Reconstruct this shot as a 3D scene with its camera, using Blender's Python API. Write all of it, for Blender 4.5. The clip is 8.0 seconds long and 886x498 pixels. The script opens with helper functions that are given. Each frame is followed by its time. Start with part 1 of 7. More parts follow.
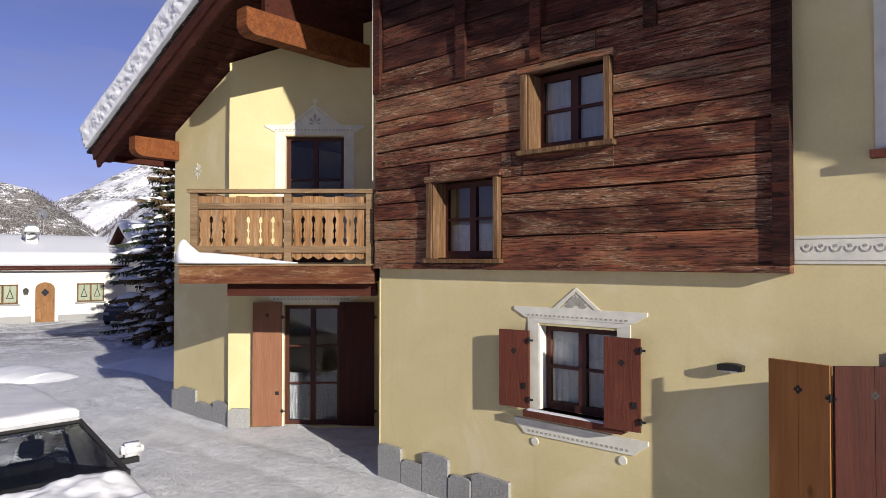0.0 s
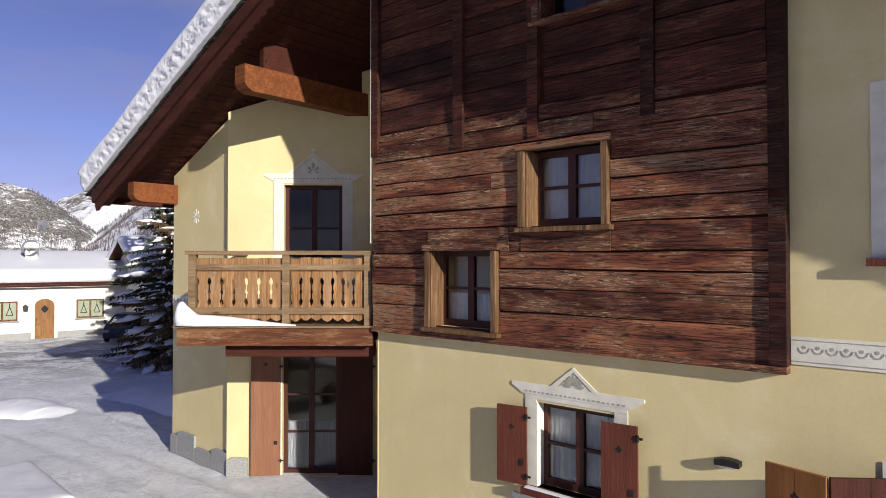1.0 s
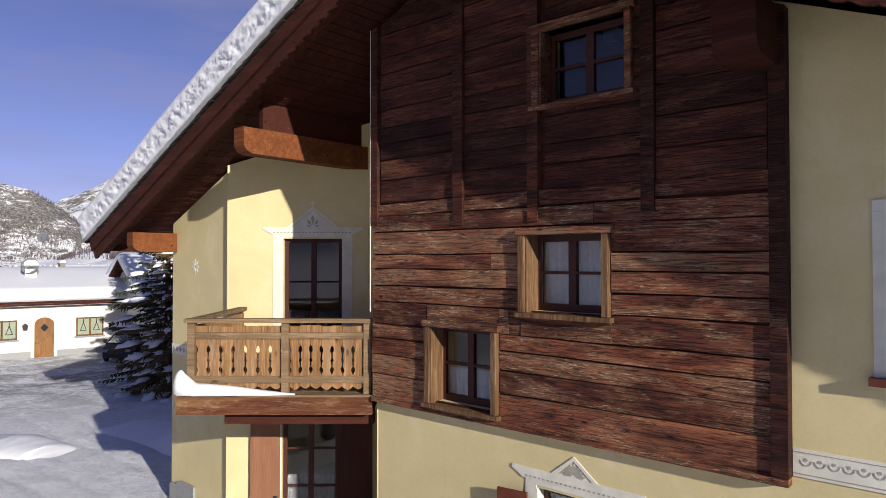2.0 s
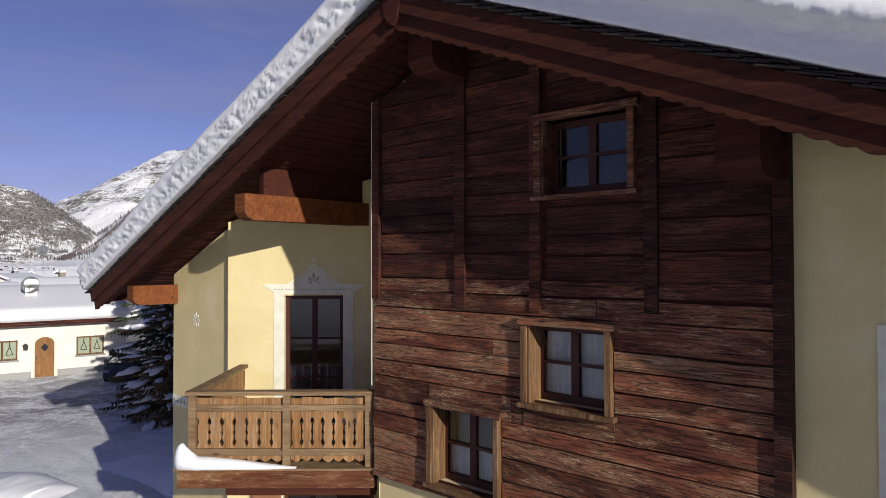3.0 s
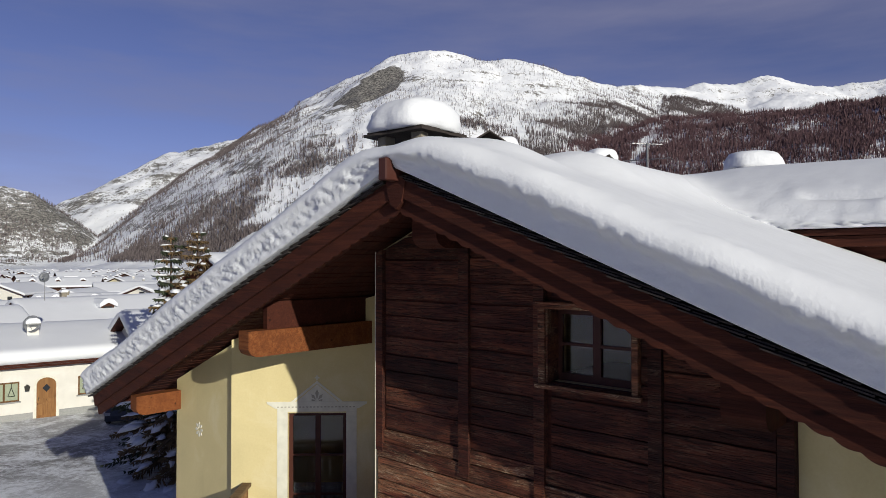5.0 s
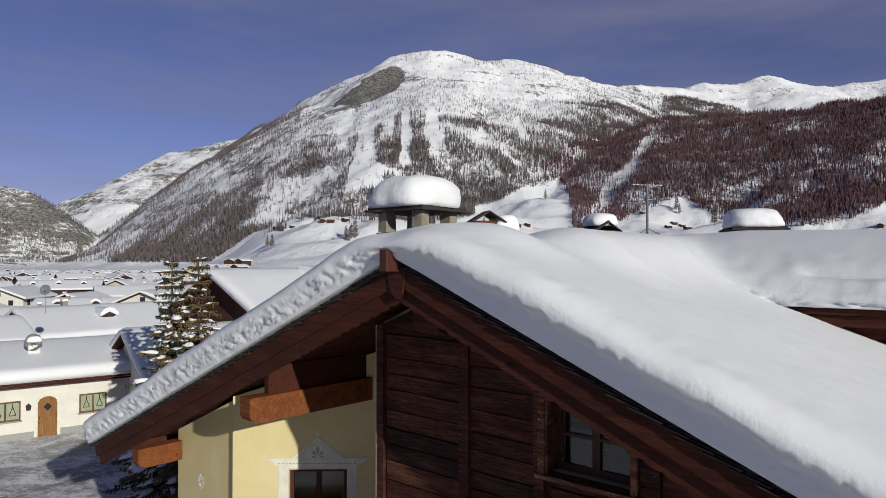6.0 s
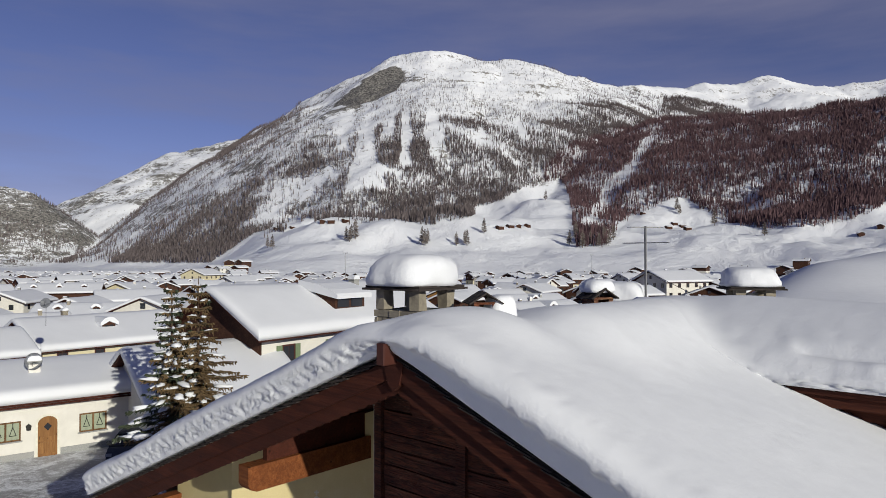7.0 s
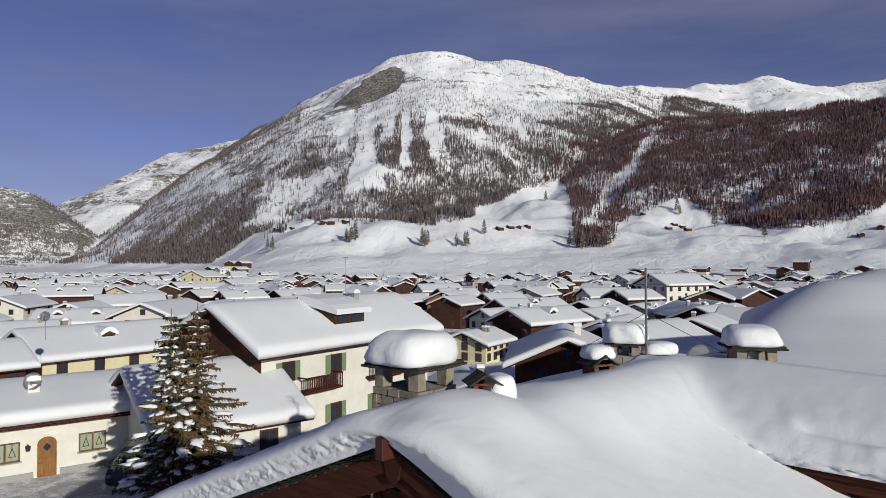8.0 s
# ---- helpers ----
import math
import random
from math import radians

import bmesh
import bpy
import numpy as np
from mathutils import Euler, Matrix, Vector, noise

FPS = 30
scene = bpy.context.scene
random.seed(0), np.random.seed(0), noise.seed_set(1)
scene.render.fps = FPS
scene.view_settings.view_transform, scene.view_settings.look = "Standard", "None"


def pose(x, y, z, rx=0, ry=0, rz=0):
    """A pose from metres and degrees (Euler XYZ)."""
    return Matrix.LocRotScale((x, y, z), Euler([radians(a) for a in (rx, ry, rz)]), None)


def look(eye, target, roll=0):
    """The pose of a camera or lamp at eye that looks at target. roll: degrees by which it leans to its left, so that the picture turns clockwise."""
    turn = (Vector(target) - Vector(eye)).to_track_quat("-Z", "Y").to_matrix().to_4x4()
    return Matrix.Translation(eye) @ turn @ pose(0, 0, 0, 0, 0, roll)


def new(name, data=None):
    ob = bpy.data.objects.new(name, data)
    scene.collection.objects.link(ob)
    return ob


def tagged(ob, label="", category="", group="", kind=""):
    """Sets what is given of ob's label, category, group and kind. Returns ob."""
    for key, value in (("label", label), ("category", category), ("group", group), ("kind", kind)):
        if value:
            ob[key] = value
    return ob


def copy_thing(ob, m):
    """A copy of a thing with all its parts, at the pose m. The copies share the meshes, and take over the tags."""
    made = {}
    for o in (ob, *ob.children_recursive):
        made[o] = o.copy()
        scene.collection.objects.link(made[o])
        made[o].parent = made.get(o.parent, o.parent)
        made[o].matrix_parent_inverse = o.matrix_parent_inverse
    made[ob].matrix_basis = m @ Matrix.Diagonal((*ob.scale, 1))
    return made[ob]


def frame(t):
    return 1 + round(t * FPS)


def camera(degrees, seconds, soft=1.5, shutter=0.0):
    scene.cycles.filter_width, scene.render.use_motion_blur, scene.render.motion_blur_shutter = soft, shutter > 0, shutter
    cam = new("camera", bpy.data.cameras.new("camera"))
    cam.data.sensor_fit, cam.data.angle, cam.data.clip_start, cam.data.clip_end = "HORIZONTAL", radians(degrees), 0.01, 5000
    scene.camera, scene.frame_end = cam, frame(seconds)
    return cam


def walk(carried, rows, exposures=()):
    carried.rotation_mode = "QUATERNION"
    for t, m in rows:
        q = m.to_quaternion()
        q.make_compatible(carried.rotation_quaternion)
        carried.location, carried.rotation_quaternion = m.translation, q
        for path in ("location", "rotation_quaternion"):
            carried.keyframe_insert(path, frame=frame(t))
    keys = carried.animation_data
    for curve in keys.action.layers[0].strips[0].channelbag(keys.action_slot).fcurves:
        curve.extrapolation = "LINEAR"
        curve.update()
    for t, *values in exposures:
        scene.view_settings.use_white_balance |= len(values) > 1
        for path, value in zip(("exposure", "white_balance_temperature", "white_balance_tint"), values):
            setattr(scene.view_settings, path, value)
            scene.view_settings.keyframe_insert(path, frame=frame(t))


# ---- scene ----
cam = camera(68.0, 8.0, 0.7)
METRES, EYE, TILT, LEAN, TURN = 8.7, 3.1, 1.0, 0.0, 0.0
ROWS = [
    (0.0, 0.0, 0.0, 0.0, 0.0, 0.0, -0.0),
    (0.5, 0.0014, -0.0001, 0.0505, 0.01, -0.01, 0.01),
    (1.0, 0.0036, -0.0002, 0.1082, 0.01, 0.0, 0.01),
    (1.5, 0.005, 0.0016, 0.1664, 0.02, 0.04, -0.0),
    (3.0, 0.0015, 0.0075, 0.3523, 0.02, 0.01, 0.11),
    (3.5, 0.0024, 0.007, 0.4162, 0.04, 0.02, 0.12),
    (4.0, 0.0021, 0.0058, 0.4811, 0.05, 0.05, 0.14),
    (4.5, -0.0003, 0.0054, 0.5457, 0.06, 0.04, 0.17),
    (5.0, -0.0033, 0.0058, 0.61, 0.08, 0.11, 0.11),
    (6.5, -0.0015, -0.004, 0.8025, 0.14, 0.08, 0.1),
    (7.0, 0.0023, -0.0052, 0.869, 0.15, 0.08, 0.11),
    (7.5, 0.0032, -0.0037, 0.9345, 0.15, 0.08, 0.13),
    (8.0, 0.0039, 0.0023, 0.9988, 0.16, 0.09, 0.14),
]
walk(cam, [(t, pose(0, 0, EYE, TILT, LEAN, TURN) @ pose(METRES * x, METRES * y, METRES * z, 90 + pitch, roll, yaw)) for t, x, y, z, yaw, pitch, roll in ROWS],
     [(0.0, 0.29, 6500, 11), (1.5, 0.32, 6500, 11), (3.0, 0.02, 6500, 10), (4.0, -0.05, 6500, 7), (5.0, -0.18, 6500, 5), (6.5, -0.34, 6500, 5), (8.0, -0.34, 6500, 5)])

# ---- world, sun, exposure ----
SUN_AZ, SUN_EL = math.atan2(0.545, -0.84), radians(16.5)
SUN_DIR = Vector((math.sin(SUN_AZ) * math.cos(SUN_EL), math.cos(SUN_AZ) * math.cos(SUN_EL), math.sin(SUN_EL)))
world = bpy.data.worlds.new("sky_world")
scene.world = world
world.use_nodes = True
wn = world.node_tree
sky = wn.nodes.new("ShaderNodeTexSky")
sky.sky_type = "NISHITA"
sky.sun_disc = False
sky.sun_elevation, sky.sun_rotation = SUN_EL, SUN_AZ
sky.altitude, sky.air_density, sky.dust_density, sky.ozone_density = 1800, 1.0, 0.15, 6.0
hue = wn.nodes.new("ShaderNodeMix")
hue.data_type, hue.blend_type = "RGBA", "MULTIPLY"
hue.inputs[0].default_value = 1.0
hue.inputs[7].default_value = (1.68, 0.92, 0.99, 1)
wn.links.new(sky.outputs[0], hue.inputs[6])
# thin streaks of high cloud low in the sky
wg = wn.nodes.new("ShaderNodeTexCoord")
wm = wn.nodes.new("ShaderNodeMapping")
wm.inputs["Scale"].default_value = (1.2, 1.2, 7.0)
wn.links.new(wg.outputs["Generated"], wm.inputs[0])
wc = wn.nodes.new("ShaderNodeTexNoise")
wc.inputs["Scale"].default_value, wc.inputs["Detail"].default_value, wc.inputs["Roughness"].default_value = 1.6, 6, 0.55
wn.links.new(wm.outputs[0], wc.inputs["Vector"])
wr = wn.nodes.new("ShaderNodeValToRGB")
wr.color_ramp.elements[0].position, wr.color_ramp.elements[1].position = 0.42, 0.82
wr.color_ramp.elements[1].color = (0.75, 0.75, 0.75, 1)
wx = wn.nodes.new("ShaderNodeSeparateXYZ")
wn.links.new(wg.outputs["Generated"], wx.inputs[0])
wa = wn.nodes.new("ShaderNodeMath")
wa.operation = "MULTIPLY_ADD"
wa.inputs[1].default_value = 0.18
wn.links.new(wx.outputs[0], wa.inputs[0])
wl = wn.nodes.new("ShaderNodeMath")
wl.operation = "MULTIPLY_ADD"
wl.inputs[1].default_value = -0.45
wn.links.new(wx.outputs[2], wl.inputs[0])
we = wn.nodes.new("ShaderNodeMath")
wn.links.new(wc.outputs["Fac"], we.inputs[0])
we.inputs[1].default_value = 0.175
wn.links.new(we.outputs[0], wl.inputs[2])
wn.links.new(wl.outputs[0], wa.inputs[2])
wn.links.new(wa.outputs[0], wr.inputs[0])
haze = wn.nodes.new("ShaderNodeMix")
haze.data_type = "RGBA"
haze.inputs[7].default_value = (3.0, 2.95, 4.6, 1)
wn.links.new(wr.outputs[0], haze.inputs[0])
wn.links.new(hue.outputs[2], haze.inputs[6])
wn.links.new(haze.outputs[2], wn.nodes["Background"].inputs[0])
wn.nodes["Background"].inputs[1].default_value = 0.084
sun_data = bpy.data.lights.new("sun", "SUN")
sun_data.energy, sun_data.angle, sun_data.color = 5.0, radians(0.53), (1.0, 0.945, 0.86)
sun = new("sun", sun_data)
sun.matrix_world = look(SUN_DIR * 50, (0, 0, 0))

# ---- materials ----
def material(name, rough=0.8, metal=0.0, spec=0.3):
    m = bpy.data.materials.new(name)
    m.use_nodes = True
    b = m.node_tree.nodes["Principled BSDF"]
    b.inputs["Roughness"].default_value = rough
    b.inputs["Metallic"].default_value = metal
    b.inputs["Specular IOR Level"].default_value = spec
    return m, m.node_tree, b


def coords(nt, scale=(1, 1, 1), rot=(0, 0, 0), world_space=False):
    mp = nt.nodes.new("ShaderNodeMapping")
    if world_space:
        src = nt.nodes.new("ShaderNodeNewGeometry").outputs["Position"]
    else:
        src = nt.nodes.new("ShaderNodeTexCoord").outputs["Object"]
    nt.links.new(src, mp.inputs[0])
    mp.inputs["Scale"].default_value = scale
    mp.inputs["Rotation"].default_value = rot
    return mp.outputs[0]


def noise_tex(nt, vec, scale, detail=5, rough=0.55, dist=0.0):
    n = nt.nodes.new("ShaderNodeTexNoise")
    n.inputs["Scale"].default_value, n.inputs["Detail"].default_value = scale, detail
    n.inputs["Roughness"].default_value, n.inputs["Distortion"].default_value = rough, dist
    nt.links.new(vec, n.inputs["Vector"])
    return n.outputs["Fac"]


def ramp(nt, fac, stops):
    r = nt.nodes.new("ShaderNodeValToRGB")
    els = r.color_ramp.elements
    while len(els) < len(stops):
        els.new(0.5)
    for e, (p, c) in zip(els, stops):
        e.position = p
        e.color = (*c, 1) if len(c) == 3 else c
    nt.links.new(fac, r.inputs[0])
    return r.outputs[0]


def mix(nt, fac, a, b, mode="MIX"):
    n = nt.nodes.new("ShaderNodeMix")
    n.data_type, n.blend_type = "RGBA", mode
    for sock, v in ((n.inputs[0], fac), (n.inputs[6], a), (n.inputs[7], b)):
        if isinstance(v, (int, float)):
            sock.default_value = v
        elif isinstance(v, tuple):
            sock.default_value = (*v, 1)
        else:
            nt.links.new(v, sock)
    return n.outputs[2]


def maths(nt, op, a, b=0.0):
    n = nt.nodes.new("ShaderNodeMath")
    n.operation = op
    for sock, v in zip(n.inputs, (a, b)):
        if isinstance(v, (int, float)):
            sock.default_value = v
        else:
            nt.links.new(v, sock)
    return n.outputs[0]


def bump(nt, bsdf, height, strength=0.4, distance=0.01):
    n = nt.nodes.new("ShaderNodeBump")
    n.inputs["Strength"].default_value, n.inputs["Distance"].default_value = strength, distance
    nt.links.new(height, n.inputs["Height"])
    nt.links.new(n.outputs[0], bsdf.inputs["Normal"])


def object_random(nt):
    return nt.nodes.new("ShaderNodeObjectInfo").outputs["Random"]


def plain(name, colour, rough=0.6, metal=0.0, vary=0.12, scale=6.0, relief=0.15):
    m, nt, b = material(name, rough, metal)
    v = coords(nt)
    n = noise_tex(nt, v, scale, 6)
    lo = tuple(c * (1 - vary) for c in colour)
    hi = tuple(min(1, c * (1 + vary)) for c in colour)
    nt.links.new(ramp(nt, n, [(0.3, lo), (0.7, hi)]), b.inputs["Base Color"])
    bump(nt, b, noise_tex(nt, v, scale * 9, 4), relief, 0.004)
    return m


def plaster(name, colour, patch, scale=0.9):
    """Hand-floated render: faint mottling, a few paler repaired areas, fine grain."""
    m, nt, b = material(name, 0.9, 0, 0.15)
    v = coords(nt)
    big = noise_tex(nt, v, scale, 5, 0.6, 0.6)
    c = ramp(nt, big, [(0.25, tuple(x * 0.9 for x in colour)), (0.55, colour), (0.8, patch)])
    fine = noise_tex(nt, v, 34, 6, 0.7)
    c = mix(nt, 0.08, c, ramp(nt, fine, [(0.3, (0.35, 0.32, 0.25)), (0.7, (0.95, 0.92, 0.85))]), "OVERLAY")
    streak = noise_tex(nt, coords(nt, (3, 3, 0.18)), 2.2, 4)
    c = mix(nt, ramp(nt, streak, [(0.58, (0, 0, 0)), (0.85, (0.22, 0.22, 0.22))]), c, tuple(x * 0.72 for x in colour))
    nt.links.new(c, b.inputs["Base Color"])
    bump(nt, b, noise_tex(nt, v, 26, 7, 0.65), 0.12, 0.006)
    return m


def timber(name, dark, mid, light, weather=0.3, grain=(1.2, 22, 22), rough=0.82, knots=True, spec=0.2, worn=0.0, warm=None, bleached=0.0):
    """Sawn, aged wood with the grain along one axis; weather is the share of greyed, pale streaks, worn the bleached patches, warm a second hue."""
    m, nt, b = material(name, rough, 0, spec)
    rnd = object_random(nt)
    off = nt.nodes.new("ShaderNodeCombineXYZ")
    for i in range(3):
        nt.links.new(maths(nt, "MULTIPLY", rnd, 17.0 + 9 * i), off.inputs[i])

    def shifted(vec):
        add = nt.nodes.new("ShaderNodeVectorMath")
        nt.links.new(vec, add.inputs[0])
        nt.links.new(off.outputs[0], add.inputs[1])
        return add.outputs[0]
    v = shifted(coords(nt, grain))
    g = noise_tex(nt, v, 1.0, 8, 0.65, 0.9)
    c = ramp(nt, g, [(0.28, dark), (0.5, mid), (0.72, light)])
    lo = tuple(0.16 * x for x in grain)
    tone = noise_tex(nt, shifted(coords(nt, tuple(max(0.6, x) for x in lo))), 1.3, 5)
    c = mix(nt, ramp(nt, tone, [(0.35, (0.6, 0.6, 0.6)), (0.62, (0, 0, 0))]), c, dark)
    if warm:
        hue = noise_tex(nt, shifted(coords(nt, tuple(max(0.8, 0.3 * x) for x in grain))), 0.9, 5, 0.6)
        c = mix(nt, ramp(nt, hue, [(0.52, (0, 0, 0)), (0.68, (0.75, 0.75, 0.75))]), c, warm)
    c = mix(nt, maths(nt, "MULTIPLY", rnd, 0.45), c, mid)
    fibre = noise_tex(nt, v, 2.6, 9, 0.75, 1.4)
    pale = tuple(0.6 * x + 0.4 * y for x, y in zip(light, (0.38, 0.255, 0.165)))
    c = mix(nt, ramp(nt, fibre, [(0.54, (0, 0, 0)), (0.70, (weather, weather, weather))]), c, pale)
    if worn:
        patch = noise_tex(nt, shifted(coords(nt, tuple(max(1.0, 0.5 * x) for x in grain))), 0.8, 8, 0.72, 1.2)
        fine = noise_tex(nt, v, 4.5, 6, 0.8, 0.6)
        w = maths(nt, "MULTIPLY", ramp(nt, patch, [(0.51, (0, 0, 0)), (0.62, (worn, worn, worn))]), ramp(nt, fine, [(0.42, (0, 0, 0)), (0.58, (1, 1, 1))]))
        c = mix(nt, w, c, (0.42, 0.29, 0.175))
    if bleached:
        # single boards faded by the sun
        grey = maths(nt, "MULTIPLY", ramp(nt, rnd, [(0.70, (0, 0, 0)), (0.96, (bleached, bleached, bleached))]), ramp(nt, noise_tex(nt, v, 2.4, 7, 0.75, 0.8), [(0.38, (0.15, 0.15, 0.15)), (0.58, (1, 1, 1))]))
        c = mix(nt, grey, c, (0.30, 0.20, 0.12))
    if knots:
        vo = nt.nodes.new("ShaderNodeTexVoronoi")
        vo.inputs["Scale"].default_value = 1.0
        nt.links.new(shifted(coords(nt, tuple(max(1.6, 0.2 * x) for x in grain))), vo.inputs["Vector"])
        c = mix(nt, ramp(nt, vo.outputs["Distance"], [(0.05, (0.85, 0.85, 0.85)), (0.13, (0, 0, 0))]), c, tuple(0.5 * x for x in dark))
    nt.links.new(c, b.inputs["Base Color"])
    bump(nt, b, fibre, 0.7, 0.014)
    return m


def plank_wood(name, dark, mid, warm, weather=0.6):
    """Old hewn cladding: red-brown boards, each of its own tone, with drying cracks, raised fibres and silvered patches."""
    m, nt, b = material(name, 0.78, 0, 0.25)
    rnd = object_random(nt)
    off = nt.nodes.new("ShaderNodeCombineXYZ")
    for i in range(3):
        nt.links.new(maths(nt, "MULTIPLY", rnd, 23.0 + 11 * i), off.inputs[i])

    def at(scale):
        add = nt.nodes.new("ShaderNodeVectorMath")
        nt.links.new(coords(nt, scale), add.inputs[0])
        nt.links.new(off.outputs[0], add.inputs[1])
        return add.outputs[0]
    hue = noise_tex(nt, at((1.1, 4, 5)), 1.0, 6, 0.62, 0.6)
    c = mix(nt, ramp(nt, hue, [(0.40, (0, 0, 0)), (0.64, (1, 1, 1))]), mid, warm)
    grain = noise_tex(nt, at((2.2, 30, 30)), 1.0, 6, 0.66, 1.5)
    c = mix(nt, ramp(nt, grain, [(0.36, (0.85, 0.85, 0.85)), (0.56, (0, 0, 0))]), c, dark)
    tone = ramp(nt, rnd, [(0.0, (0.55, 0.52, 0.52)), (0.5, (1.0, 1.0, 1.0)), (1.0, (1.5, 1.45, 1.35))])
    c = mix(nt, 1.0, c, tone, "MULTIPLY")
    # boards silvered by the weather
    fibre = noise_tex(nt, at((5.0, 46, 46)), 1.0, 4, 0.66, 1.6)
    silver = maths(nt, "MULTIPLY", ramp(nt, rnd, [(0.62, (0, 0, 0)), (0.84, (0.85, 0.85, 0.85))]), ramp(nt, noise_tex(nt, at((1.6, 9, 9)), 1.0, 6, 0.7), [(0.40, (0.1, 0.1, 0.1)), (0.62, (1, 1, 1))]))
    c = mix(nt, maths(nt, "MULTIPLY", silver, weather), c, (0.23, 0.155, 0.085))
    # raised pale fibres, in patches
    patch = ramp(nt, noise_tex(nt, at((0.9, 3.2, 3.2)), 1.0, 6, 0.65, 0.8), [(0.46, (0.04, 0.04, 0.04)), (0.60, (1, 1, 1))])
    c = mix(nt, maths(nt, "MULTIPLY", patch, 0.34 * weather), c, (0.25, 0.155, 0.085))
    pale = maths(nt, "MULTIPLY", patch, ramp(nt, fibre, [(0.535, (0, 0, 0)), (0.62, (weather, weather, weather))]))
    c = mix(nt, pale, c, (0.46, 0.32, 0.20))
    crack = ramp(nt, noise_tex(nt, at((0.7, 17, 17)), 1.0, 4, 0.55, 1.8), [(0.475, (0, 0, 0)), (0.5, (1, 1, 1)), (0.525, (0, 0, 0))])
    c = mix(nt, maths(nt, "MULTIPLY", crack, 0.85), c, tuple(0.35 * x for x in dark))
    vo = nt.nodes.new("ShaderNodeTexVoronoi")
    vo.inputs["Scale"].default_value = 1.0
    nt.links.new(at((1.7, 5.5, 5.5)), vo.inputs["Vector"])
    knot = ramp(nt, vo.outputs["Distance"], [(0.04, (0.9, 0.9, 0.9)), (0.11, (0, 0, 0))])
    c = mix(nt, knot, c, tuple(0.4 * x for x in dark))
    nt.links.new(c, b.inputs["Base Color"])
    h = maths(nt, "SUBTRACT", maths(nt, "ADD", maths(nt, "MULTIPLY", fibre, 0.5), grain), crack)
    bump(nt, b, h, 0.8, 0.012)
    return m


def snow_material(name, lump=1.6, strength=0.5, tint=(0.75, 0.76, 0.78), dirt=0.0, crust=24, flutes=0.0):
    m, nt, b = material(name, 0.62, 0, 0.25)
    v = coords(nt, world_space=True)
    a = noise_tex(nt, v, lump, 6, 0.6)
    c = ramp(nt, a, [(0.3, tuple(x * 0.95 for x in tint)), (0.7, tint)])
    if dirt:
        d = noise_tex(nt, v, 0.45, 8, 0.7, 0.8)
        d2 = noise_tex(nt, v, 5.0, 6, 0.7, 0.5)
        c = mix(nt, ramp(nt, maths(nt, "MULTIPLY", d, maths(nt, "ADD", d2, 0.55)), [(0.48, (0, 0, 0)), (0.66, (dirt, dirt, dirt))]), c, (0.20, 0.18, 0.155))
    nt.links.new(c, b.inputs["Base Color"])
    h = maths(nt, "ADD", maths(nt, "MULTIPLY", a, 1.0), maths(nt, "MULTIPLY", noise_tex(nt, v, crust, 5, 0.7), 0.18))
    if flutes:
        # wind-carved ribs on the steep faces
        up = nt.nodes.new("ShaderNodeSeparateXYZ")
        nt.links.new(nt.nodes.new("ShaderNodeNewGeometry").outputs["Normal"], up.inputs[0])
        face = ramp(nt, maths(nt, "SUBTRACT", 1.0, up.outputs[2]), [(0.18, (0, 0, 0)), (0.6, (1, 1, 1))])
        rib = noise_tex(nt, coords(nt, (11, 11, 2.6), world_space=True), 1.0, 4, 0.6, 0.5)
        h = maths(nt, "ADD", h, maths(nt, "MULTIPLY", maths(nt, "MULTIPLY", rib, face), flutes))
        # broken, granular crust where the snow has sheared off
        h = maths(nt, "ADD", h, maths(nt, "MULTIPLY", maths(nt, "MULTIPLY", noise_tex(nt, v, 17, 5, 0.62, 0.3), face), 2.6))
    bump(nt, b, h, strength, 0.12)
    return m


def stone_material(name, a, c2, scale=9, other=(0.33, 0.32, 0.3)):
    m, nt, b = material(name, 0.85, 0, 0.25)
    v = coords(nt, world_space=True)
    n = noise_tex(nt, v, scale, 8, 0.7)
    c = ramp(nt, n, [(0.3, a), (0.7, c2)])
    c = mix(nt, maths(nt, "MULTIPLY", object_random(nt), 0.45), c, other)
    nt.links.new(c, b.inputs["Base Color"])
    bump(nt, b, n, 0.5, 0.02)
    return m


def glass_material(name, tint=(0.9, 0.93, 0.95)):
    m, nt, b = material(name, 0.0, 0, 0.5)
    b.inputs["Base Color"].default_value = (*tint, 1)
    b.inputs["Transmission Weight"].default_value = 1.0
    b.inputs["IOR"].default_value = 1.5
    return m


def dark_glass(name):
    """Panes of distant houses, with an unlit room behind."""
    m, nt, b = material(name, 0.05, 0, 0.8)
    b.inputs["Base Color"].default_value = (0.03, 0.032, 0.036, 1)
    return m


MAT = {}
MAT["ochre"] = plaster("ochre_plaster", (0.63, 0.53, 0.285), (0.71, 0.63, 0.41))
MAT["white"] = plaster("white_plaster", (0.66, 0.635, 0.575), (0.74, 0.72, 0.66))
MAT["cream"] = plaster("cream_plaster", (0.60, 0.54, 0.36), (0.68, 0.62, 0.44))
MAT["paint_white"] = plain("white_mural_paint", (0.66, 0.64, 0.54), 0.85, 0, 0.10, 5, 0.2)
MAT["paint_grey"] = plain("grey_mural_line", (0.36, 0.34, 0.28), 0.85, 0, 0.15, 8, 0.2)
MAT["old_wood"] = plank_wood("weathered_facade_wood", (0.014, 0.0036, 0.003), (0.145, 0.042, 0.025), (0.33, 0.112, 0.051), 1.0)
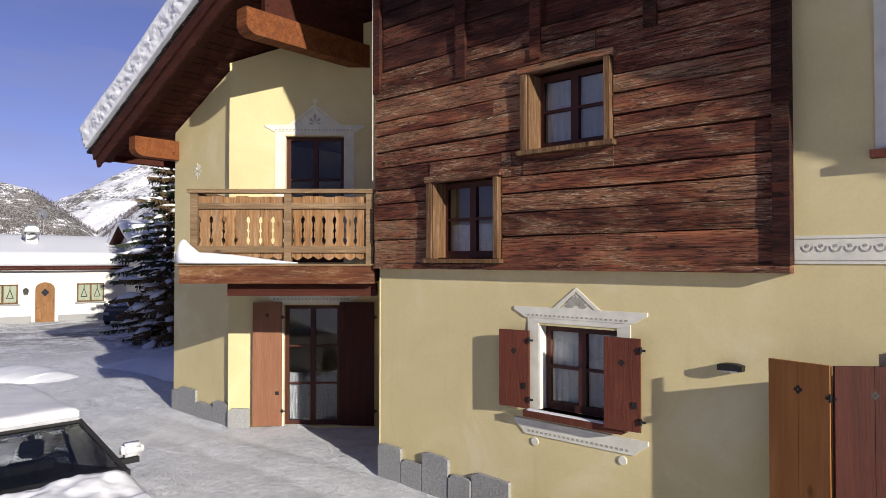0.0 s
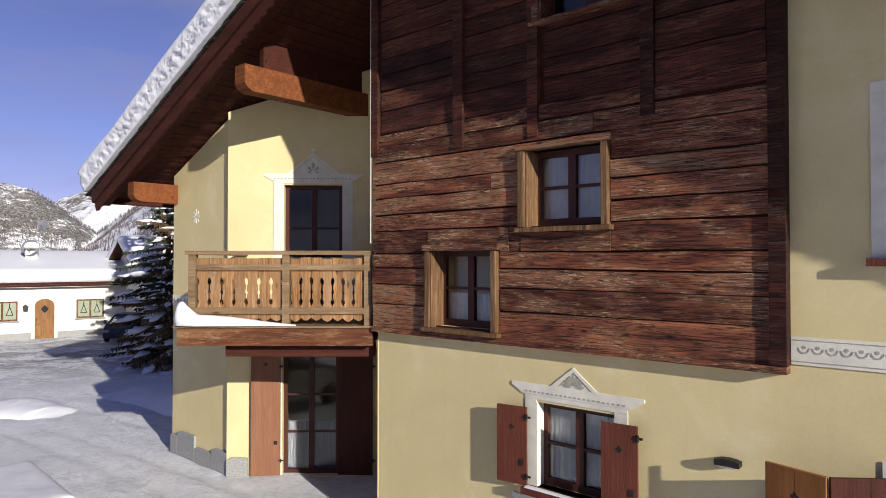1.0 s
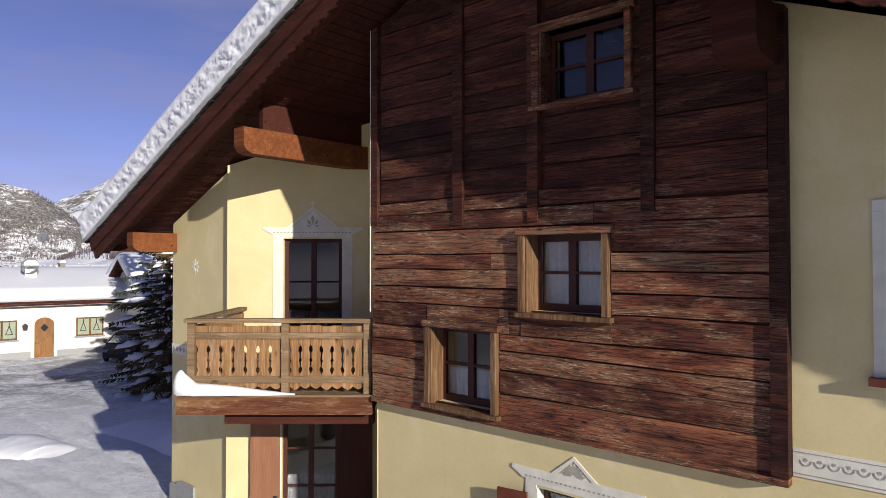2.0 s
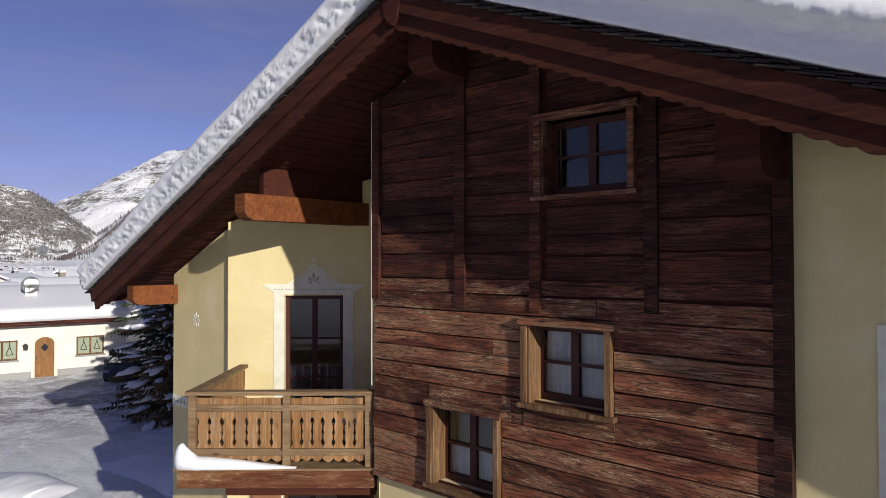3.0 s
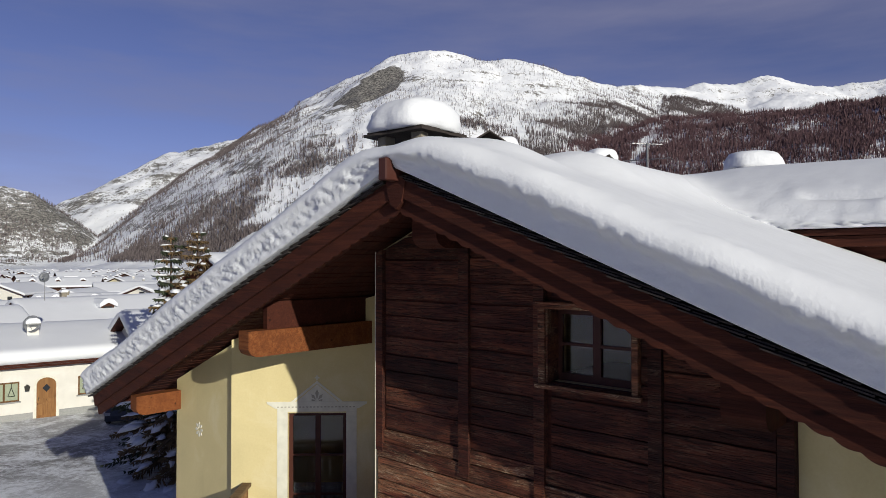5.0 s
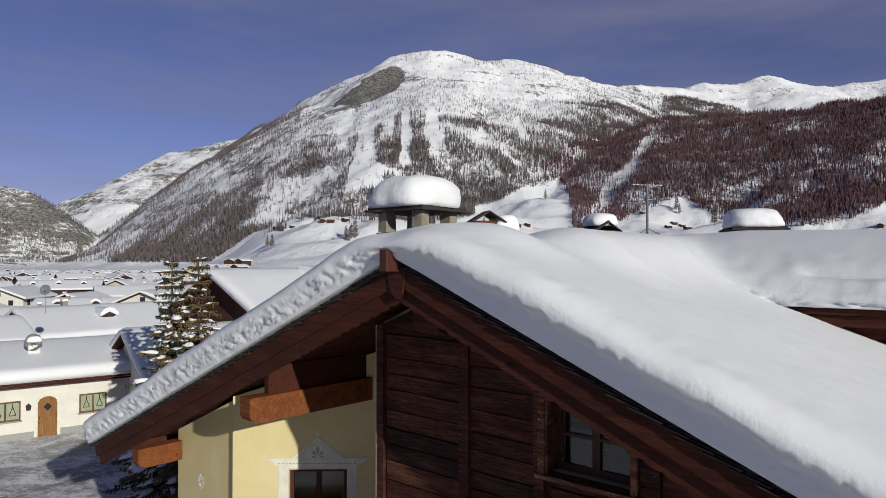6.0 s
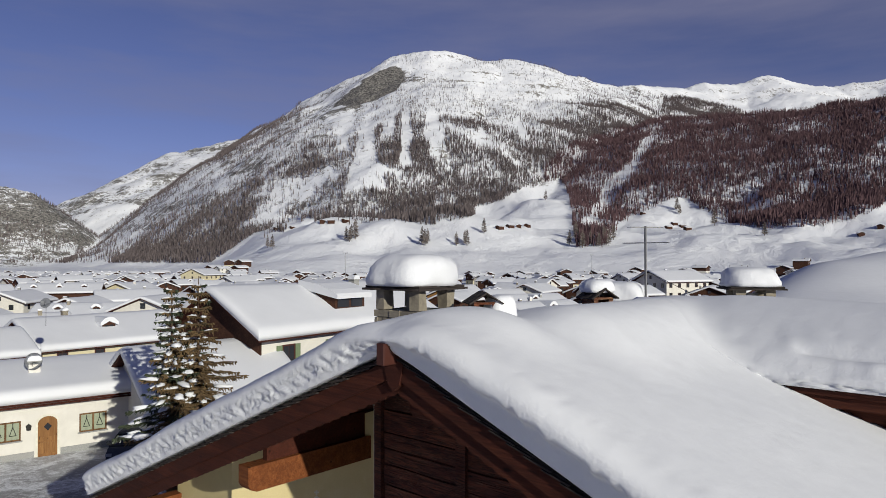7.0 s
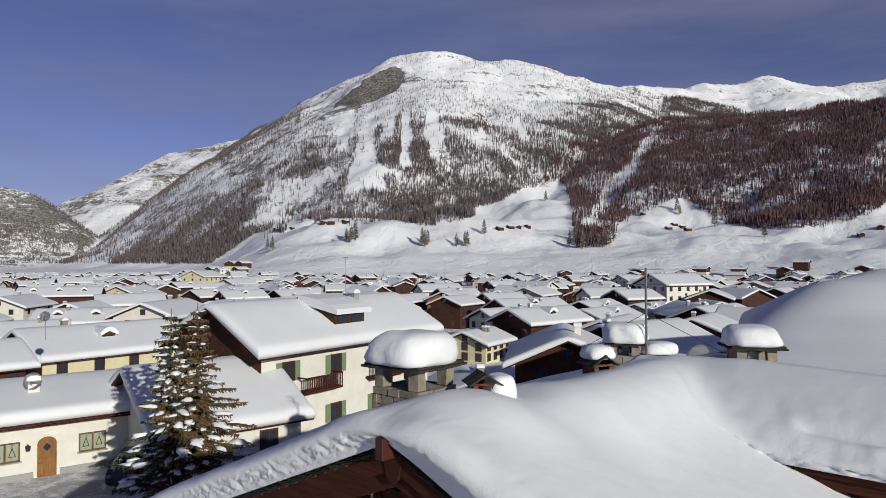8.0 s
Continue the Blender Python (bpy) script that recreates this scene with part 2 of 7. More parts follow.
# cladding under the eaves: less weathered, and shade put into a darker base
MAT["bay_wood_shaded"] = plank_wood("shaded_facade_wood", (0.012, 0.003, 0.0028), (0.050, 0.0115, 0.0082), (0.120, 0.031, 0.0145), 0.13)
MAT["dark_wood"] = timber("dark_roof_timber", (0.017, 0.0045, 0.003), (0.062, 0.016, 0.009), (0.115, 0.034, 0.016), 0.10)
MAT["barge"] = timber("red_brown_barge_wood", (0.019, 0.0048, 0.0032), (0.060, 0.0155, 0.008), (0.105, 0.031, 0.0145), 0.08)
MAT["beam"] = timber("honey_purlin_wood", (0.075, 0.022, 0.008), (0.19, 0.060, 0.018), (0.29, 0.115, 0.04), 0.2)
MAT["frame_wood"] = timber("weathered_casing_wood", (0.045, 0.020, 0.009), (0.15, 0.078, 0.034), (0.29, 0.18, 0.09), 0.5, (22, 22, 1.2), worn=0.4)
MAT["balcony"] = timber("balcony_board_wood", (0.08, 0.034, 0.012), (0.29, 0.145, 0.055), (0.46, 0.29, 0.14), 0.7, (22, 22, 1.2), worn=0.8, warm=(0.17, 0.13, 0.09), bleached=0.5)
MAT["rail"] = timber("balcony_rail_wood", (0.085, 0.05, 0.025), (0.20, 0.13, 0.07), (0.32, 0.23, 0.135), 0.55, worn=0.5)
MAT["deck_beam"] = timber("stained_deck_beam", (0.030, 0.009, 0.005), (0.105, 0.034, 0.015), (0.28, 0.13, 0.05), 0.35, (0.9, 10, 10), worn=0.5, warm=(0.34, 0.21, 0.085))
MAT["shutter"] = timber("red_brown_shutter_wood", (0.075, 0.02, 0.012), (0.115, 0.032, 0.018), (0.15, 0.048, 0.025), 0.04, (16, 16, 0.9), 0.6, False)
# darker copy for shutter leaves in shadow; the shade is in its colour
MAT["shutter_shaded"] = timber("shaded_maroon_shutter_wood", (0.035, 0.010, 0.007), (0.06, 0.016, 0.010), (0.085, 0.025, 0.015), 0.04, (16, 16, 0.9), 0.6, False)
# lighter copy for the door leaf in the sun, lit by its colour
MAT["shutter_lit"] = timber("lit_brown_shutter_wood", (0.20, 0.085, 0.045), (0.25, 0.115, 0.062), (0.29, 0.14, 0.08), 0.05, (16, 16, 0.9), 0.6, False)
MAT["shutter_orange_lit"] = timber("sunlit_orange_shutter_wood", (0.27, 0.10, 0.022), (0.39, 0.155, 0.038), (0.46, 0.20, 0.065), 0.04, (16, 16, 0.9), 0.55)
MAT["door_wood"] = timber("arched_door_wood", (0.13, 0.055, 0.016), (0.24, 0.115, 0.038), (0.32, 0.165, 0.06), 0.05, (16, 16, 0.9), 0.5)
MAT["sash"] = plain("dark_brown_sash", (0.06, 0.018, 0.012), 0.55)
MAT["glass"] = glass_material("window_glass")
MAT["car_glass"] = glass_material("car_glass", (0.72, 0.75, 0.76))
MAT["car_glass"].node_tree.nodes["Principled BSDF"].inputs["IOR"].default_value = 1.13
MAT["dark_glass"] = dark_glass("distant_window_glass")
MAT["curtain"] = plain("white_net_curtain", (0.62, 0.62, 0.60), 0.95, 0, 0.1, 14)
MAT["curtain_grey"] = plain("grey_lace_curtain", (0.13, 0.13, 0.135), 0.95, 0, 0.25, 30)
MAT["car_lining"] = plain("dark_car_lining", (0.018, 0.016, 0.02), 0.85)
MAT["car_white"] = plain("white_car_paint", (0.70, 0.70, 0.70), 0.25)
MAT["iron"] = plain("black_iron", (0.03, 0.028, 0.026), 0.5, 0.6)
MAT["copper"] = plain("grey_flashing", (0.22, 0.22, 0.22), 0.45, 0.8)
MAT["roof_snow"] = snow_material("deep_roof_snow", 3.0, 0.10, flutes=3.4, crust=40)
MAT["far_snow"] = snow_material("village_roof_snow", 0.5, 0.25, (0.73, 0.74, 0.76))
MAT["slate"] = stone_material("roof_slate", (0.014, 0.011, 0.010), (0.042, 0.034, 0.030), 7, (0.06, 0.048, 0.042))
MAT["granite"] = stone_material("grey_granite", (0.19, 0.195, 0.19), (0.38, 0.38, 0.36), 30)
MAT["stone"] = stone_material("chimney_stone", (0.15, 0.13, 0.10), (0.34, 0.30, 0.225), 6, (0.22, 0.20, 0.17))
MAT["green"] = plain("green_shutter_paint", (0.16, 0.21, 0.12), 0.6)
MAT["dish"] = plain("grey_dish_paint", (0.28, 0.29, 0.31), 0.45)
MAT["car_paint"] = plain("dark_car_paint", (0.05, 0.052, 0.06), 0.25)
MAT["rubber"] = plain("black_rubber", (0.02, 0.02, 0.02), 0.8)
MAT["bark"] = plain("spruce_bark", (0.09, 0.06, 0.04), 0.95)
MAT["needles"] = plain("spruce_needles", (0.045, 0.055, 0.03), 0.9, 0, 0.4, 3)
# brown for twigs on the sun's side; the sunlight is in the colour
MAT["needles_sunlit"] = plain("sunlit_brown_twigs", (0.13, 0.085, 0.04), 0.9, 0, 0.4, 3)
MAT["brown_house"] = timber("village_wood", (0.028, 0.012, 0.008), (0.065, 0.028, 0.017), (0.125, 0.06, 0.032), 0.1, (1.2, 8, 8))
MAT["tan_house"] = timber("village_pale_wood", (0.22, 0.11, 0.03), (0.34, 0.18, 0.06), (0.42, 0.25, 0.1), 0.1, (1.2, 8, 8))


def terrain_material():
    """Mountain snow broken by rock on the steeps and by low scrub."""
    m, nt, b = material("mountain_snow", 0.75, 0, 0.15)
    geo = nt.nodes.new("ShaderNodeNewGeometry")
    v = coords(nt, world_space=True)
    sep = nt.nodes.new("ShaderNodeSeparateXYZ")
    nt.links.new(geo.outputs["Normal"], sep.inputs[0])
    steep = maths(nt, "SUBTRACT", 1.0, sep.outputs[2])
    n1 = noise_tex(nt, v, 0.006, 9, 0.72, 0.4)
    n2 = noise_tex(nt, v, 0.045, 8, 0.75)
    band = noise_tex(nt, coords(nt, (0.0015, 0.0015, 0.022), world_space=True), 1.0, 6, 0.7, 0.6)
    height = nt.nodes.new("ShaderNodeSeparateXYZ")
    nt.links.new(v, height.inputs[0])
    up = nt.nodes.new("ShaderNodeMapRange")
    up.inputs["From Min"].default_value, up.inputs["From Max"].default_value = 12, 110
    nt.links.new(height.outputs[2], up.inputs[0])
    att = nt.nodes.new("ShaderNodeAttribute")
    att.attribute_name = "rock"
    s = maths(nt, "ADD", maths(nt, "MULTIPLY", steep, 0.5), maths(nt, "MULTIPLY", n2, 0.5))
    s = maths(nt, "ADD", s, maths(nt, "MULTIPLY", band, 0.35))
    s = maths(nt, "ADD", s, maths(nt, "MULTIPLY", n1, 0.3))
    n3 = noise_tex(nt, v, 0.13, 6, 0.75)
    s = maths(nt, "ADD", s, maths(nt, "MULTIPLY", maths(nt, "SUBTRACT", n3, 0.5), 0.42))
    s = maths(nt, "ADD", s, maths(nt, "MULTIPLY", att.outputs["Fac"], 0.25))
    s = maths(nt, "MULTIPLY", s, maths(nt, "MAXIMUM", up.outputs[0], maths(nt, "MINIMUM", maths(nt, "MULTIPLY", att.outputs["Fac"], 2.5), 1.0)))
    mask = ramp(nt, s, [(0.73, (0, 0, 0)), (0.775, (1, 1, 1))])
    rock = ramp(nt, n3, [(0.40, (0.045, 0.043, 0.042)), (0.5, (0.15, 0.143, 0.132)), (0.60, (0.33, 0.31, 0.275))])
    white = ramp(nt, noise_tex(nt, v, 0.02, 6), [(0.3, (0.82, 0.835, 0.855)), (0.7, (0.88, 0.885, 0.895))])
    near_d = noise_tex(nt, v, 0.35, 8, 0.7, 0.8)
    near_f = noise_tex(nt, v, 4.0, 6, 0.7, 0.6)
    c = mix(nt, mask, white, rock)
    ln = nt.nodes.new("ShaderNodeVectorMath")
    ln.operation = "LENGTH"
    nt.links.new(v, ln.inputs[0])
    yard = nt.nodes.new("ShaderNodeMapRange")
    yard.inputs["From Min"].default_value, yard.inputs["From Max"].default_value = 60, 35
    nt.links.new(ln.outputs["Value"], yard.inputs[0])
    grime = ramp(nt, maths(nt, "MULTIPLY", near_d, maths(nt, "ADD", near_f, 0.5)), [(0.46, (0, 0, 0)), (0.74, (0.12, 0.12, 0.12))])
    c = mix(nt, maths(nt, "MULTIPLY", grime, yard.outputs[0]), c, (0.24, 0.22, 0.20))
    # hard grey ice showing between the crumbs of trodden snow
    crumb = noise_tex(nt, v, 5.5, 9, 0.78, 0.9)
    ice = maths(nt, "MULTIPLY", ramp(nt, noise_tex(nt, v, 0.9, 6, 0.65, 0.5), [(0.36, (0.1, 0.1, 0.1)), (0.60, (0.6, 0.6, 0.6))]), ramp(nt, crumb, [(0.42, (1, 1, 1)), (0.56, (0, 0, 0))]))
    c = mix(nt, maths(nt, "MULTIPLY", ice, yard.outputs[0]), c, (0.54, 0.545, 0.56))
    # worn, gritty driving area before the white house
    lane = nt.nodes.new("ShaderNodeMapRange")
    lane.inputs["From Min"].default_value, lane.inputs["From Max"].default_value = 24, 33
    nt.links.new(ln.outputs["Value"], lane.inputs[0])
    grit = ramp(nt, maths(nt, "MULTIPLY", noise_tex(nt, v, 0.5, 8, 0.7, 0.8), maths(nt, "ADD", near_f, 0.5)), [(0.40, (0, 0, 0)), (0.56, (0.85, 0.85, 0.85))])
    c = mix(nt, maths(nt, "MULTIPLY", maths(nt, "MULTIPLY", grit, lane.outputs[0]), yard.outputs[0]), c, (0.19, 0.18, 0.17))
    nt.links.new(c, b.inputs["Base Color"])
    h = maths(nt, "ADD", maths(nt, "MULTIPLY", near_f, 0.07), maths(nt, "MULTIPLY", crumb, 0.13))
    # wind-packed relief on the slopes beyond the village
    slope_bump = maths(nt, "MULTIPLY", noise_tex(nt, coords(nt, (1, 1, 0.6), world_space=True), 0.03, 9, 0.66, 0.4), maths(nt, "SUBTRACT", 1.0, yard.outputs[0]))
    h = maths(nt, "ADD", h, maths(nt, "MULTIPLY", slope_bump, 5.0))
    bump(nt, b, h, 0.75, 1.1)
    return m


MAT["terrain"] = terrain_material()


# ---- building helpers ----
def box(bm, x0, x1, y0, y1, z0, z1, m=None):
    vs = [bm.verts.new(p) for p in ((x0, y0, z0), (x1, y0, z0), (x1, y1, z0), (x0, y1, z0), (x0, y0, z1), (x1, y0, z1), (x1, y1, z1), (x0, y1, z1))]
    for f in ((3, 2, 1, 0), (4, 5, 6, 7), (0, 1, 5, 4), (1, 2, 6, 5), (2, 3, 7, 6), (3, 0, 4, 7)):
        bm.faces.new([vs[i] for i in f])
    if m is not None:
        for v in vs:
            v.co = m @ v.co
    return vs


def prism(bm, pts, a0, a1, axis="y", m=None):
    """A flat outline, swept along an axis. For y the outline is (x, z), for x (y, z), for z (x, y)."""
    def at(p, a):
        return {"y": (p[0], a, p[1]), "x": (a, p[0], p[1]), "z": (p[0], p[1], a)}[axis]
    lo = [bm.verts.new(at(p, a0)) for p in pts]
    hi = [bm.verts.new(at(p, a1)) for p in pts]
    bm.faces.new(lo)
    bm.faces.new(hi[::-1])
    n = len(pts)
    for i in range(n):
        bm.faces.new((lo[i], hi[i], hi[(i + 1) % n], lo[(i + 1) % n]))
    if m is not None:
        for v in lo + hi:
            v.co = m @ v.co
    return lo + hi


def tube(bm, p0, p1, r0, r1=None, n=8, caps=True):
    r1 = r0 if r1 is None else r1
    p0, p1 = Vector(p0), Vector(p1)
    q = (p1 - p0).to_track_quat("Z", "Y")
    rings = []
    for p, r in ((p0, r0), (p1, r1)):
        rings.append([bm.verts.new(p + q @ Vector((r * math.cos(6.28319 * i / n), r * math.sin(6.28319 * i / n), 0))) for i in range(n)])
    for i in range(n):
        bm.faces.new((rings[0][i], rings[0][(i + 1) % n], rings[1][(i + 1) % n], rings[1][i]))
    if caps:
        bm.faces.new(rings[0][::-1])
        bm.faces.new(rings[1])


def mesh_of(name, bm, mat, smooth=False):
    bmesh.ops.recalc_face_normals(bm, faces=bm.faces)
    me = bpy.data.meshes.new(name)
    bm.to_mesh(me)
    bm.free()
    me.materials.append(MAT[mat] if isinstance(mat, str) else mat)
    if smooth:
        me.polygons.foreach_set("use_smooth", [True] * len(me.polygons))
    return me


def part(name, bm, mat, parent, label="", smooth=False):
    ob = new(name, mesh_of(name, bm, mat, smooth))
    ob.parent = parent
    return tagged(ob, label)


def piece(name, me, parent, m=None):
    ob = new(name, me)
    ob.parent = parent
    if m is not None:
        ob.matrix_basis = m
    return ob


def thing(name, label, category, m=None, group="", kind=""):
    ob = new(name)
    ob.empty_display_size = 0.3
    if m is not None:
        ob.matrix_basis = m
    return tagged(ob, label, category, group, kind)


def one(name, bm, mat, label, category, m=None, group="", kind="", smooth=False):
    ob = new(name, mesh_of(name, bm, mat, smooth))
    if m is not None:
        ob.matrix_basis = m
    return tagged(ob, label, category, group, kind)


def array_mesh(name, verts, faces, mat, smooth=True):
    """A mesh from numpy arrays; faces all have the same number of corners."""
    me = bpy.data.meshes.new(name)
    k = faces.shape[1]
    me.vertices.add(len(verts))
    me.vertices.foreach_set("co", np.asarray(verts, dtype=np.float32).ravel())
    me.loops.add(faces.size)
    me.loops.foreach_set("vertex_index", faces.astype(np.int32).ravel())
    me.polygons.add(len(faces))
    me.polygons.foreach_set("loop_start", np.arange(0, faces.size, k, dtype=np.int32))
    me.polygons.foreach_set("use_smooth", np.full(len(faces), smooth))
    me.update(calc_edges=True)
    me.materials.append(MAT[mat] if isinstance(mat, str) else mat)
    return me


def clip(poly, a, b, c):
    """The part of an outline where a*x + b*z <= c."""
    out = []
    for i, p in enumerate(poly):
        q = poly[(i + 1) % len(poly)]
        dp, dq = a * p[0] + b * p[1] - c, a * q[0] + b * q[1] - c
        if dp <= 0:
            out.append(p)
        if dp * dq < 0:
            s = dp / (dp - dq)
            out.append((p[0] + s * (q[0] - p[0]), p[1] + s * (q[1] - p[1])))
    return out


def wall_cells(bm, u0, u1, z0, z1, v0, v1, holes=(), cuts=()):
    """A wall with thickness in the local x-z plane, one closed shell, with openings (u0, u1, z0, z1) and sloping cuts (a, b, c)."""
    us = sorted({u0, u1, *[h for o in holes for h in o[:2] if u0 < h < u1]})
    zs = sorted({z0, z1, *[h for o in holes for h in o[2:] if z0 < h < z1]})
    front, back, edges = {}, {}, {}

    def corner(store, p, v):
        key = (round(p[0], 4), round(p[1], 4))
        if key not in store:
            store[key] = bm.verts.new((p[0], v, p[1]))
        return key

    for a, b in zip(us, us[1:]):
        for c, d in zip(zs, zs[1:]):
            mu, mz = (a + b) / 2, (c + d) / 2
            if any(o[0] < mu < o[1] and o[2] < mz < o[3] for o in holes):
                continue
            poly = [(a, c), (b, c), (b, d), (a, d)]
            for k in cuts:
                poly = clip(poly, *k)
                if len(poly) < 3:
                    break
            if len(poly) < 3:
                continue
            keys = []
            for p in poly:
                k = corner(front, p, v0)
                corner(back, p, v1)
                if not keys or keys[-1] != k:
                    keys.append(k)
            if keys[0] == keys[-1]:
                keys.pop()
            if len(keys) < 3:
                continue
            bm.faces.new([front[k] for k in keys])
            bm.faces.new([back[k] for k in keys[::-1]])
            for p, q in zip(keys, keys[1:] + keys[:1]):
                if (q, p) in edges:
                    del edges[(q, p)]
                else:
                    edges[(p, q)] = True
    for p, q in edges:
        bm.faces.new((front[q], front[p], back[p], back[q]))


def fractal(x, y, scale, octaves=5, gain=0.5, seed=0):
    """Smooth value noise on arrays, about -1 to 1."""
    total, amp, norm = np.zeros_like(x), 1.0, 0.0
    for o in range(octaves):
        fx, fy = x / scale, y / scale
        ix, iy = np.floor(fx).astype(np.int64), np.floor(fy).astype(np.int64)
        tx, ty = fx - ix, fy - iy
        tx, ty = tx * tx * (3 - 2 * tx), ty * ty * (3 - 2 * ty)

        def lattice(a, b):
            h = (a * 374761393 + b * 668265263 + (seed + o) * 974711) & 0x7FFFFFFF
            h = ((h ^ (h >> 13)) * 1274126177) & 0x7FFFFFFF
            return ((h ^ (h >> 16)) & 0xFFFF) / 32767.5 - 1.0
        top = lattice(ix, iy) * (1 - tx) + lattice(ix + 1, iy) * tx
        bot = lattice(ix, iy + 1) * (1 - tx) + lattice(ix + 1, iy + 1) * tx
        total += amp * (top * (1 - ty) + bot * ty)
        norm += amp
        amp, scale = amp * gain, scale * 0.5
    return total / norm


def smooth_step(a, b, x):
    t = np.clip((x - a) / (b - a), 0, 1)
    return t * t * (3 - 2 * t)


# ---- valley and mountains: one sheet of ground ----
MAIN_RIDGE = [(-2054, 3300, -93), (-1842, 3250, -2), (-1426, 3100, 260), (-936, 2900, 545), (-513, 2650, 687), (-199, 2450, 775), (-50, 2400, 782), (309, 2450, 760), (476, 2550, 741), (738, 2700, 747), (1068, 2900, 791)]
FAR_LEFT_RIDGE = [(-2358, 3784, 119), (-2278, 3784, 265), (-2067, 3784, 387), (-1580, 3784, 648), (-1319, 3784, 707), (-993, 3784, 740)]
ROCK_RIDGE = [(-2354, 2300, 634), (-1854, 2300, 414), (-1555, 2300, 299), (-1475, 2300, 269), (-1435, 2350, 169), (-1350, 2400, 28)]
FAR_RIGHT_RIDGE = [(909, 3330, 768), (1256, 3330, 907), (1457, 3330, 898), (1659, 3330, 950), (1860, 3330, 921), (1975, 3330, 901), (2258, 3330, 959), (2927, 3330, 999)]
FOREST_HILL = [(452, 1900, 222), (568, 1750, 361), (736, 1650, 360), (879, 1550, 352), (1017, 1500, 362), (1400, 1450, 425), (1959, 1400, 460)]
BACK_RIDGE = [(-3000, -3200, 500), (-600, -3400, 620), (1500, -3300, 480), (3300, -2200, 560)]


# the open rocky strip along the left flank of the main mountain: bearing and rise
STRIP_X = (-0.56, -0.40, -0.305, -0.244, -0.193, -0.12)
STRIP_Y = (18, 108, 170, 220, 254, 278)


def ridge_height(x, y, line, slope, west=1.0):
    best = np.full_like(x, -900.0)
    for (ax, ay, az), (bx, by, bz) in zip(line, line[1:]):
        dx, dy = bx - ax, by - ay
        t = np.clip(((x - ax) * dx + (y - ay) * dy) / (dx * dx + dy * dy), 0, 1)
        off = x - ax - t * dx
        d = np.hypot(np.where(off < 0, off * west, off), y - ay - t * dy)
        best = np.maximum(best, az + t * (bz - az) - slope * d)
    return best


def valley(r):
    return -0.1 - 0.3 * smooth_step(14, 40, r) - 4.6 * smooth_step(44, 92, r) - 2.6 * smooth_step(90, 190, r)


def ground_height(x, y):
    x, y = np.asarray(x, dtype=float), np.asarray(y, dtype=float)
    r = np.hypot(x, y)
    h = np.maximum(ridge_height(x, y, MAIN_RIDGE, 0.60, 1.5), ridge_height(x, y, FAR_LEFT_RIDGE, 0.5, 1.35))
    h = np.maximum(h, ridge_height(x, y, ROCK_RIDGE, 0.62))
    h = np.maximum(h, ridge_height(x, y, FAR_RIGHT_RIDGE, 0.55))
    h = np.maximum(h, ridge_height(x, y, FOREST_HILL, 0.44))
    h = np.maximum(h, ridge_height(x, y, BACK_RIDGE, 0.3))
    h = 38 * np.logaddexp(0, (h - 40) / 38) + 46 * smooth_step(20, 260, h)
    amount = smooth_step(25, 320, h)
    rough = fractal(x, y, 260, 6, 0.52, 3)
    gully = 1 - np.abs(fractal(x, y, 330, 4, 0.5, 11)) * 2
    h = h + amount * (22 * rough - 20 * gully + 7 + 9 * fractal(x, y, 90, 4, 0.6, 13))
    lumps = smooth_step(560, 800, r) * (1 - amount)
    h = h + lumps * (20 * fractal(x, y, 170, 3, 0.45, 7) + 4.5 * fractal(x, y, 45, 3, 0.5, 8)) * smooth_step(2, 14, h)
    east = x / np.maximum(y, 50.0)
    apron = smooth_step(545, 920, r) * (1 - smooth_step(1150, 2300, r)) * smooth_step(-0.42, -0.16, east) * (y > 0)
    h = h + 60 * apron + (1 - amount) * smooth_step(0.15, 0.6, apron) * (30 * fractal(x, y, 150, 3, 0.45, 9) + 5 * fractal(x, y, 40, 3, 0.5, 10))
    near = fractal(x, y, 3.0, 4, 0.5, 5) * 0.05 * (1 - smooth_step(40, 120, r))
    # trodden crust and old wheel ruts across the yard
    lane = 0.62 * x + 0.785 * y - 3.4 + 0.5 * fractal(x, y, 9.0, 2, 0.5, 61)
    ruts = sum(np.exp(-((lane - q) / 0.16) ** 2) for q in (1.2, 2.7, 3.6, 5.1, 6.3, 7.9, 9.6))
    near = near + (1 - smooth_step(24, 44, r)) * (0.030 * fractal(x, y, 0.7, 3, 0.6, 62) - 0.05 * ruts * (0.6 + 0.6 * fractal(x, y, 4.0, 2, 0.5, 63)))
    return valley(r) + h * smooth_step(420, 700, r) + near


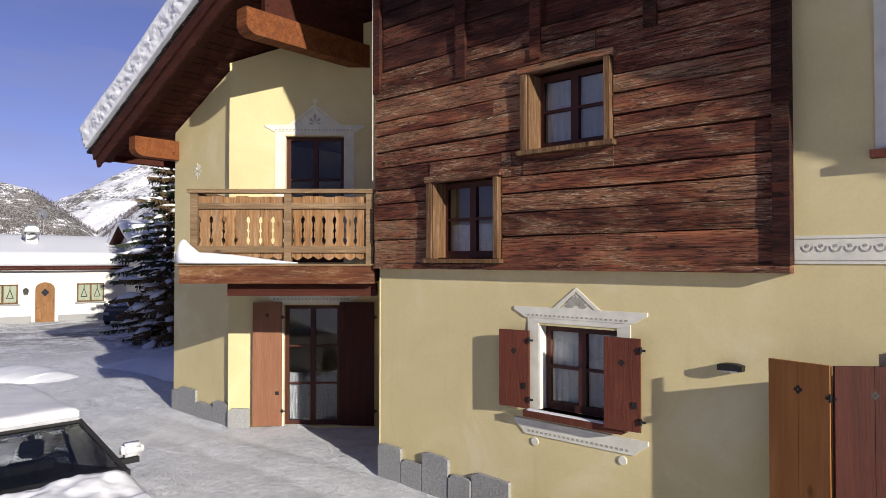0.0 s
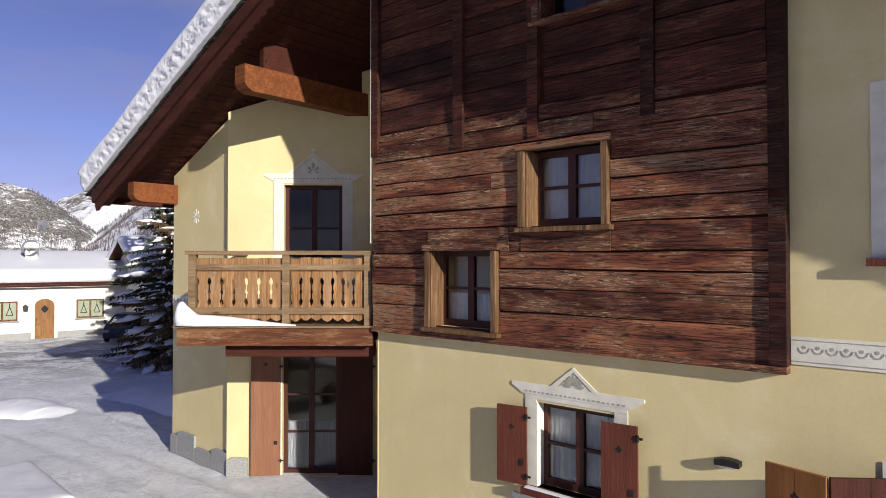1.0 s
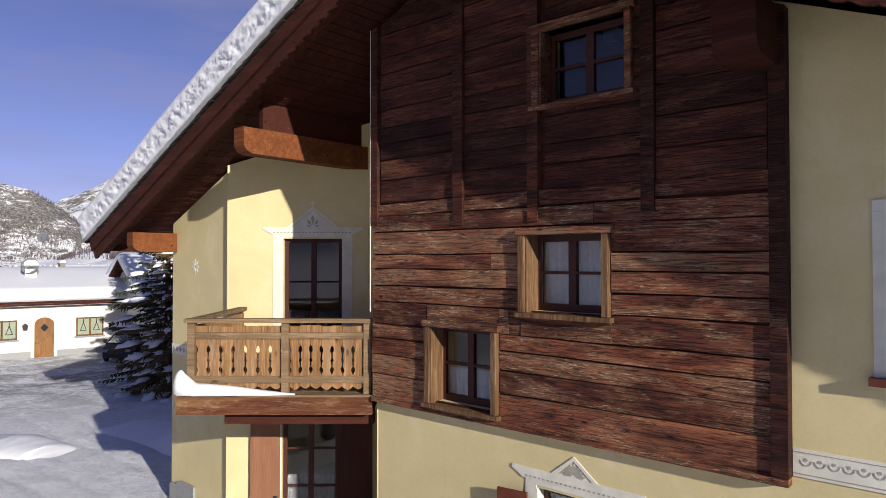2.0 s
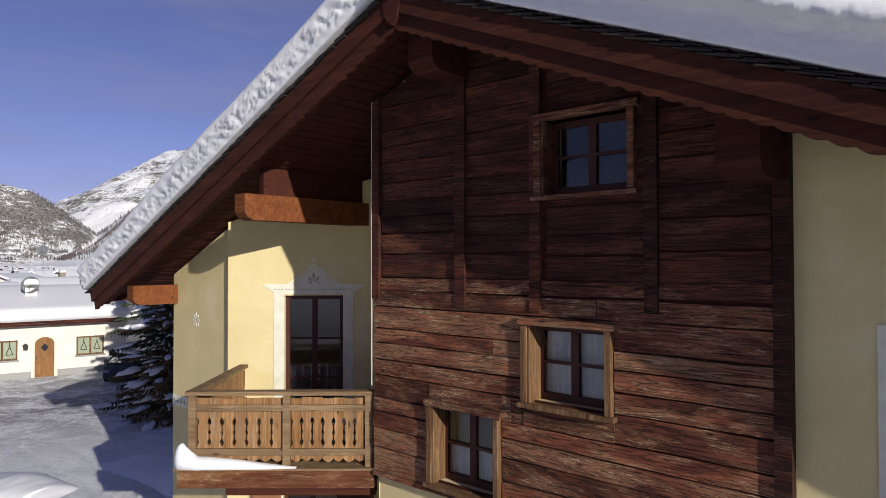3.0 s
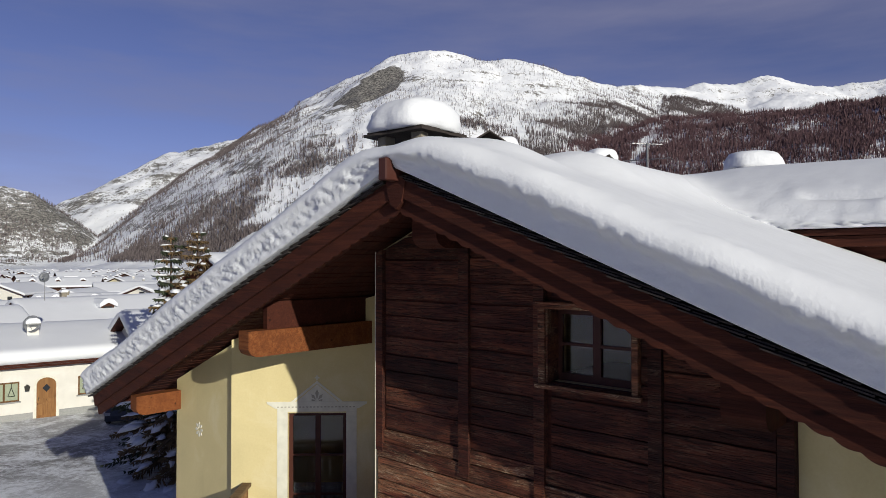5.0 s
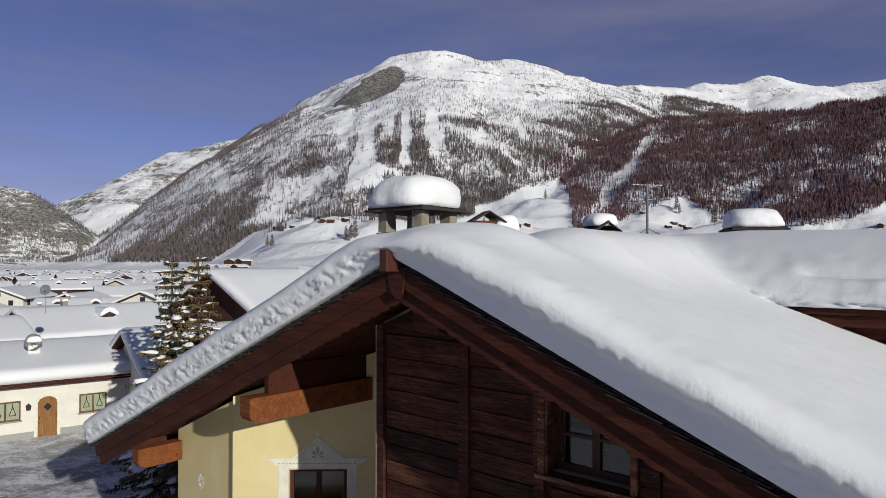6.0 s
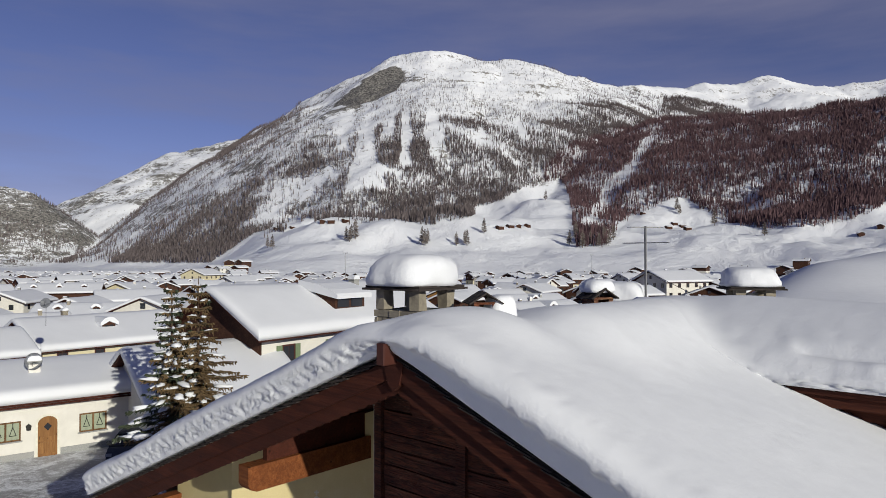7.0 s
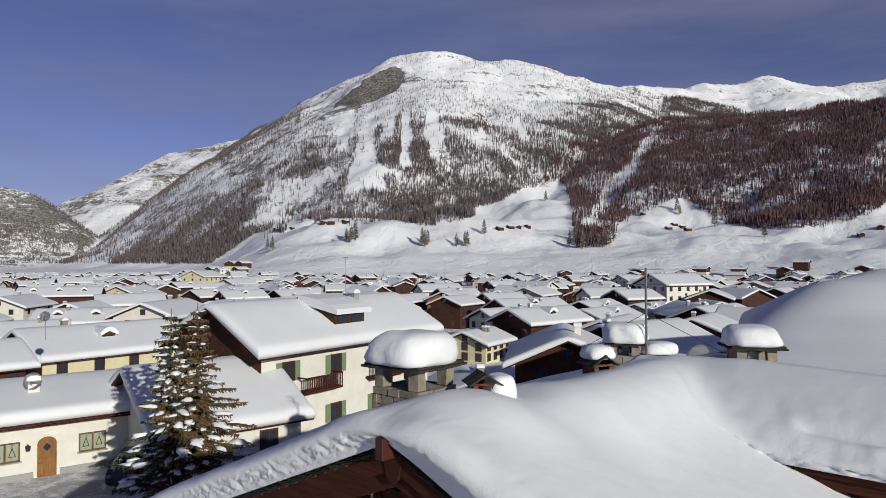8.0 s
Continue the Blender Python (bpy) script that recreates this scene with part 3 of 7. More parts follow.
def build_ground():
    front = np.arange(-41, 41.01, 0.13)
    back = np.arange(45, 316, 4.0)
    bear = np.radians(np.concatenate((front, back)))
    rad = np.concatenate(([0.01], np.geomspace(2, 60, 230), np.geomspace(62, 700, 80), np.linspace(712, 4750, 270)))
    A, R = np.meshgrid(bear, rad)
    x, y = R * np.sin(A), R * np.cos(A)
    verts = np.stack((x, y, ground_height(x, y)), -1).reshape(-1, 3)
    nb, nr = len(bear), len(rad)
    i, j = np.meshgrid(np.arange(nr - 1), np.arange(nb), indexing="ij")
    k = (j + 1) % nb
    faces = np.stack((i * nb + j, i * nb + k, (i + 1) * nb + k, (i + 1) * nb + j), -1).reshape(-1, 4)[:, ::-1]
    ob = new("ground", array_mesh("ground", verts, faces, "terrain"))
    rock = np.zeros(x.shape)
    spur = ridge_height(x, y, ROCK_RIDGE, 0.62)
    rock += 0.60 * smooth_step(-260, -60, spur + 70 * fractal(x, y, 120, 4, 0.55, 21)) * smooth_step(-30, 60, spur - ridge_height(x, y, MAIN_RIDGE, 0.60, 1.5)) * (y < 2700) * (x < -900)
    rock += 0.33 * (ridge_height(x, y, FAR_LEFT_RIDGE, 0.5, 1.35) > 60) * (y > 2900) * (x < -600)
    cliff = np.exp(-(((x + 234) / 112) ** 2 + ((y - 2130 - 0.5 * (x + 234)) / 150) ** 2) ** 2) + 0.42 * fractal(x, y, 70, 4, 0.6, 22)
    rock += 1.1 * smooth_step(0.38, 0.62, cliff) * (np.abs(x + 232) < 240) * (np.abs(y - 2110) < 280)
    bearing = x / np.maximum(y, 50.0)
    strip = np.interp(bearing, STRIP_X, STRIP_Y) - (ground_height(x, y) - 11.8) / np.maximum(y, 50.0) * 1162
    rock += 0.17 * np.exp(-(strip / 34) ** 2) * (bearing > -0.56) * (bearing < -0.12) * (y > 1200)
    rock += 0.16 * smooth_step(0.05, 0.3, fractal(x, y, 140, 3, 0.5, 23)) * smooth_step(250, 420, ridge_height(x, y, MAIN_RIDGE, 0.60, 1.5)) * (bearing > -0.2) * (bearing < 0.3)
    rock += 0.03 * smooth_step(150, 420, ridge_height(x, y, MAIN_RIDGE, 0.60, 1.5))
    ob.data.attributes.new("rock", "FLOAT", "POINT").data.foreach_set("value", rock.ravel().astype(np.float32))
    return tagged(ob, "snow-covered valley floor rising into rocky mountains", "ground", kind="structure")


build_ground()


def seen_at(t, rise, near=560.0, far=2200.0):
    """The first place on the slopes along a bearing (tangent t) whose elevation over the valley eye reaches a given rise."""
    d = np.linspace(near, far, 1200)
    e = (ground_height(t * d, d) - 11.8) / d
    k = int(np.argmax(e >= rise)) if (e >= rise).any() else len(d) - 1
    return t * d[k], d[k], float(ground_height(t * d[k], d[k]))


# ---- the chalet: local x runs along the gable wall, local y back into the house ----
HX, HY, HYAW = -0.989, 9.932, -41.76
HOUSE_M = pose(HX, HY, 0, 0, 0, HYAW)
RIDGE_U, RIDGE_Z, PITCH = 1.57, 9.55, 0.42
VERGE, EAVE_L, EAVE_R, BACK = -1.19, -7.92, 11.06, 7.3
WOOD_R, WOOD_Z = 5.70, 3.03


def roof_z(u):
    return RIDGE_Z - PITCH * abs(u - RIDGE_U)


def under_roof(drop):
    """Cuts that keep an outline under the roof, drop metres below its top."""
    return ((PITCH, 1, RIDGE_Z - drop + PITCH * RIDGE_U), (-PITCH, 1, RIDGE_Z - drop - PITCH * RIDGE_U))


chalet = thing("chalet", "ochre plastered chalet with an old dark wooden gable and deep eaves", "house", HOUSE_M)
# the notch at the corner holds the balcony; its walls stand at 45 degrees to the gable
NOTCH = Matrix.Rotation(radians(-HYAW), 4, "Z")
NL, NR = (-4.13, -0.03), (0.0, 0.0)
c45, s45 = math.cos(radians(-HYAW)), math.sin(radians(-HYAW))


def to_local(x, y):
    dx, dy = x - HX, y - HY
    c, s = math.cos(radians(HYAW)), math.sin(radians(HYAW))
    return (dx * c + dy * s, -dx * s + dy * c)


WIN_GROUND = (2.86, 3.90, 1.28, 2.31)
WIN_LOW = (1.22, 2.28, 3.14, 4.17)
WIN_UP = (2.80, 3.83, 4.46, 5.38)
WIN_ATTIC = (2.99, 4.10, 6.96, 7.84)
WIN_RIGHT = (6.50, 7.5, 4.08, 5.5)
WIN_RIGHT_LOW = (6.6, 7.6, 0.2, 2.15)

bm = bmesh.new()
wall_cells(bm, 0.0, 10.4, -0.6, WOOD_Z, 0.05, 0.40, [WIN_GROUND, WIN_RIGHT_LOW])
part("wall", bm, "ochre", chalet, "ochre plaster ground floor wall")
bm = bmesh.new()
wall_cells(bm, 0.0, 10.4, WOOD_Z, 9.6, 0.05, 0.40, [WIN_LOW, WIN_UP, WIN_ATTIC, WIN_RIGHT], under_roof(0.30))
wall_front = part("wall", bm, "ochre", chalet, "ochre plaster gable wall")
bm = bmesh.new()
wall_cells(bm, -6.48, NL[0], -0.6, 6.9, 0.0, 0.40, (), under_roof(0.30))
part("wall", bm, "ochre", chalet)
bm = bmesh.new()
box(bm, -6.48, -6.08, 0.40, 6.5, -0.6, 5.9)
part("wall", bm, "ochre", chalet)
bm = bmesh.new()
box(bm, 10.0, 10.4, 0.40, 6.5, -0.6, 5.6)
part("wall", bm, "ochre", chalet)
bm = bmesh.new()
wall_cells(bm, -6.48, 10.4, -0.6, 9.6, 6.5, 6.9, (), under_roof(0.30))
part("wall", bm, "ochre", chalet)

# door wall of the notch, in its own frame: x to the right along the wall, y back
DOOR_M = HOUSE_M.inverted() @ pose(-4.116, 12.62, 0, 0, 0, 1.2)
DOOR_UP = (1.08, 2.20, 3.06, 5.50)
DOOR_LOW = (1.06, 2.14, -0.08, 2.24)
bm = bmesh.new()
wall_cells(bm, 0.0, 3.5, -0.6, 8.3, 0.0, 0.35, [DOOR_UP, DOOR_LOW])
for v in bm.verts:
    v.co = DOOR_M @ v.co
    v.co.z = min(v.co.z, roof_z(v.co.x) - 0.25)
part("wall", bm, "ochre", chalet, "ochre plaster wall behind the balcony")
# side of the notch, straight back from the wooden corner
bm = bmesh.new()
a, b2 = to_local(-0.96, 9.96), to_local(-0.90, 12.9)
d = (Vector(b2) - Vector(a)).normalized()
nrm = Vector((d.y, -d.x)) * 0.3
prism(bm, [a, b2, (b2[0] + nrm.x, b2[1] + nrm.y), (a[0] + nrm.x, a[1] + nrm.y)], -0.6, 8.4, "z")
for v in bm.verts:
    v.co.z = min(v.co.z, roof_z(v.co.x) - 0.30)
part("wall", bm, "ochre", chalet)
# inner floors stop light falling through
bm = bmesh.new()
box(bm, 0.4, 10.0, 0.45, 6.5, 2.7, 2.9)
part("floor_slab", bm, "dark_wood", chalet)
bm = bmesh.new()
box(bm, 0.4, 10.0, 0.45, 6.5, 6.1, 6.2)
part("floor_slab", bm, "dark_wood", chalet)


def scallop(length, z_top, depth, step=0.16, bite=0.03):
    """Outline of a board with a scalloped lower edge."""
    pts = [(0, z_top), (length, z_top)]
    n = max(2, int(length / step))
    for i in range(n, 0, -1):
        x1, x0 = length * i / n, length * (i - 1) / n
        for k in range(5):
            s = k / 5
            pts.append((x1 + (x0 - x1) * s, z_top - depth - bite * math.sin(math.pi * s)))
    pts.append((0, z_top - depth))
    return pts


def build_roof():
    bm = bmesh.new()
    box(bm, RIDGE_U - 0.1, RIDGE_U + 0.1, VERGE + 0.2, BACK, RIDGE_Z - 0.34, RIDGE_Z - 0.15)
    roof = part("roof", bm, "dark_wood", chalet, "dark timber roof with slate edge under deep snow")
    for side, eave in ((-1, EAVE_L), (1, EAVE_R)):
        run = abs(eave - RIDGE_U)
        ang = math.atan(PITCH)
        L = run / math.cos(ang)
        # frame of the slope: x down the slope, y back, z up from the slope
        slope = Matrix.Translation((RIDGE_U, 0, RIDGE_Z)) @ (Matrix.Rotation(ang, 4, "Y") if side > 0 else Matrix.Rotation(math.pi, 4, "Z") @ Matrix.Rotation(ang, 4, "Y"))
        fy = 1 if side > 0 else -1   # in the turned frame y runs forward

        def sy(y):
            return y * fy
        bm = bmesh.new()
        box(bm, 0, L, sy(VERGE + 0.05), sy(BACK), -0.14, -0.08, slope)
        part("roof_deck", bm, "dark_wood", roof)
        # sarking boards seen from below
        w = 0.16
        b = bmesh.new()
        box(b, 0.006, w - 0.006, sy(VERGE + 0.08), sy(3.0), -0.165, -0.14)
        me = mesh_of("sarking_board", b, "barge")
        for i in range(int(L / w)):
            piece("sarking_board", me, roof, slope @ Matrix.Translation((i * w, 0, -0.004 * (i % 3))))
        # barge boards: a plain one and a scalloped one behind and below
        bm = bmesh.new()
        box(bm, -0.02, L, sy(VERGE), sy(VERGE + 0.05), -0.30, -0.075, slope)
        part("barge_board", bm, "barge", roof)
        bm = bmesh.new()
        prism(bm, scallop(L, -0.22, 0.26, 0.20, 0.024), sy(VERGE + 0.055), sy(VERGE + 0.10), "y", slope)
        part("barge_board", bm, "barge", roof, "scalloped dark barge board")
        # rafter along the verge
        bm = bmesh.new()
        box(bm, 0, L - 0.15, sy(VERGE + 0.12), sy(VERGE + 0.30), -0.42, -0.165, slope)
        part("rafter", bm, "dark_wood", roof)
        # slate edge: three overlapping courses, each with a ragged front
        rng = random.Random(5 + side)
        me = []
        for k in range(4):
            b = bmesh.new()
            o = rng.uniform(-0.012, 0.012)
            vs = box(b, 0, 0.34 + o, sy(-0.015 + rng.uniform(-0.008, 0.008)), sy(0.5), 0, 0.015)
            for v in vs:
                v.co.z += 0.04 * (v.co.x / 0.34) + rng.uniform(-0.004, 0.004)
            me.append(mesh_of("slate", b, "slate"))
        x = 0.0
        while x < L - 0.1:
            for lay in range(2):
                m = slope @ Matrix.Translation((x + lay * 0.12, sy(VERGE - 0.03 + 0.03 * lay + rng.uniform(-0.01, 0.01)), -0.085 + 0.035 * lay))
                piece("slate", rng.choice(me), roof, m)
            x += 0.24
        # eave board
        bm = bmesh.new()
        box(bm, L - 0.04, L, sy(VERGE + 0.1), sy(BACK), -0.30, -0.08, slope)
        part("eave_board", bm, "dark_wood", roof)
    # ridge end
    bm = bmesh.new()
    box(bm, RIDGE_U - 0.07, RIDGE_U + 0.07, VERGE - 0.24, VERGE + 0.35, RIDGE_Z - 0.16, RIDGE_Z + 0.11)
    bmesh.ops.bevel(bm, geom=bm.edges[:], offset=0.012, segments=1, affect="EDGES")
    part("ridge_cap", bm, "sash", roof)
    bm = bmesh.new()
    prism(bm, [(RIDGE_U - 0.17, RIDGE_Z - 0.16), (RIDGE_U, RIDGE_Z - 0.06), (RIDGE_U + 0.17, RIDGE_Z - 0.16), (RIDGE_U + 0.1, RIDGE_Z - 0.42), (RIDGE_U, RIDGE_Z - 0.50), (RIDGE_U - 0.1, RIDGE_Z - 0.42)], VERGE - 0.02, VERGE + 0.06)
    part("ridge_board", bm, "dark_wood", roof)
    # boarding between the notch purlin and the roof
    bm = bmesh.new()
    box(bm, -2.36, -2.24, -0.52, 3.2, 7.26, 7.74)
    part("soffit_board", bm, "dark_wood", roof)
    # purlins with shaped ends
    for u, z, wdt, hgt, front, back, mat in ((RIDGE_U + 0.05, 8.58, 0.42, 0.58, -0.75, 0.3, "dark_wood"), (-2.30, 6.84, 0.30, 0.43, -0.93, 3.2, "beam"), (-6.42, 5.26, 0.28, 0.40, -0.95, -0.01, "beam"), (5.45, 6.9, 0.38, 0.56, -0.72, 0.3, "dark_wood"), (9.3, 5.5, 0.3, 0.32, -0.9, 0.3, "dark_wood")):
        bm = bmesh.new()
        prof = [(front, z + hgt), (back, z + hgt), (back, z), (front + 0.16, z), (front + 0.05, z + 0.05), (front, z + 0.13)]
        prism(bm, prof, u - wdt / 2, u + wdt / 2, "x")
        part("purlin", bm, mat, roof, "honey-coloured purlin end" if mat == "beam" else "")
    return roof


roof = build_roof()


# pale lightning cable down the wooden corner
bm = bmesh.new()
tube(bm, (-0.015, -0.09, 4.3), (-0.015, -0.09, 8.55), 0.008, n=6)
part("corner_cable", bm, "paint_white", chalet, "thin pale cable")


# ---- old wooden gable: planks and posts ----
def build_wood():
    bm = bmesh.new()
    box(bm, 0.0, WOOD_R, -0.085, 0.05, WOOD_Z - 0.05, WOOD_Z + 0.02)
    gable = part("wooden_gable", bm, "old_wood", chalet, "weathered dark brown plank cladding")
    bm = bmesh.new()
    wall_cells(bm, 0.01, WOOD_R - 0.01, WOOD_Z + 0.03, 9.3, -0.012, 0.044, [WIN_LOW, WIN_UP, WIN_ATTIC], under_roof(0.40))
    part("backing", bm, "dark_wood", gable)
    rng = random.Random(11)
    holes = [(w[0] - 0.09, w[1] + 0.09, w[2] - 0.07, w[3] + 0.08) for w in (WIN_LOW, WIN_UP, WIN_ATTIC)]

    def plank(u0, u1, z0, z1, v=0.0, thick=0.050, mat="old_wood"):
        spans = [(u0, u1, z0, z1)]
        for h in holes:
            nxt = []
            for a, b, c, e in spans:
                if e <= h[2] + 0.015 or c >= h[3] - 0.015 or b <= h[0] or a >= h[1]:
                    nxt.append((a, b, c, e))
                    continue
                if h[0] - a > 0.04:
                    nxt.append((a, h[0], c, e))
                if b - h[1] > 0.04:
                    nxt.append((h[1], b, c, e))
                if h[2] - c > 0.02:
                    nxt.append((max(a, h[0]), min(b, h[1]), c, h[2]))
                if e - h[3] > 0.02:
                    nxt.append((max(a, h[0]), min(b, h[1]), h[3], e))
            spans = nxt
        for a, b, z0, z1 in spans:
            poly = [(a + 0.003, z0), (b - 0.003, z0), (b - 0.003, z1), (a + 0.003, z1)]
            # uneven hand-hewn edges
            mid = []
            for (p, q) in zip(poly, poly[1:] + poly[:1]):
                mid.append(p)
                if abs(p[0] - q[0]) > 0.8:
                    for k in (0.25, 0.5, 0.75):
                        mid.append((p[0] + (q[0] - p[0]) * k, p[1] + rng.uniform(-0.006, 0.006)))
            for k in under_roof(0.36):
                mid = clip(mid, *k)
                if len(mid) < 3:
                    break
            if len(mid) < 3:
                continue
            cx, cz = (a + b) / 2, (z0 + z1) / 2
            bm = bmesh.new()
            vs = prism(bm, [(p[0] - cx, p[1] - cz) for p in mid], -thick - rng.uniform(0, 0.024), 0.05)
            for q in vs[:len(vs) // 2]:     # worn upper and lower arris
                if q.co.z > 0:
                    q.co.z -= rng.uniform(0.004, 0.016)
                else:
                    q.co.z += rng.uniform(0.0, 0.006)
            tilt = Matrix.Rotation(rng.uniform(-0.006, 0.006), 4, "Y")
            piece("plank", mesh_of("plank", bm, mat), gable, Matrix.Translation((cx, v, cz)) @ tilt)

    # long planks below, in courses
    z = WOOD_Z + 0.02
    while z < 5.88:
        h = min(rng.choice((0.24, 0.29, 0.33, 0.36, 0.21)), 5.93 - z)
        cut = rng.choice((None, None, rng.uniform(1.5, 4.4)))
        if cut is None:
            plank(0.0, WOOD_R - 0.10, z, z + h - 0.006)
        else:
            plank(0.0, cut, z, z + h - 0.008)
            plank(cut, WOOD_R - 0.10, z, z + h - 0.008)
        z += h
    # framed bays above, in the boards darkened for the shade of the eaves
    posts = (0.08, 1.71, 2.97, 4.36, 5.62)
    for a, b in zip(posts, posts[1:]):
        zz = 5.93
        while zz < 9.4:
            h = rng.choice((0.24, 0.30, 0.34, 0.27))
            plank(a + 0.08, b - 0.08, zz, zz + h - 0.012, 0.015, mat="bay_wood_shaded")
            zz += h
    holes.clear()
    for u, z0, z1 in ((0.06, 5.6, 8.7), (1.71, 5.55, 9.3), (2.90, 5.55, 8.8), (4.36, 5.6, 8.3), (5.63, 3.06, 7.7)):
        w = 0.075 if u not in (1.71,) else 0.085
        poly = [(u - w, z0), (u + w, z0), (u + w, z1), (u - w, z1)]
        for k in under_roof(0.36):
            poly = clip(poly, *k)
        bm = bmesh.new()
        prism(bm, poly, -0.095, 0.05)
        part("post", bm, "bay_wood_shaded", gable)
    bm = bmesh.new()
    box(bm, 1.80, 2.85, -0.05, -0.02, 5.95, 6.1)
    part("rail", bm, "bay_wood_shaded", gable)
    return gable


build_wood()


def window_unit(parent, w, depth, cols=2, rows=2, frame_mat="sash", m=None, curtain=0.0, name="window", label="", cloth="curtain"):
    """A sash with bars, panes and a curtain behind; w = (u0, u1, z0, z1), depth = how far back the sash stands."""
    u0, u1, z0, z1 = w
    bm = bmesh.new()
    f, t = 0.075, 0.06
    box(bm, u0, u0 + f, depth, depth + t, z0, z1, m)
    box(bm, u1 - f, u1, depth, depth + t, z0, z1, m)
    box(bm, u0 + f, u1 - f, depth, depth + t, z1 - f, z1, m)
    box(bm, u0 + f, u1 - f, depth, depth + t, z0, z0 + f * 1.2, m)
    win = part(name, bm, frame_mat, parent, label or "dark brown casement window")
    iu0, iu1, iz0, iz1 = u0 + f, u1 - f, z0 + f * 1.2, z1 - f
    bm = bmesh.new()
    for i in range(1, cols):
        x = iu0 + (iu1 - iu0) * i / cols
        g = 0.05 if cols == 2 else 0.03
        box(bm, x - g, x + g, depth - 0.008, depth + t, iz0, iz1, m)
    for j in range(1, rows):
        z = iz0 + (iz1 - iz0) * j / rows
        box(bm, iu0, iu1, depth - 0.004, depth + t - 0.01, z - 0.018, z + 0.018, m)
    part("glazing_bar", bm, frame_mat, win)
    for i in range(cols):
        for j in range(rows):
            bm = bmesh.new()
            box(bm, iu0 + (iu1 - iu0) * i / cols, iu0 + (iu1 - iu0) * (i + 1) / cols, depth + 0.025, depth + 0.031, iz0 + (iz1 - iz0) * j / rows, iz0 + (iz1 - iz0) * (j + 1) / rows, m)
            part("pane", bm, "glass", win).visible_shadow = False
    if curtain:
        # a gathered net curtain, hanging from above or from a half rail
        top = iz1 if curtain > 0 else iz0 + (iz1 - iz0) * 0.42
        bm = bmesh.new()
        n = 36
        for half in (0, 1):
            a0, a1 = iu0 + (iu1 - iu0) * (0.0 if half == 0 else 0.52), iu0 + (iu1 - iu0) * (0.48 if half == 0 else 1.0)
            low = [bm.verts.new((a0 + (a1 - a0) * i / n, depth + 0.10 + 0.006 * math.sin(i * 1.1 + half), iz0 + 0.01 * math.sin(i * 2.1))) for i in range(n + 1)]
            high = [bm.verts.new((a0 + (a1 - a0) * i / n, depth + 0.10 + 0.004 * math.sin(i * 1.1 + half), top)) for i in range(n + 1)]
            for i in range(n):
                bm.faces.new((low[i], low[i + 1], high[i + 1], high[i]))
        if m is not None:
            for v in bm.verts:
                v.co = m @ v.co
        part("curtain", bm, "curtain_grey" if name == "door" else cloth, win, "net curtain")
    return win


def casing(parent, w, out, wood="frame_wood", lintel=0.085, label="weathered wooden window casing"):
    u0, u1, z0, z1 = w
    t = 0.10
    bm = bmesh.new()
    box(bm, u0 - t - 0.03, u1 + t + 0.03, -out - 0.015, 0.22, z1, z1 + lintel)
    bmesh.ops.bevel(bm, geom=bm.edges[:], offset=0.010, segments=1, affect="EDGES")
    cas = part("window_casing", bm, "old_wood", parent, label)
    for a, b, e in ((u0 - t, u0, 0.0), (u0, u0 + 0.03, 0.02), (u1, u1 + 0.8 * t, 0.0)):
        bm = bmesh.new()
        box(bm, a, b, -out + e, 0.22 - e, z0 - 0.02, z1)
        bmesh.ops.bevel(bm, geom=bm.edges[:], offset=0.007, segments=1, affect="EDGES")
        part("jamb", bm, wood, cas)
    bm = bmesh.new()
    box(bm, u0 - t - 0.03, u1 + t + 0.02, -out - 0.025, 0.22, z0 - 0.075, z0 - 0.02)
    part("sill", bm, wood, cas)
    return cas


for w in (WIN_LOW, WIN_UP):
    casing(chalet, w, 0.13)
    window_unit(chalet, w, 0.14, curtain=1 if w is WIN_UP else -1)
casing(chalet, WIN_ATTIC, 0.10, "old_wood")
window_unit(chalet, WIN_ATTIC, 0.17)
window_unit(chalet, WIN_GROUND, 0.19, curtain=1)
window_unit(chalet, WIN_RIGHT, 0.16)
window_unit(chalet, WIN_RIGHT_LOW, 0.16)
window_unit(chalet, DOOR_UP, 0.12, 2, 3, "sash", DOOR_M, curtain=-1, name="door", label="dark brown glazed balcony door")
window_unit(chalet, DOOR_LOW, 0.12, 2, 3, "sash", DOOR_M, curtain=-1, name="door", label="dark brown glazed ground floor door")


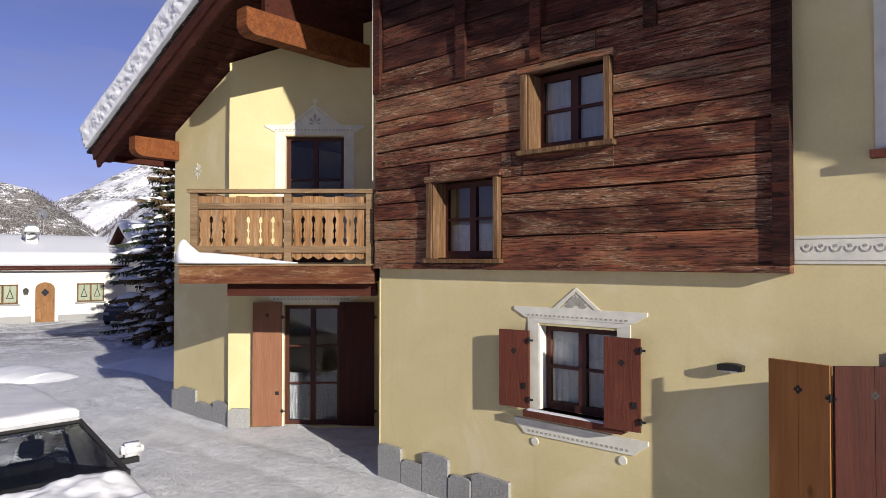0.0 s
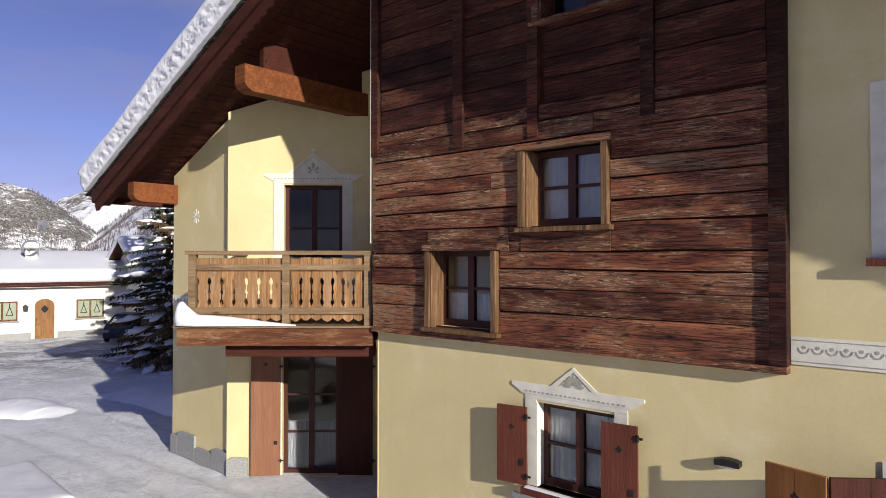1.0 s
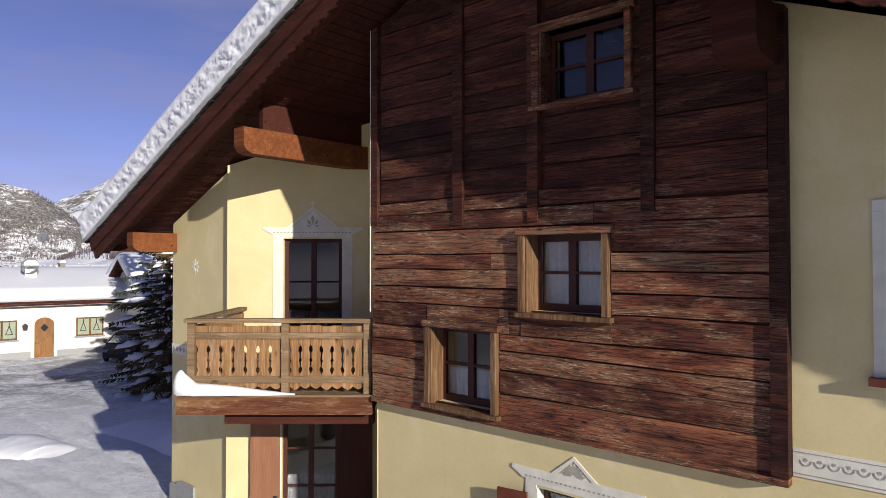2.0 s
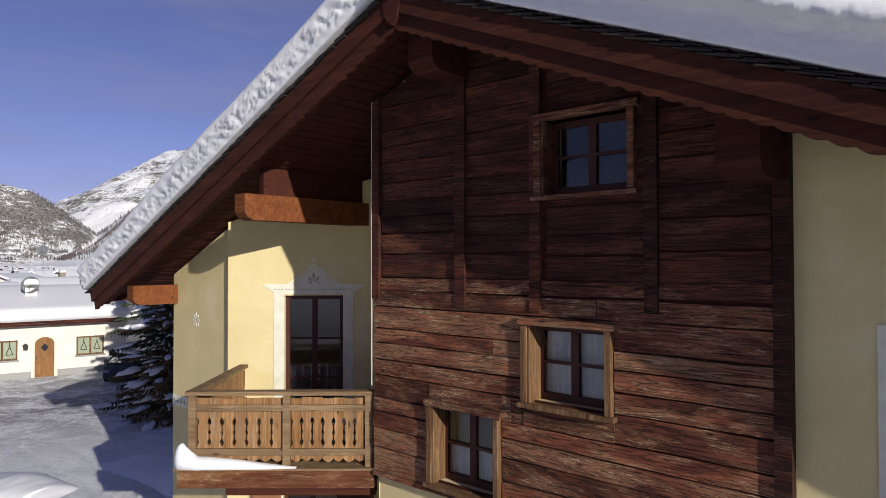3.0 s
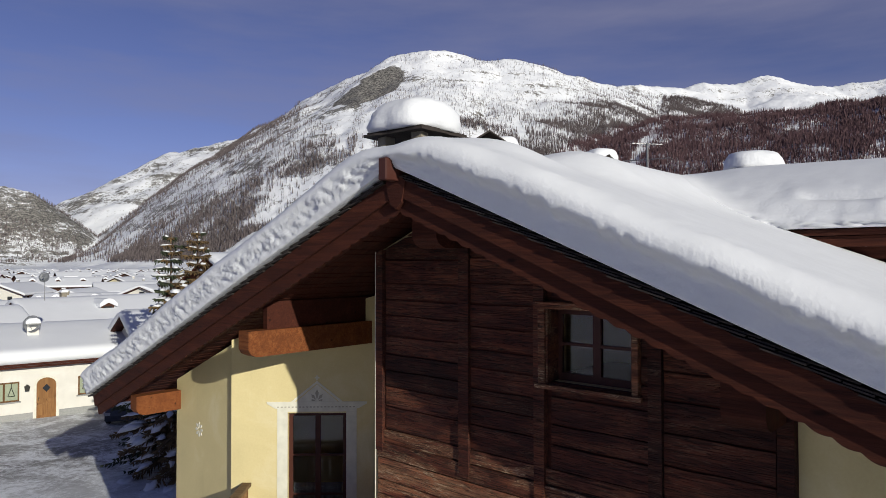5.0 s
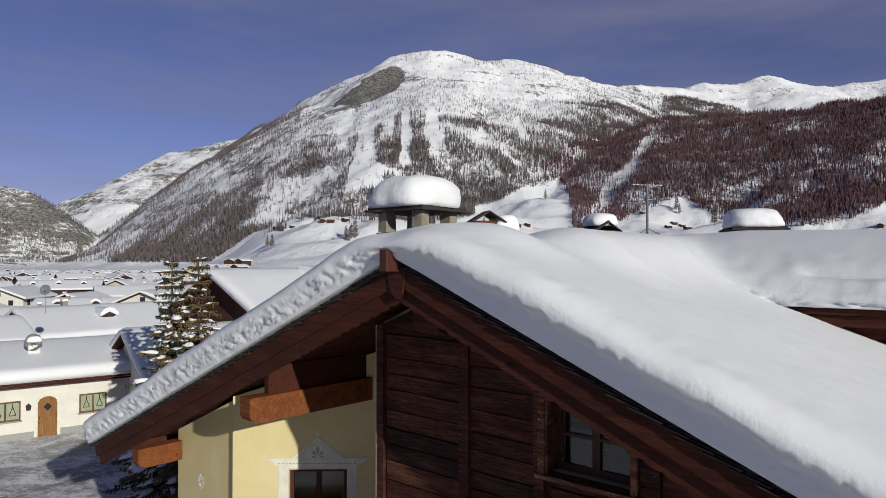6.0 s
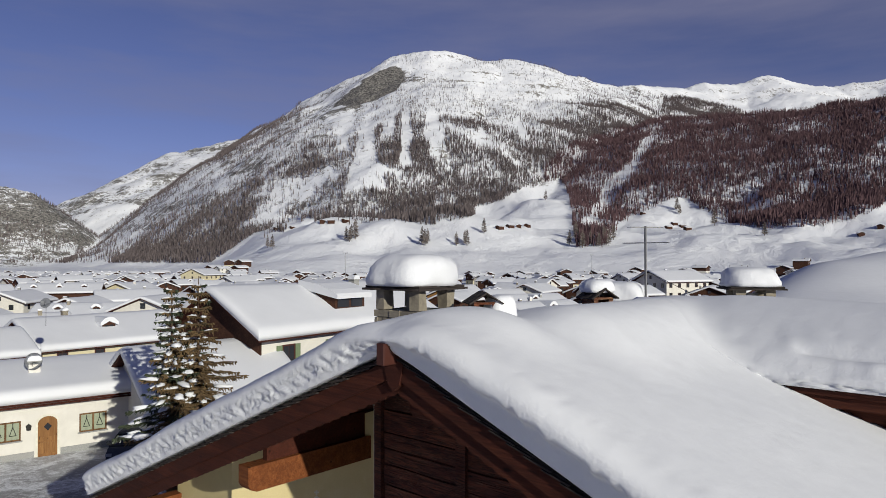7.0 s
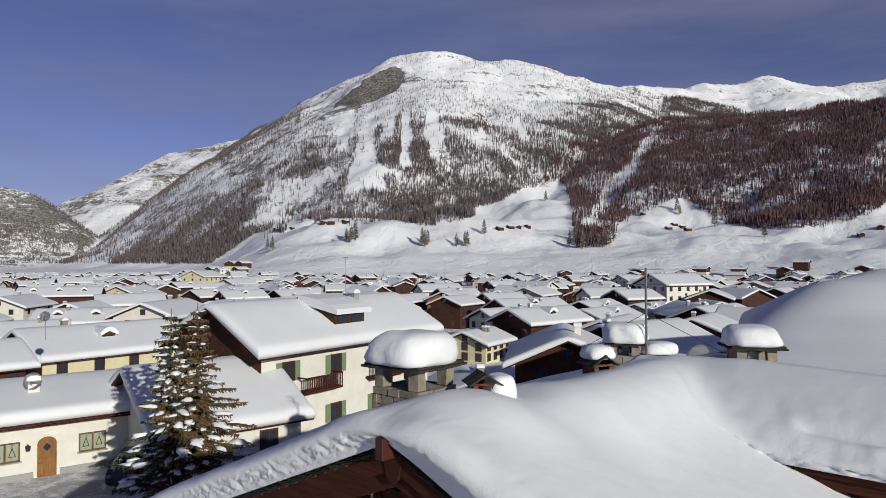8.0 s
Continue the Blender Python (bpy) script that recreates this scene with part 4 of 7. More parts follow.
# ---- painted surrounds ----
def surround(w, m, proud, pil=0.16, apex=0.25, sill=True):
    """White painted pilasters, cornice and pediment round an opening."""
    u0, u1, z0, z1 = w
    bm = bmesh.new()
    box(bm, u0 - pil, u1 + pil, proud - 0.010, proud, z1 + 0.03, z1 + 0.09, m)
    sur = part("painted_surround", bm, "paint_white", chalet, "white painted window surround with pediment")
    for p, q in ((u0 - pil, u0 - 0.002), (u1 + 0.002, u1 + pil)):
        bm = bmesh.new()
        box(bm, p, q, proud - 0.012, proud, z0, z1 + 0.028, m)
        part("pilaster", bm, "paint_white", sur)
    a, b, z = u0 - pil - 0.20, u1 + pil + 0.20, z1 + 0.09
    bm = bmesh.new()
    prism(bm, [(a + 0.16, z), (b - 0.16, z), (b - 0.08, z + 0.05), (b, z + 0.09), (b, z + 0.13), (a, z + 0.13), (a, z + 0.09), (a + 0.08, z + 0.05)], proud - 0.016, proud, "y", m)
    part("cornice", bm, "paint_white", sur)
    bm = bmesh.new()
    n = 22
    for i in range(n):
        x = a + 0.2 + (b - a - 0.4) * i / n
        box(bm, x, x + (b - a - 0.4) / n * 0.55, proud - 0.019, proud - 0.012, z + 0.02, z + 0.04, m)
    part("dentil", bm, "paint_grey", sur)
    c, hw = (u0 + u1) / 2, apex * 1.25
    zt = z + 0.13
    bm = bmesh.new()
    prism(bm, [(c - hw, zt), (c - hw + 0.07, zt), (c, zt + apex - 0.05), (c + hw - 0.07, zt), (c + hw, zt), (c, zt + apex)], proud - 0.014, proud, "y", m)
    part("pediment", bm, "paint_white", sur)
    bm = bmesh.new()
    prism(bm, [(c - hw + 0.10, zt), (c + hw - 0.10, zt), (c, zt + apex - 0.07)], proud - 0.006, proud, "y", m)
    part("tympanum", bm, "paint_white", sur)
    bm = bmesh.new()
    if not sill:
        box(bm, c - 0.015, c + 0.015, proud - 0.012, proud, zt + apex + 0.01, zt + apex + 0.10, m)
        box(bm, c - 0.045, c + 0.045, proud - 0.011, proud, zt + apex + 0.045, zt + apex + 0.075, m)
        part("finial", bm, "paint_white", sur)
    bm = bmesh.new()
    # a shell over the windows, a lily with three leaves over the doors
    petals = [(math.pi * (k + 0.5) / 9, apex * 0.62, 0.022) for k in range(9)] if sill else [(math.pi / 2, apex * 0.55, 0.035), (math.pi * 0.28, apex * 0.42, 0.030), (math.pi * 0.72, apex * 0.42, 0.030), (math.pi * 0.06, apex * 0.30, 0.02), (math.pi * 0.94, apex * 0.30, 0.02)]
    for an, r1, w in petals:
        r0 = 0.03
        ca, sa = math.cos(an), math.sin(an)
        p = [(c + ca * r0, zt + 0.012 + sa * r0), (c + ca * r1 * 0.7 - sa * w, zt + 0.012 + sa * r1 * 0.7 + ca * w), (c + ca * r1, zt + 0.012 + sa * r1), (c + ca * r1 * 0.7 + sa * w, zt + 0.012 + sa * r1 * 0.7 - ca * w)]
        prism(bm, p, proud - 0.012, proud, "y", m)
    tagged(part("fan_ornament", bm, "paint_grey", sur), kind="stuff")
    if sill:
        bm = bmesh.new()
        zs = z0 - 0.14
        prism(bm, [(a, zs), (b, zs), (b, zs - 0.05), (b - 0.1, zs - 0.12), (b - 0.16, zs - 0.18), (a + 0.16, zs - 0.18), (a + 0.1, zs - 0.12), (a, zs - 0.05)], proud - 0.016, proud, "y", m)
        part("painted_sill", bm, "paint_white", sur)
        bm = bmesh.new()
        for i in range(n):
            x = a + 0.2 + (b - a - 0.4) * i / n
            box(bm, x, x + (b - a - 0.4) / n * 0.55, proud - 0.019, proud - 0.012, zs - 0.15, zs - 0.125, m)
        part("dentil", bm, "paint_grey", sur)
        bm = bmesh.new()
        for x in (a + 0.30, b - 0.30):
            prism(bm, [(x + 0.05 * math.cos(k * 0.5236), zs - 0.26 + 0.05 * math.sin(k * 0.5236)) for k in range(12)], proud - 0.014, proud, "y", m)
        part("roundel", bm, "paint_white", sur)
    return sur


surround(WIN_GROUND, None, 0.05)
surround(DOOR_UP, DOOR_M, 0.0, 0.2, 0.40, False)
surround(DOOR_LOW, DOOR_M, 0.0, 0.2, 0.2, False)
bm = bmesh.new()
box(bm, WIN_GROUND[0] + 0.001, WIN_GROUND[0] + 0.013, 0.04, 0.188, WIN_GROUND[2] + 0.002, WIN_GROUND[3] - 0.002)
part("reveal", bm, "paint_white", chalet)
bm = bmesh.new()
box(bm, 2.72, 4.02, -0.10, 0.18, 1.20, 1.28)
part("window_sill", bm, "shutter", chalet, "dark red-brown wooden sill")
bm = bmesh.new()
box(bm, 6.33, 7.7, -0.06, 0.15, 3.99, 4.06)
part("window_sill", bm, "shutter", chalet)
bm = bmesh.new()
box(bm, 6.36, 6.498, 0.025, 0.05, 4.06, 5.50)
box(bm, 6.36, 7.7, 0.024, 0.05, 5.502, 5.60)
part("painted_surround", bm, "paint_white", chalet)
bm = bmesh.new()
box(bm, 6.42, 6.60, 0.035, 0.05, 0.2, 2.3)
part("painted_surround", bm, "paint_white", chalet)
# frieze with a running scallop
bm = bmesh.new()
box(bm, WOOD_R + 0.01, 10.4, 0.036, 0.05, 3.07, 3.33)
frieze = part("frieze", bm, "paint_white", chalet, "white painted frieze band with scallops")
bm = bmesh.new()
x = WOOD_R + 0.12
while x < 8.0:
    arc = [(x + 0.050 * math.cos(math.pi + k * 0.5236), 3.23 + 0.055 * math.sin(math.pi + k * 0.5236)) for k in range(7)]
    arc += [(x + 0.040 * math.cos(-k * 0.5236), 3.23 + 0.042 * math.sin(-k * 0.5236)) for k in range(7)]
    prism(bm, arc, 0.032, 0.037)
    prism(bm, [(x + 0.016 * math.cos(k * 0.7854), 3.235 + 0.016 * math.sin(k * 0.7854)) for k in range(8)], 0.032, 0.037)
    x += 0.115
box(bm, WOOD_R + 0.01, 10.4, 0.033, 0.037, 3.095, 3.105)
box(bm, WOOD_R + 0.01, 10.4, 0.033, 0.037, 3.295, 3.303)
part("scallop", bm, "paint_grey", frieze)


# frieze and rosette on the corner wall
bm = bmesh.new()
box(bm, -6.48, -4.75, -0.012, 0.0, 3.08, 3.30)
frieze = part("frieze", bm, "paint_white", chalet, "faded painted frieze band")
bm = bmesh.new()
for k in range(11):
    x = -6.40 + 0.15 * k
    prism(bm, [(x, 3.13), (x + 0.06, 3.19), (x, 3.25), (x - 0.06, 3.19)], -0.016, -0.012)
part("scallop", bm, "paint_grey", frieze)
bm = bmesh.new()
for k in range(8):
    ca, sa = math.cos(k * 0.7854), math.sin(k * 0.7854)
    prism(bm, [(-5.5 + ca * 0.03, 4.95 + sa * 0.03), (-5.5 + ca * 0.11 - sa * 0.03, 4.95 + sa * 0.11 + ca * 0.03), (-5.5 + ca * 0.16, 4.95 + sa * 0.16), (-5.5 + ca * 0.11 + sa * 0.03, 4.95 + sa * 0.11 - ca * 0.03)], -0.008, 0.0)
part("rosette", bm, "paint_white", chalet, "small painted eight-petalled rosette")


# ---- shutters ----
def leaf(name, mat, p, q, z0, z1, parent, label, boards=1, cut=None):
    """A shutter leaf between plan points p and q."""
    d = Vector((q[0] - p[0], q[1] - p[1]))
    L = d.length
    m = Matrix.Translation((p[0], p[1], 0)) @ Matrix.Rotation(math.atan2(d.y, d.x), 4, "Z")
    bm = bmesh.new()
    for i in range(boards):
        box(bm, L * i / boards + 0.002, L * (i + 1) / boards - 0.002, -0.018, 0.018, z0, z1, m)
    ob = part(name, bm, mat, parent, label)
    bm = bmesh.new()
    for z in (z0 + 0.14 * (z1 - z0), z1 - 0.14 * (z1 - z0)):
        box(bm, 0.03, L - 0.03, 0.018, 0.045, z - 0.04, z + 0.04, m)
    part("batten", bm, mat, ob)
    bm = bmesh.new()
    zc, xc = z1 - 0.27 * (z1 - z0) if z1 - z0 < 1.3 else z1 - 0.24, L * 0.5
    for dx, dz in ((0.022, 0), (-0.022, 0), (0, 0.022), (0, -0.022)):
        prism(bm, [(xc + dx + 0.017 * math.cos(k * 1.0472), zc + dz + 0.017 * math.sin(k * 1.0472)) for k in range(6)], -0.021, -0.016, "y", m)
    part("quatrefoil", bm, "iron", ob)
    bm = bmesh.new()
    box(bm, L * 0.78, L * 0.9, -0.03, -0.018, z0 + 0.25 * (z1 - z0), z0 + 0.25 * (z1 - z0) + 0.07, m)
    part("latch", bm, "iron", ob)
    bm = bmesh.new()
    for z in (z0 + 0.12 * (z1 - z0), z0 + 0.88 * (z1 - z0)):
        box(bm, L - 0.03, L + 0.06, -0.035, -0.018, z - 0.012, z + 0.012, m)
        tube(bm, m @ Vector((L + 0.01, -0.03, z - 0.035)), m @ Vector((L + 0.01, -0.03, z + 0.035)), 0.014)
    part("hinge", bm, "iron", ob)
    return ob


leaf("shutter", "shutter", (2.36, -0.085), (2.77, -0.03), 1.29, 2.24, chalet, "dark red-brown open window shutter")
leaf("shutter", "shutter", (3.83, -0.13), (4.24, -0.09), 1.26, 2.26, chalet, "dark red-brown open window shutter")
# one folding shutter; sun and shade are put into two wood colours
leaf("shutter", "shutter_orange_lit", (5.57, -0.28), (6.09, -0.42), -0.05, 2.21, chalet, "sunlit orange-brown folding shutter leaf", 2)
leaf("shutter", "shutter_shaded", (6.11, -0.42), (6.62, -0.02), -0.05, 2.21, chalet, "shaded dark red-brown folding shutter leaf", 2)
ls = [DOOR_M @ Vector(p) for p in ((0.49, -0.10, 0), (1.04, -0.06, 0), (2.13, -0.05, 0), (2.80, -0.10, 0))]
# door pair: left wood lightened for sun, right wood darkened for shadow
leaf("shutter", "shutter_lit", ls[0][:2], ls[1][:2], -0.05, 2.30, chalet, "brown open door shutter", 1)
leaf("shutter", "shutter_shaded", ls[2][:2], ls[3][:2], -0.05, 2.30, chalet, "brown open door shutter", 1)


# ---- balcony ----
def build_balcony():
    bal = thing("balcony", "weathered wooden balcony with pierced boards and a snowy deck", "balcony")
    X0, X1, Y0, Y1 = -3.80, -1.04, 10.06, 12.60
    Z = 3.05
    bm = bmesh.new()
    box(bm, X0 - 0.20, X1 + 0.0, Y0 - 0.12, Y0 + 0.10, Z - 0.30, Z - 0.03)
    part("deck_beam", bm, "deck_beam", bal, "reddish stained deck beam")
    bm = bmesh.new()
    box(bm, X0 + 0.45, X1, Y0 + 0.15, Y0 + 0.4, Z - 0.5, Z - 0.30)
    box(bm, X0 - 0.1, X0 + 0.1, Y0 + 0.1, Y1, Z - 0.28, Z - 0.03)
    box(bm, X1 - 0.2, X1, Y0 + 0.1, Y1, Z - 0.28, Z - 0.03)
    part("joist", bm, "dark_wood", bal)
    n = 14
    b = bmesh.new()
    box(b, X0 - 0.25, X1 + 0.02, 0, (Y1 - Y0 + 0.15) / n - 0.01, Z - 0.03, Z)
    me = mesh_of("deck_board", b, "rail")
    for i in range(n):
        piece("deck_board", me, bal, Matrix.Translation((0, Y0 - 0.15 + (Y1 - Y0 + 0.15) * i / n, 0)))
    for x in (X0, (X0 + X1) / 2 + 0.05, X1 - 0.08):
        bm = bmesh.new()
        box(bm, x - 0.055, x + 0.055, Y0 - 0.06, Y0 + 0.05, Z, Z + 1.08)
        part("post", bm, "rail", bal)
    bm = bmesh.new()
    box(bm, X0 - 0.10, X1, Y0 - 0.09, Y0 + 0.08, Z + 1.08, Z + 1.14)
    part("handrail", bm, "rail", bal)
    for z0, z1 in ((Z + 0.17, Z + 0.27), (Z + 0.84, Z + 0.93)):
        bm = bmesh.new()
        box(bm, X0, X1, Y0 - 0.055, Y0 - 0.015, z0, z1)
        part("rail", bm, "rail", bal)
    # pierced boards
    def board(w, rng):
        """One board with two cut-outs joined by a slit, half on each side of the seam."""
        h = 0.95
        left, right = [], []
        prof = [(0, 0.0), (0.03, 0.02), (0.22, 0.012), (0.24, 0.012), (0.26, 0.027), (0.30, 0.027), (0.32, 0.010), (0.40, 0.010), (0.42, 0.024), (0.46, 0.010), (0.54, 0.010), (0.56, 0.027), (0.60, 0.027), (0.63, 0.018), (0.65, 0.0), (h, 0.0)]
        pts = [(p[1] + 0.002, p[0]) for p in prof if p[0] >= 0.22] 
        low = [(0.002, 0.03), (0.002, 0.22)]
        a = low + pts
        b = [(w - x, z) for x, z in a][::-1]
        bm = bmesh.new()
        prism(bm, a + b + [(w * 0.75, 0.0), (w * 0.5, -0.02), (w * 0.25, 0.0)], -0.012, 0.012)
        return mesh_of("board", bm, "balcony")
    rng = random.Random(3)
    for x0, x1 in ((X0 + 0.06, (X0 + X1) / 2 - 0.0), ((X0 + X1) / 2 + 0.11, X1 - 0.14)):
        n = 7
        w = (x1 - x0) / n
        me = board(w, rng)
        for i in range(n):
            piece("board", me, bal, Matrix.Translation((x0 + w * i, Y0 + 0.005 + rng.uniform(-0.004, 0.004), Z + 0.08 + rng.uniform(-0.012, 0.012))))
    # side rail back to the wall
    bm = bmesh.new()
    box(bm, X0 - 0.08, X0 + 0.08, Y0 + 0.06, Y1, Z + 1.08, Z + 1.14)
    part("handrail", bm, "rail", bal)
    for z0, z1 in ((Z + 0.17, Z + 0.27), (Z + 0.84, Z + 0.93)):
        bm = bmesh.new()
        box(bm, X0 - 0.05, X0 - 0.01, Y0 + 0.05, Y1, z0, z1)
        part("rail", bm, "rail", bal)
    bm = bmesh.new()
    me = board(0.18, rng)
    for i in range(13):
        piece("board", me, bal, Matrix.Translation((X0 + 0.01, Y0 + 0.1 + 0.188 * i, Z + 0.08)) @ Matrix.Rotation(radians(90), 4, "Z"))
    return bal


build_balcony()


# ---- snow blanket on the chalet's roofs ----
def snow_sheet(name, xs, ys, top, under, inside, label, m=None, mat="roof_snow", rough=0.0, lip=None):
    """A closed blanket over a grid: top and underside heights, with steep rounded rims; lip: how far the front rim overhangs, along x."""
    X, Y = np.meshgrid(xs, ys)
    T, U = top(X, Y), under(X, Y)
    ny, nx = X.shape
    vt = np.stack((X, Y, T), -1).reshape(-1, 3)
    back = np.maximum(Y, ys[0] + lip(X) + 0.02 * (Y - ys[0])) if lip else Y
    vu = np.stack((X, back, U), -1).reshape(-1, 3)
    i, j = np.meshgrid(np.arange(ny - 1), np.arange(nx - 1), indexing="ij")
    a = (i * nx + j).ravel()
    quads = np.stack((a, a + 1, a + nx + 1, a + nx), -1)
    cx = vt[quads].mean(1)
    keep = inside(cx[:, 0], cx[:, 1])
    quads = quads[keep]
    n = len(vt)
    lower = quads[:, ::-1] + n
    edges = {}
    for q in quads:
        for k in range(4):
            e = (q[k], q[(k + 1) % 4])
            if (e[1], e[0]) in edges:
                del edges[(e[1], e[0])]
            else:
                edges[e] = 1
    # the rim is built in several courses, roughened sideways
    ids = np.unique(np.array([e for e in edges]).ravel())
    row = {int(i): k for k, i in enumerate(ids)}
    courses, extra = (11 if lip else 5), []
    for c in range(1, courses):
        f = c / courses
        p = vt[ids] * (1 - f) + vu[ids] * f
        if lip:
            # ribs hang from the lip, the face below them is cut back
            rib = fractal(p[:, 0], 0 * p[:, 0], 0.10, 2, 0.5, 83)
            side = smooth_step(0.135, 0.16, lip(p[:, 0]))
            g = side * smooth_step(0.10, 0.42, f + 0.10 * rib) + (1 - side) * f
            p[:, 1] = vt[ids][:, 1] * (1 - g) + vu[ids][:, 1] * g
        j = rough * math.sin(math.pi * f) if rough else 0.0
        if lip:
            j = j * (1.25 - 0.85 * side)
        p = p + np.stack((j * fractal(p[:, 0] * 1.0 + p[:, 2], p[:, 1] + 3 * p[:, 2], 0.15, 3, 0.55, 81), j * fractal(p[:, 0] + 2 * p[:, 2], p[:, 1] + 4 * p[:, 2] + 9, 0.12, 3, 0.55, 82), 0 * p[:, 0]), -1)
        extra.append(p)

    def at(i, c):
        i = int(i)
        return i if c == 0 else (i + n if c == courses else 2 * n + (c - 1) * len(ids) + row[i])
    rim = np.array([(at(e[1], c), at(e[0], c), at(e[0], c + 1), at(e[1], c + 1)) for e in edges for c in range(courses)])
    faces = np.concatenate((quads, lower, rim))
    allv = np.concatenate([vt, vu] + extra)
    used = np.unique(faces)
    remap = np.zeros(len(allv), dtype=np.int64)
    remap[used] = np.arange(len(used))
    ob = new(name, array_mesh(name, allv[used], remap[faces], mat))
    if m is not None:
        ob.matrix_basis = m
    return tagged(ob, label, "snow", kind="stuff")


def house_roof(u):
    return RIDGE_Z - PITCH * np.abs(u - RIDGE_U)


SNOW_TOP = []


def chalet_snow():
    rim = 0.42
    us = np.concatenate((EAVE_L - 0.10 + np.linspace(0, rim, 9)[:-1], np.linspace(EAVE_L - 0.10 + rim, EAVE_R + 0.1, 520)))
    front_v = VERGE - 0.22
    vs = np.concatenate((front_v + np.array([0.0, 0.012, 0.03, 0.06, 0.10, 0.16, 0.24, 0.33, 0.43]), np.linspace(front_v + 0.54, BACK, 120)))

    def top(u, v):
        ridge = RIDGE_Z - PITCH * np.sqrt((u - RIDGE_U) ** 2 + 0.45 ** 2) + PITCH * 0.30
        thick = 0.51 + 0.07 * fractal(u, v, 3.4, 2, 0.4, 21) + 0.006 * fractal(u, v, 0.35, 3, 0.6, 22)
        # drifted deeper on the lee side of the ridge, scoured round the vents
        thick = thick + 0.30 * smooth_step(0.6, 1.6, v) * np.exp(-((u - 2.85) / 0.85) ** 2) - 0.27 * smooth_step(0.9, 2.2, v) * smooth_step(2.5, 1.2, u) - 0.22 * smooth_step(4.2, 6.2, v) * np.exp(-((u - 1.7) / 1.1) ** 2)
        thick = thick + 0.12 * np.exp(-((v - 0.05) / 0.5) ** 2 - ((u - 2.4) / 0.6) ** 2) - 0.20 * np.exp(-((v - 0.95) / 0.42) ** 2 - ((u - 1.6) / 0.6) ** 2)
        thick = thick - 0.17 * np.exp(-((u - 1.5) / 0.45) ** 2) * np.exp(-(np.maximum(v - front_v, 0) / 0.55) ** 2)
        flute = fractal(u * 1.0, v * 0.25 + 5, 0.13, 3, 0.65, 24)
        front = np.exp(-np.maximum(v - VERGE, 0) / 0.45)
        thick = thick + front ** 2 * (0.022 * flute + 0.05 * fractal(u, v, 0.9, 2, 0.5, 25))
        e = np.minimum(np.minimum(v - front_v, u - (EAVE_L - 0.10)), (EAVE_R + 0.1) - u)
        q = np.clip(e / (0.34 + 0.10 * flute), 0, 1)
        roll = np.sqrt(np.clip(1 - (1 - q) ** 2, 0, 1))
        edge = 0.60 + 0.40 * roll
        return ridge + thick * edge

    def under(u, v):
        return house_roof(u) + 0.02

    def lip(u):
        return 0.125 + 0.045 * smooth_step(RIDGE_U - 0.1, RIDGE_U + 0.5, u)

    SNOW_TOP.append(top)
    return snow_sheet("roof_snow", us, vs, top, under, lambda u, v: np.full_like(u, True, dtype=bool), "deep rounded snow blanket lying on the chalet roof", HOUSE_M, rough=0.05, lip=lip)


chalet_snow()


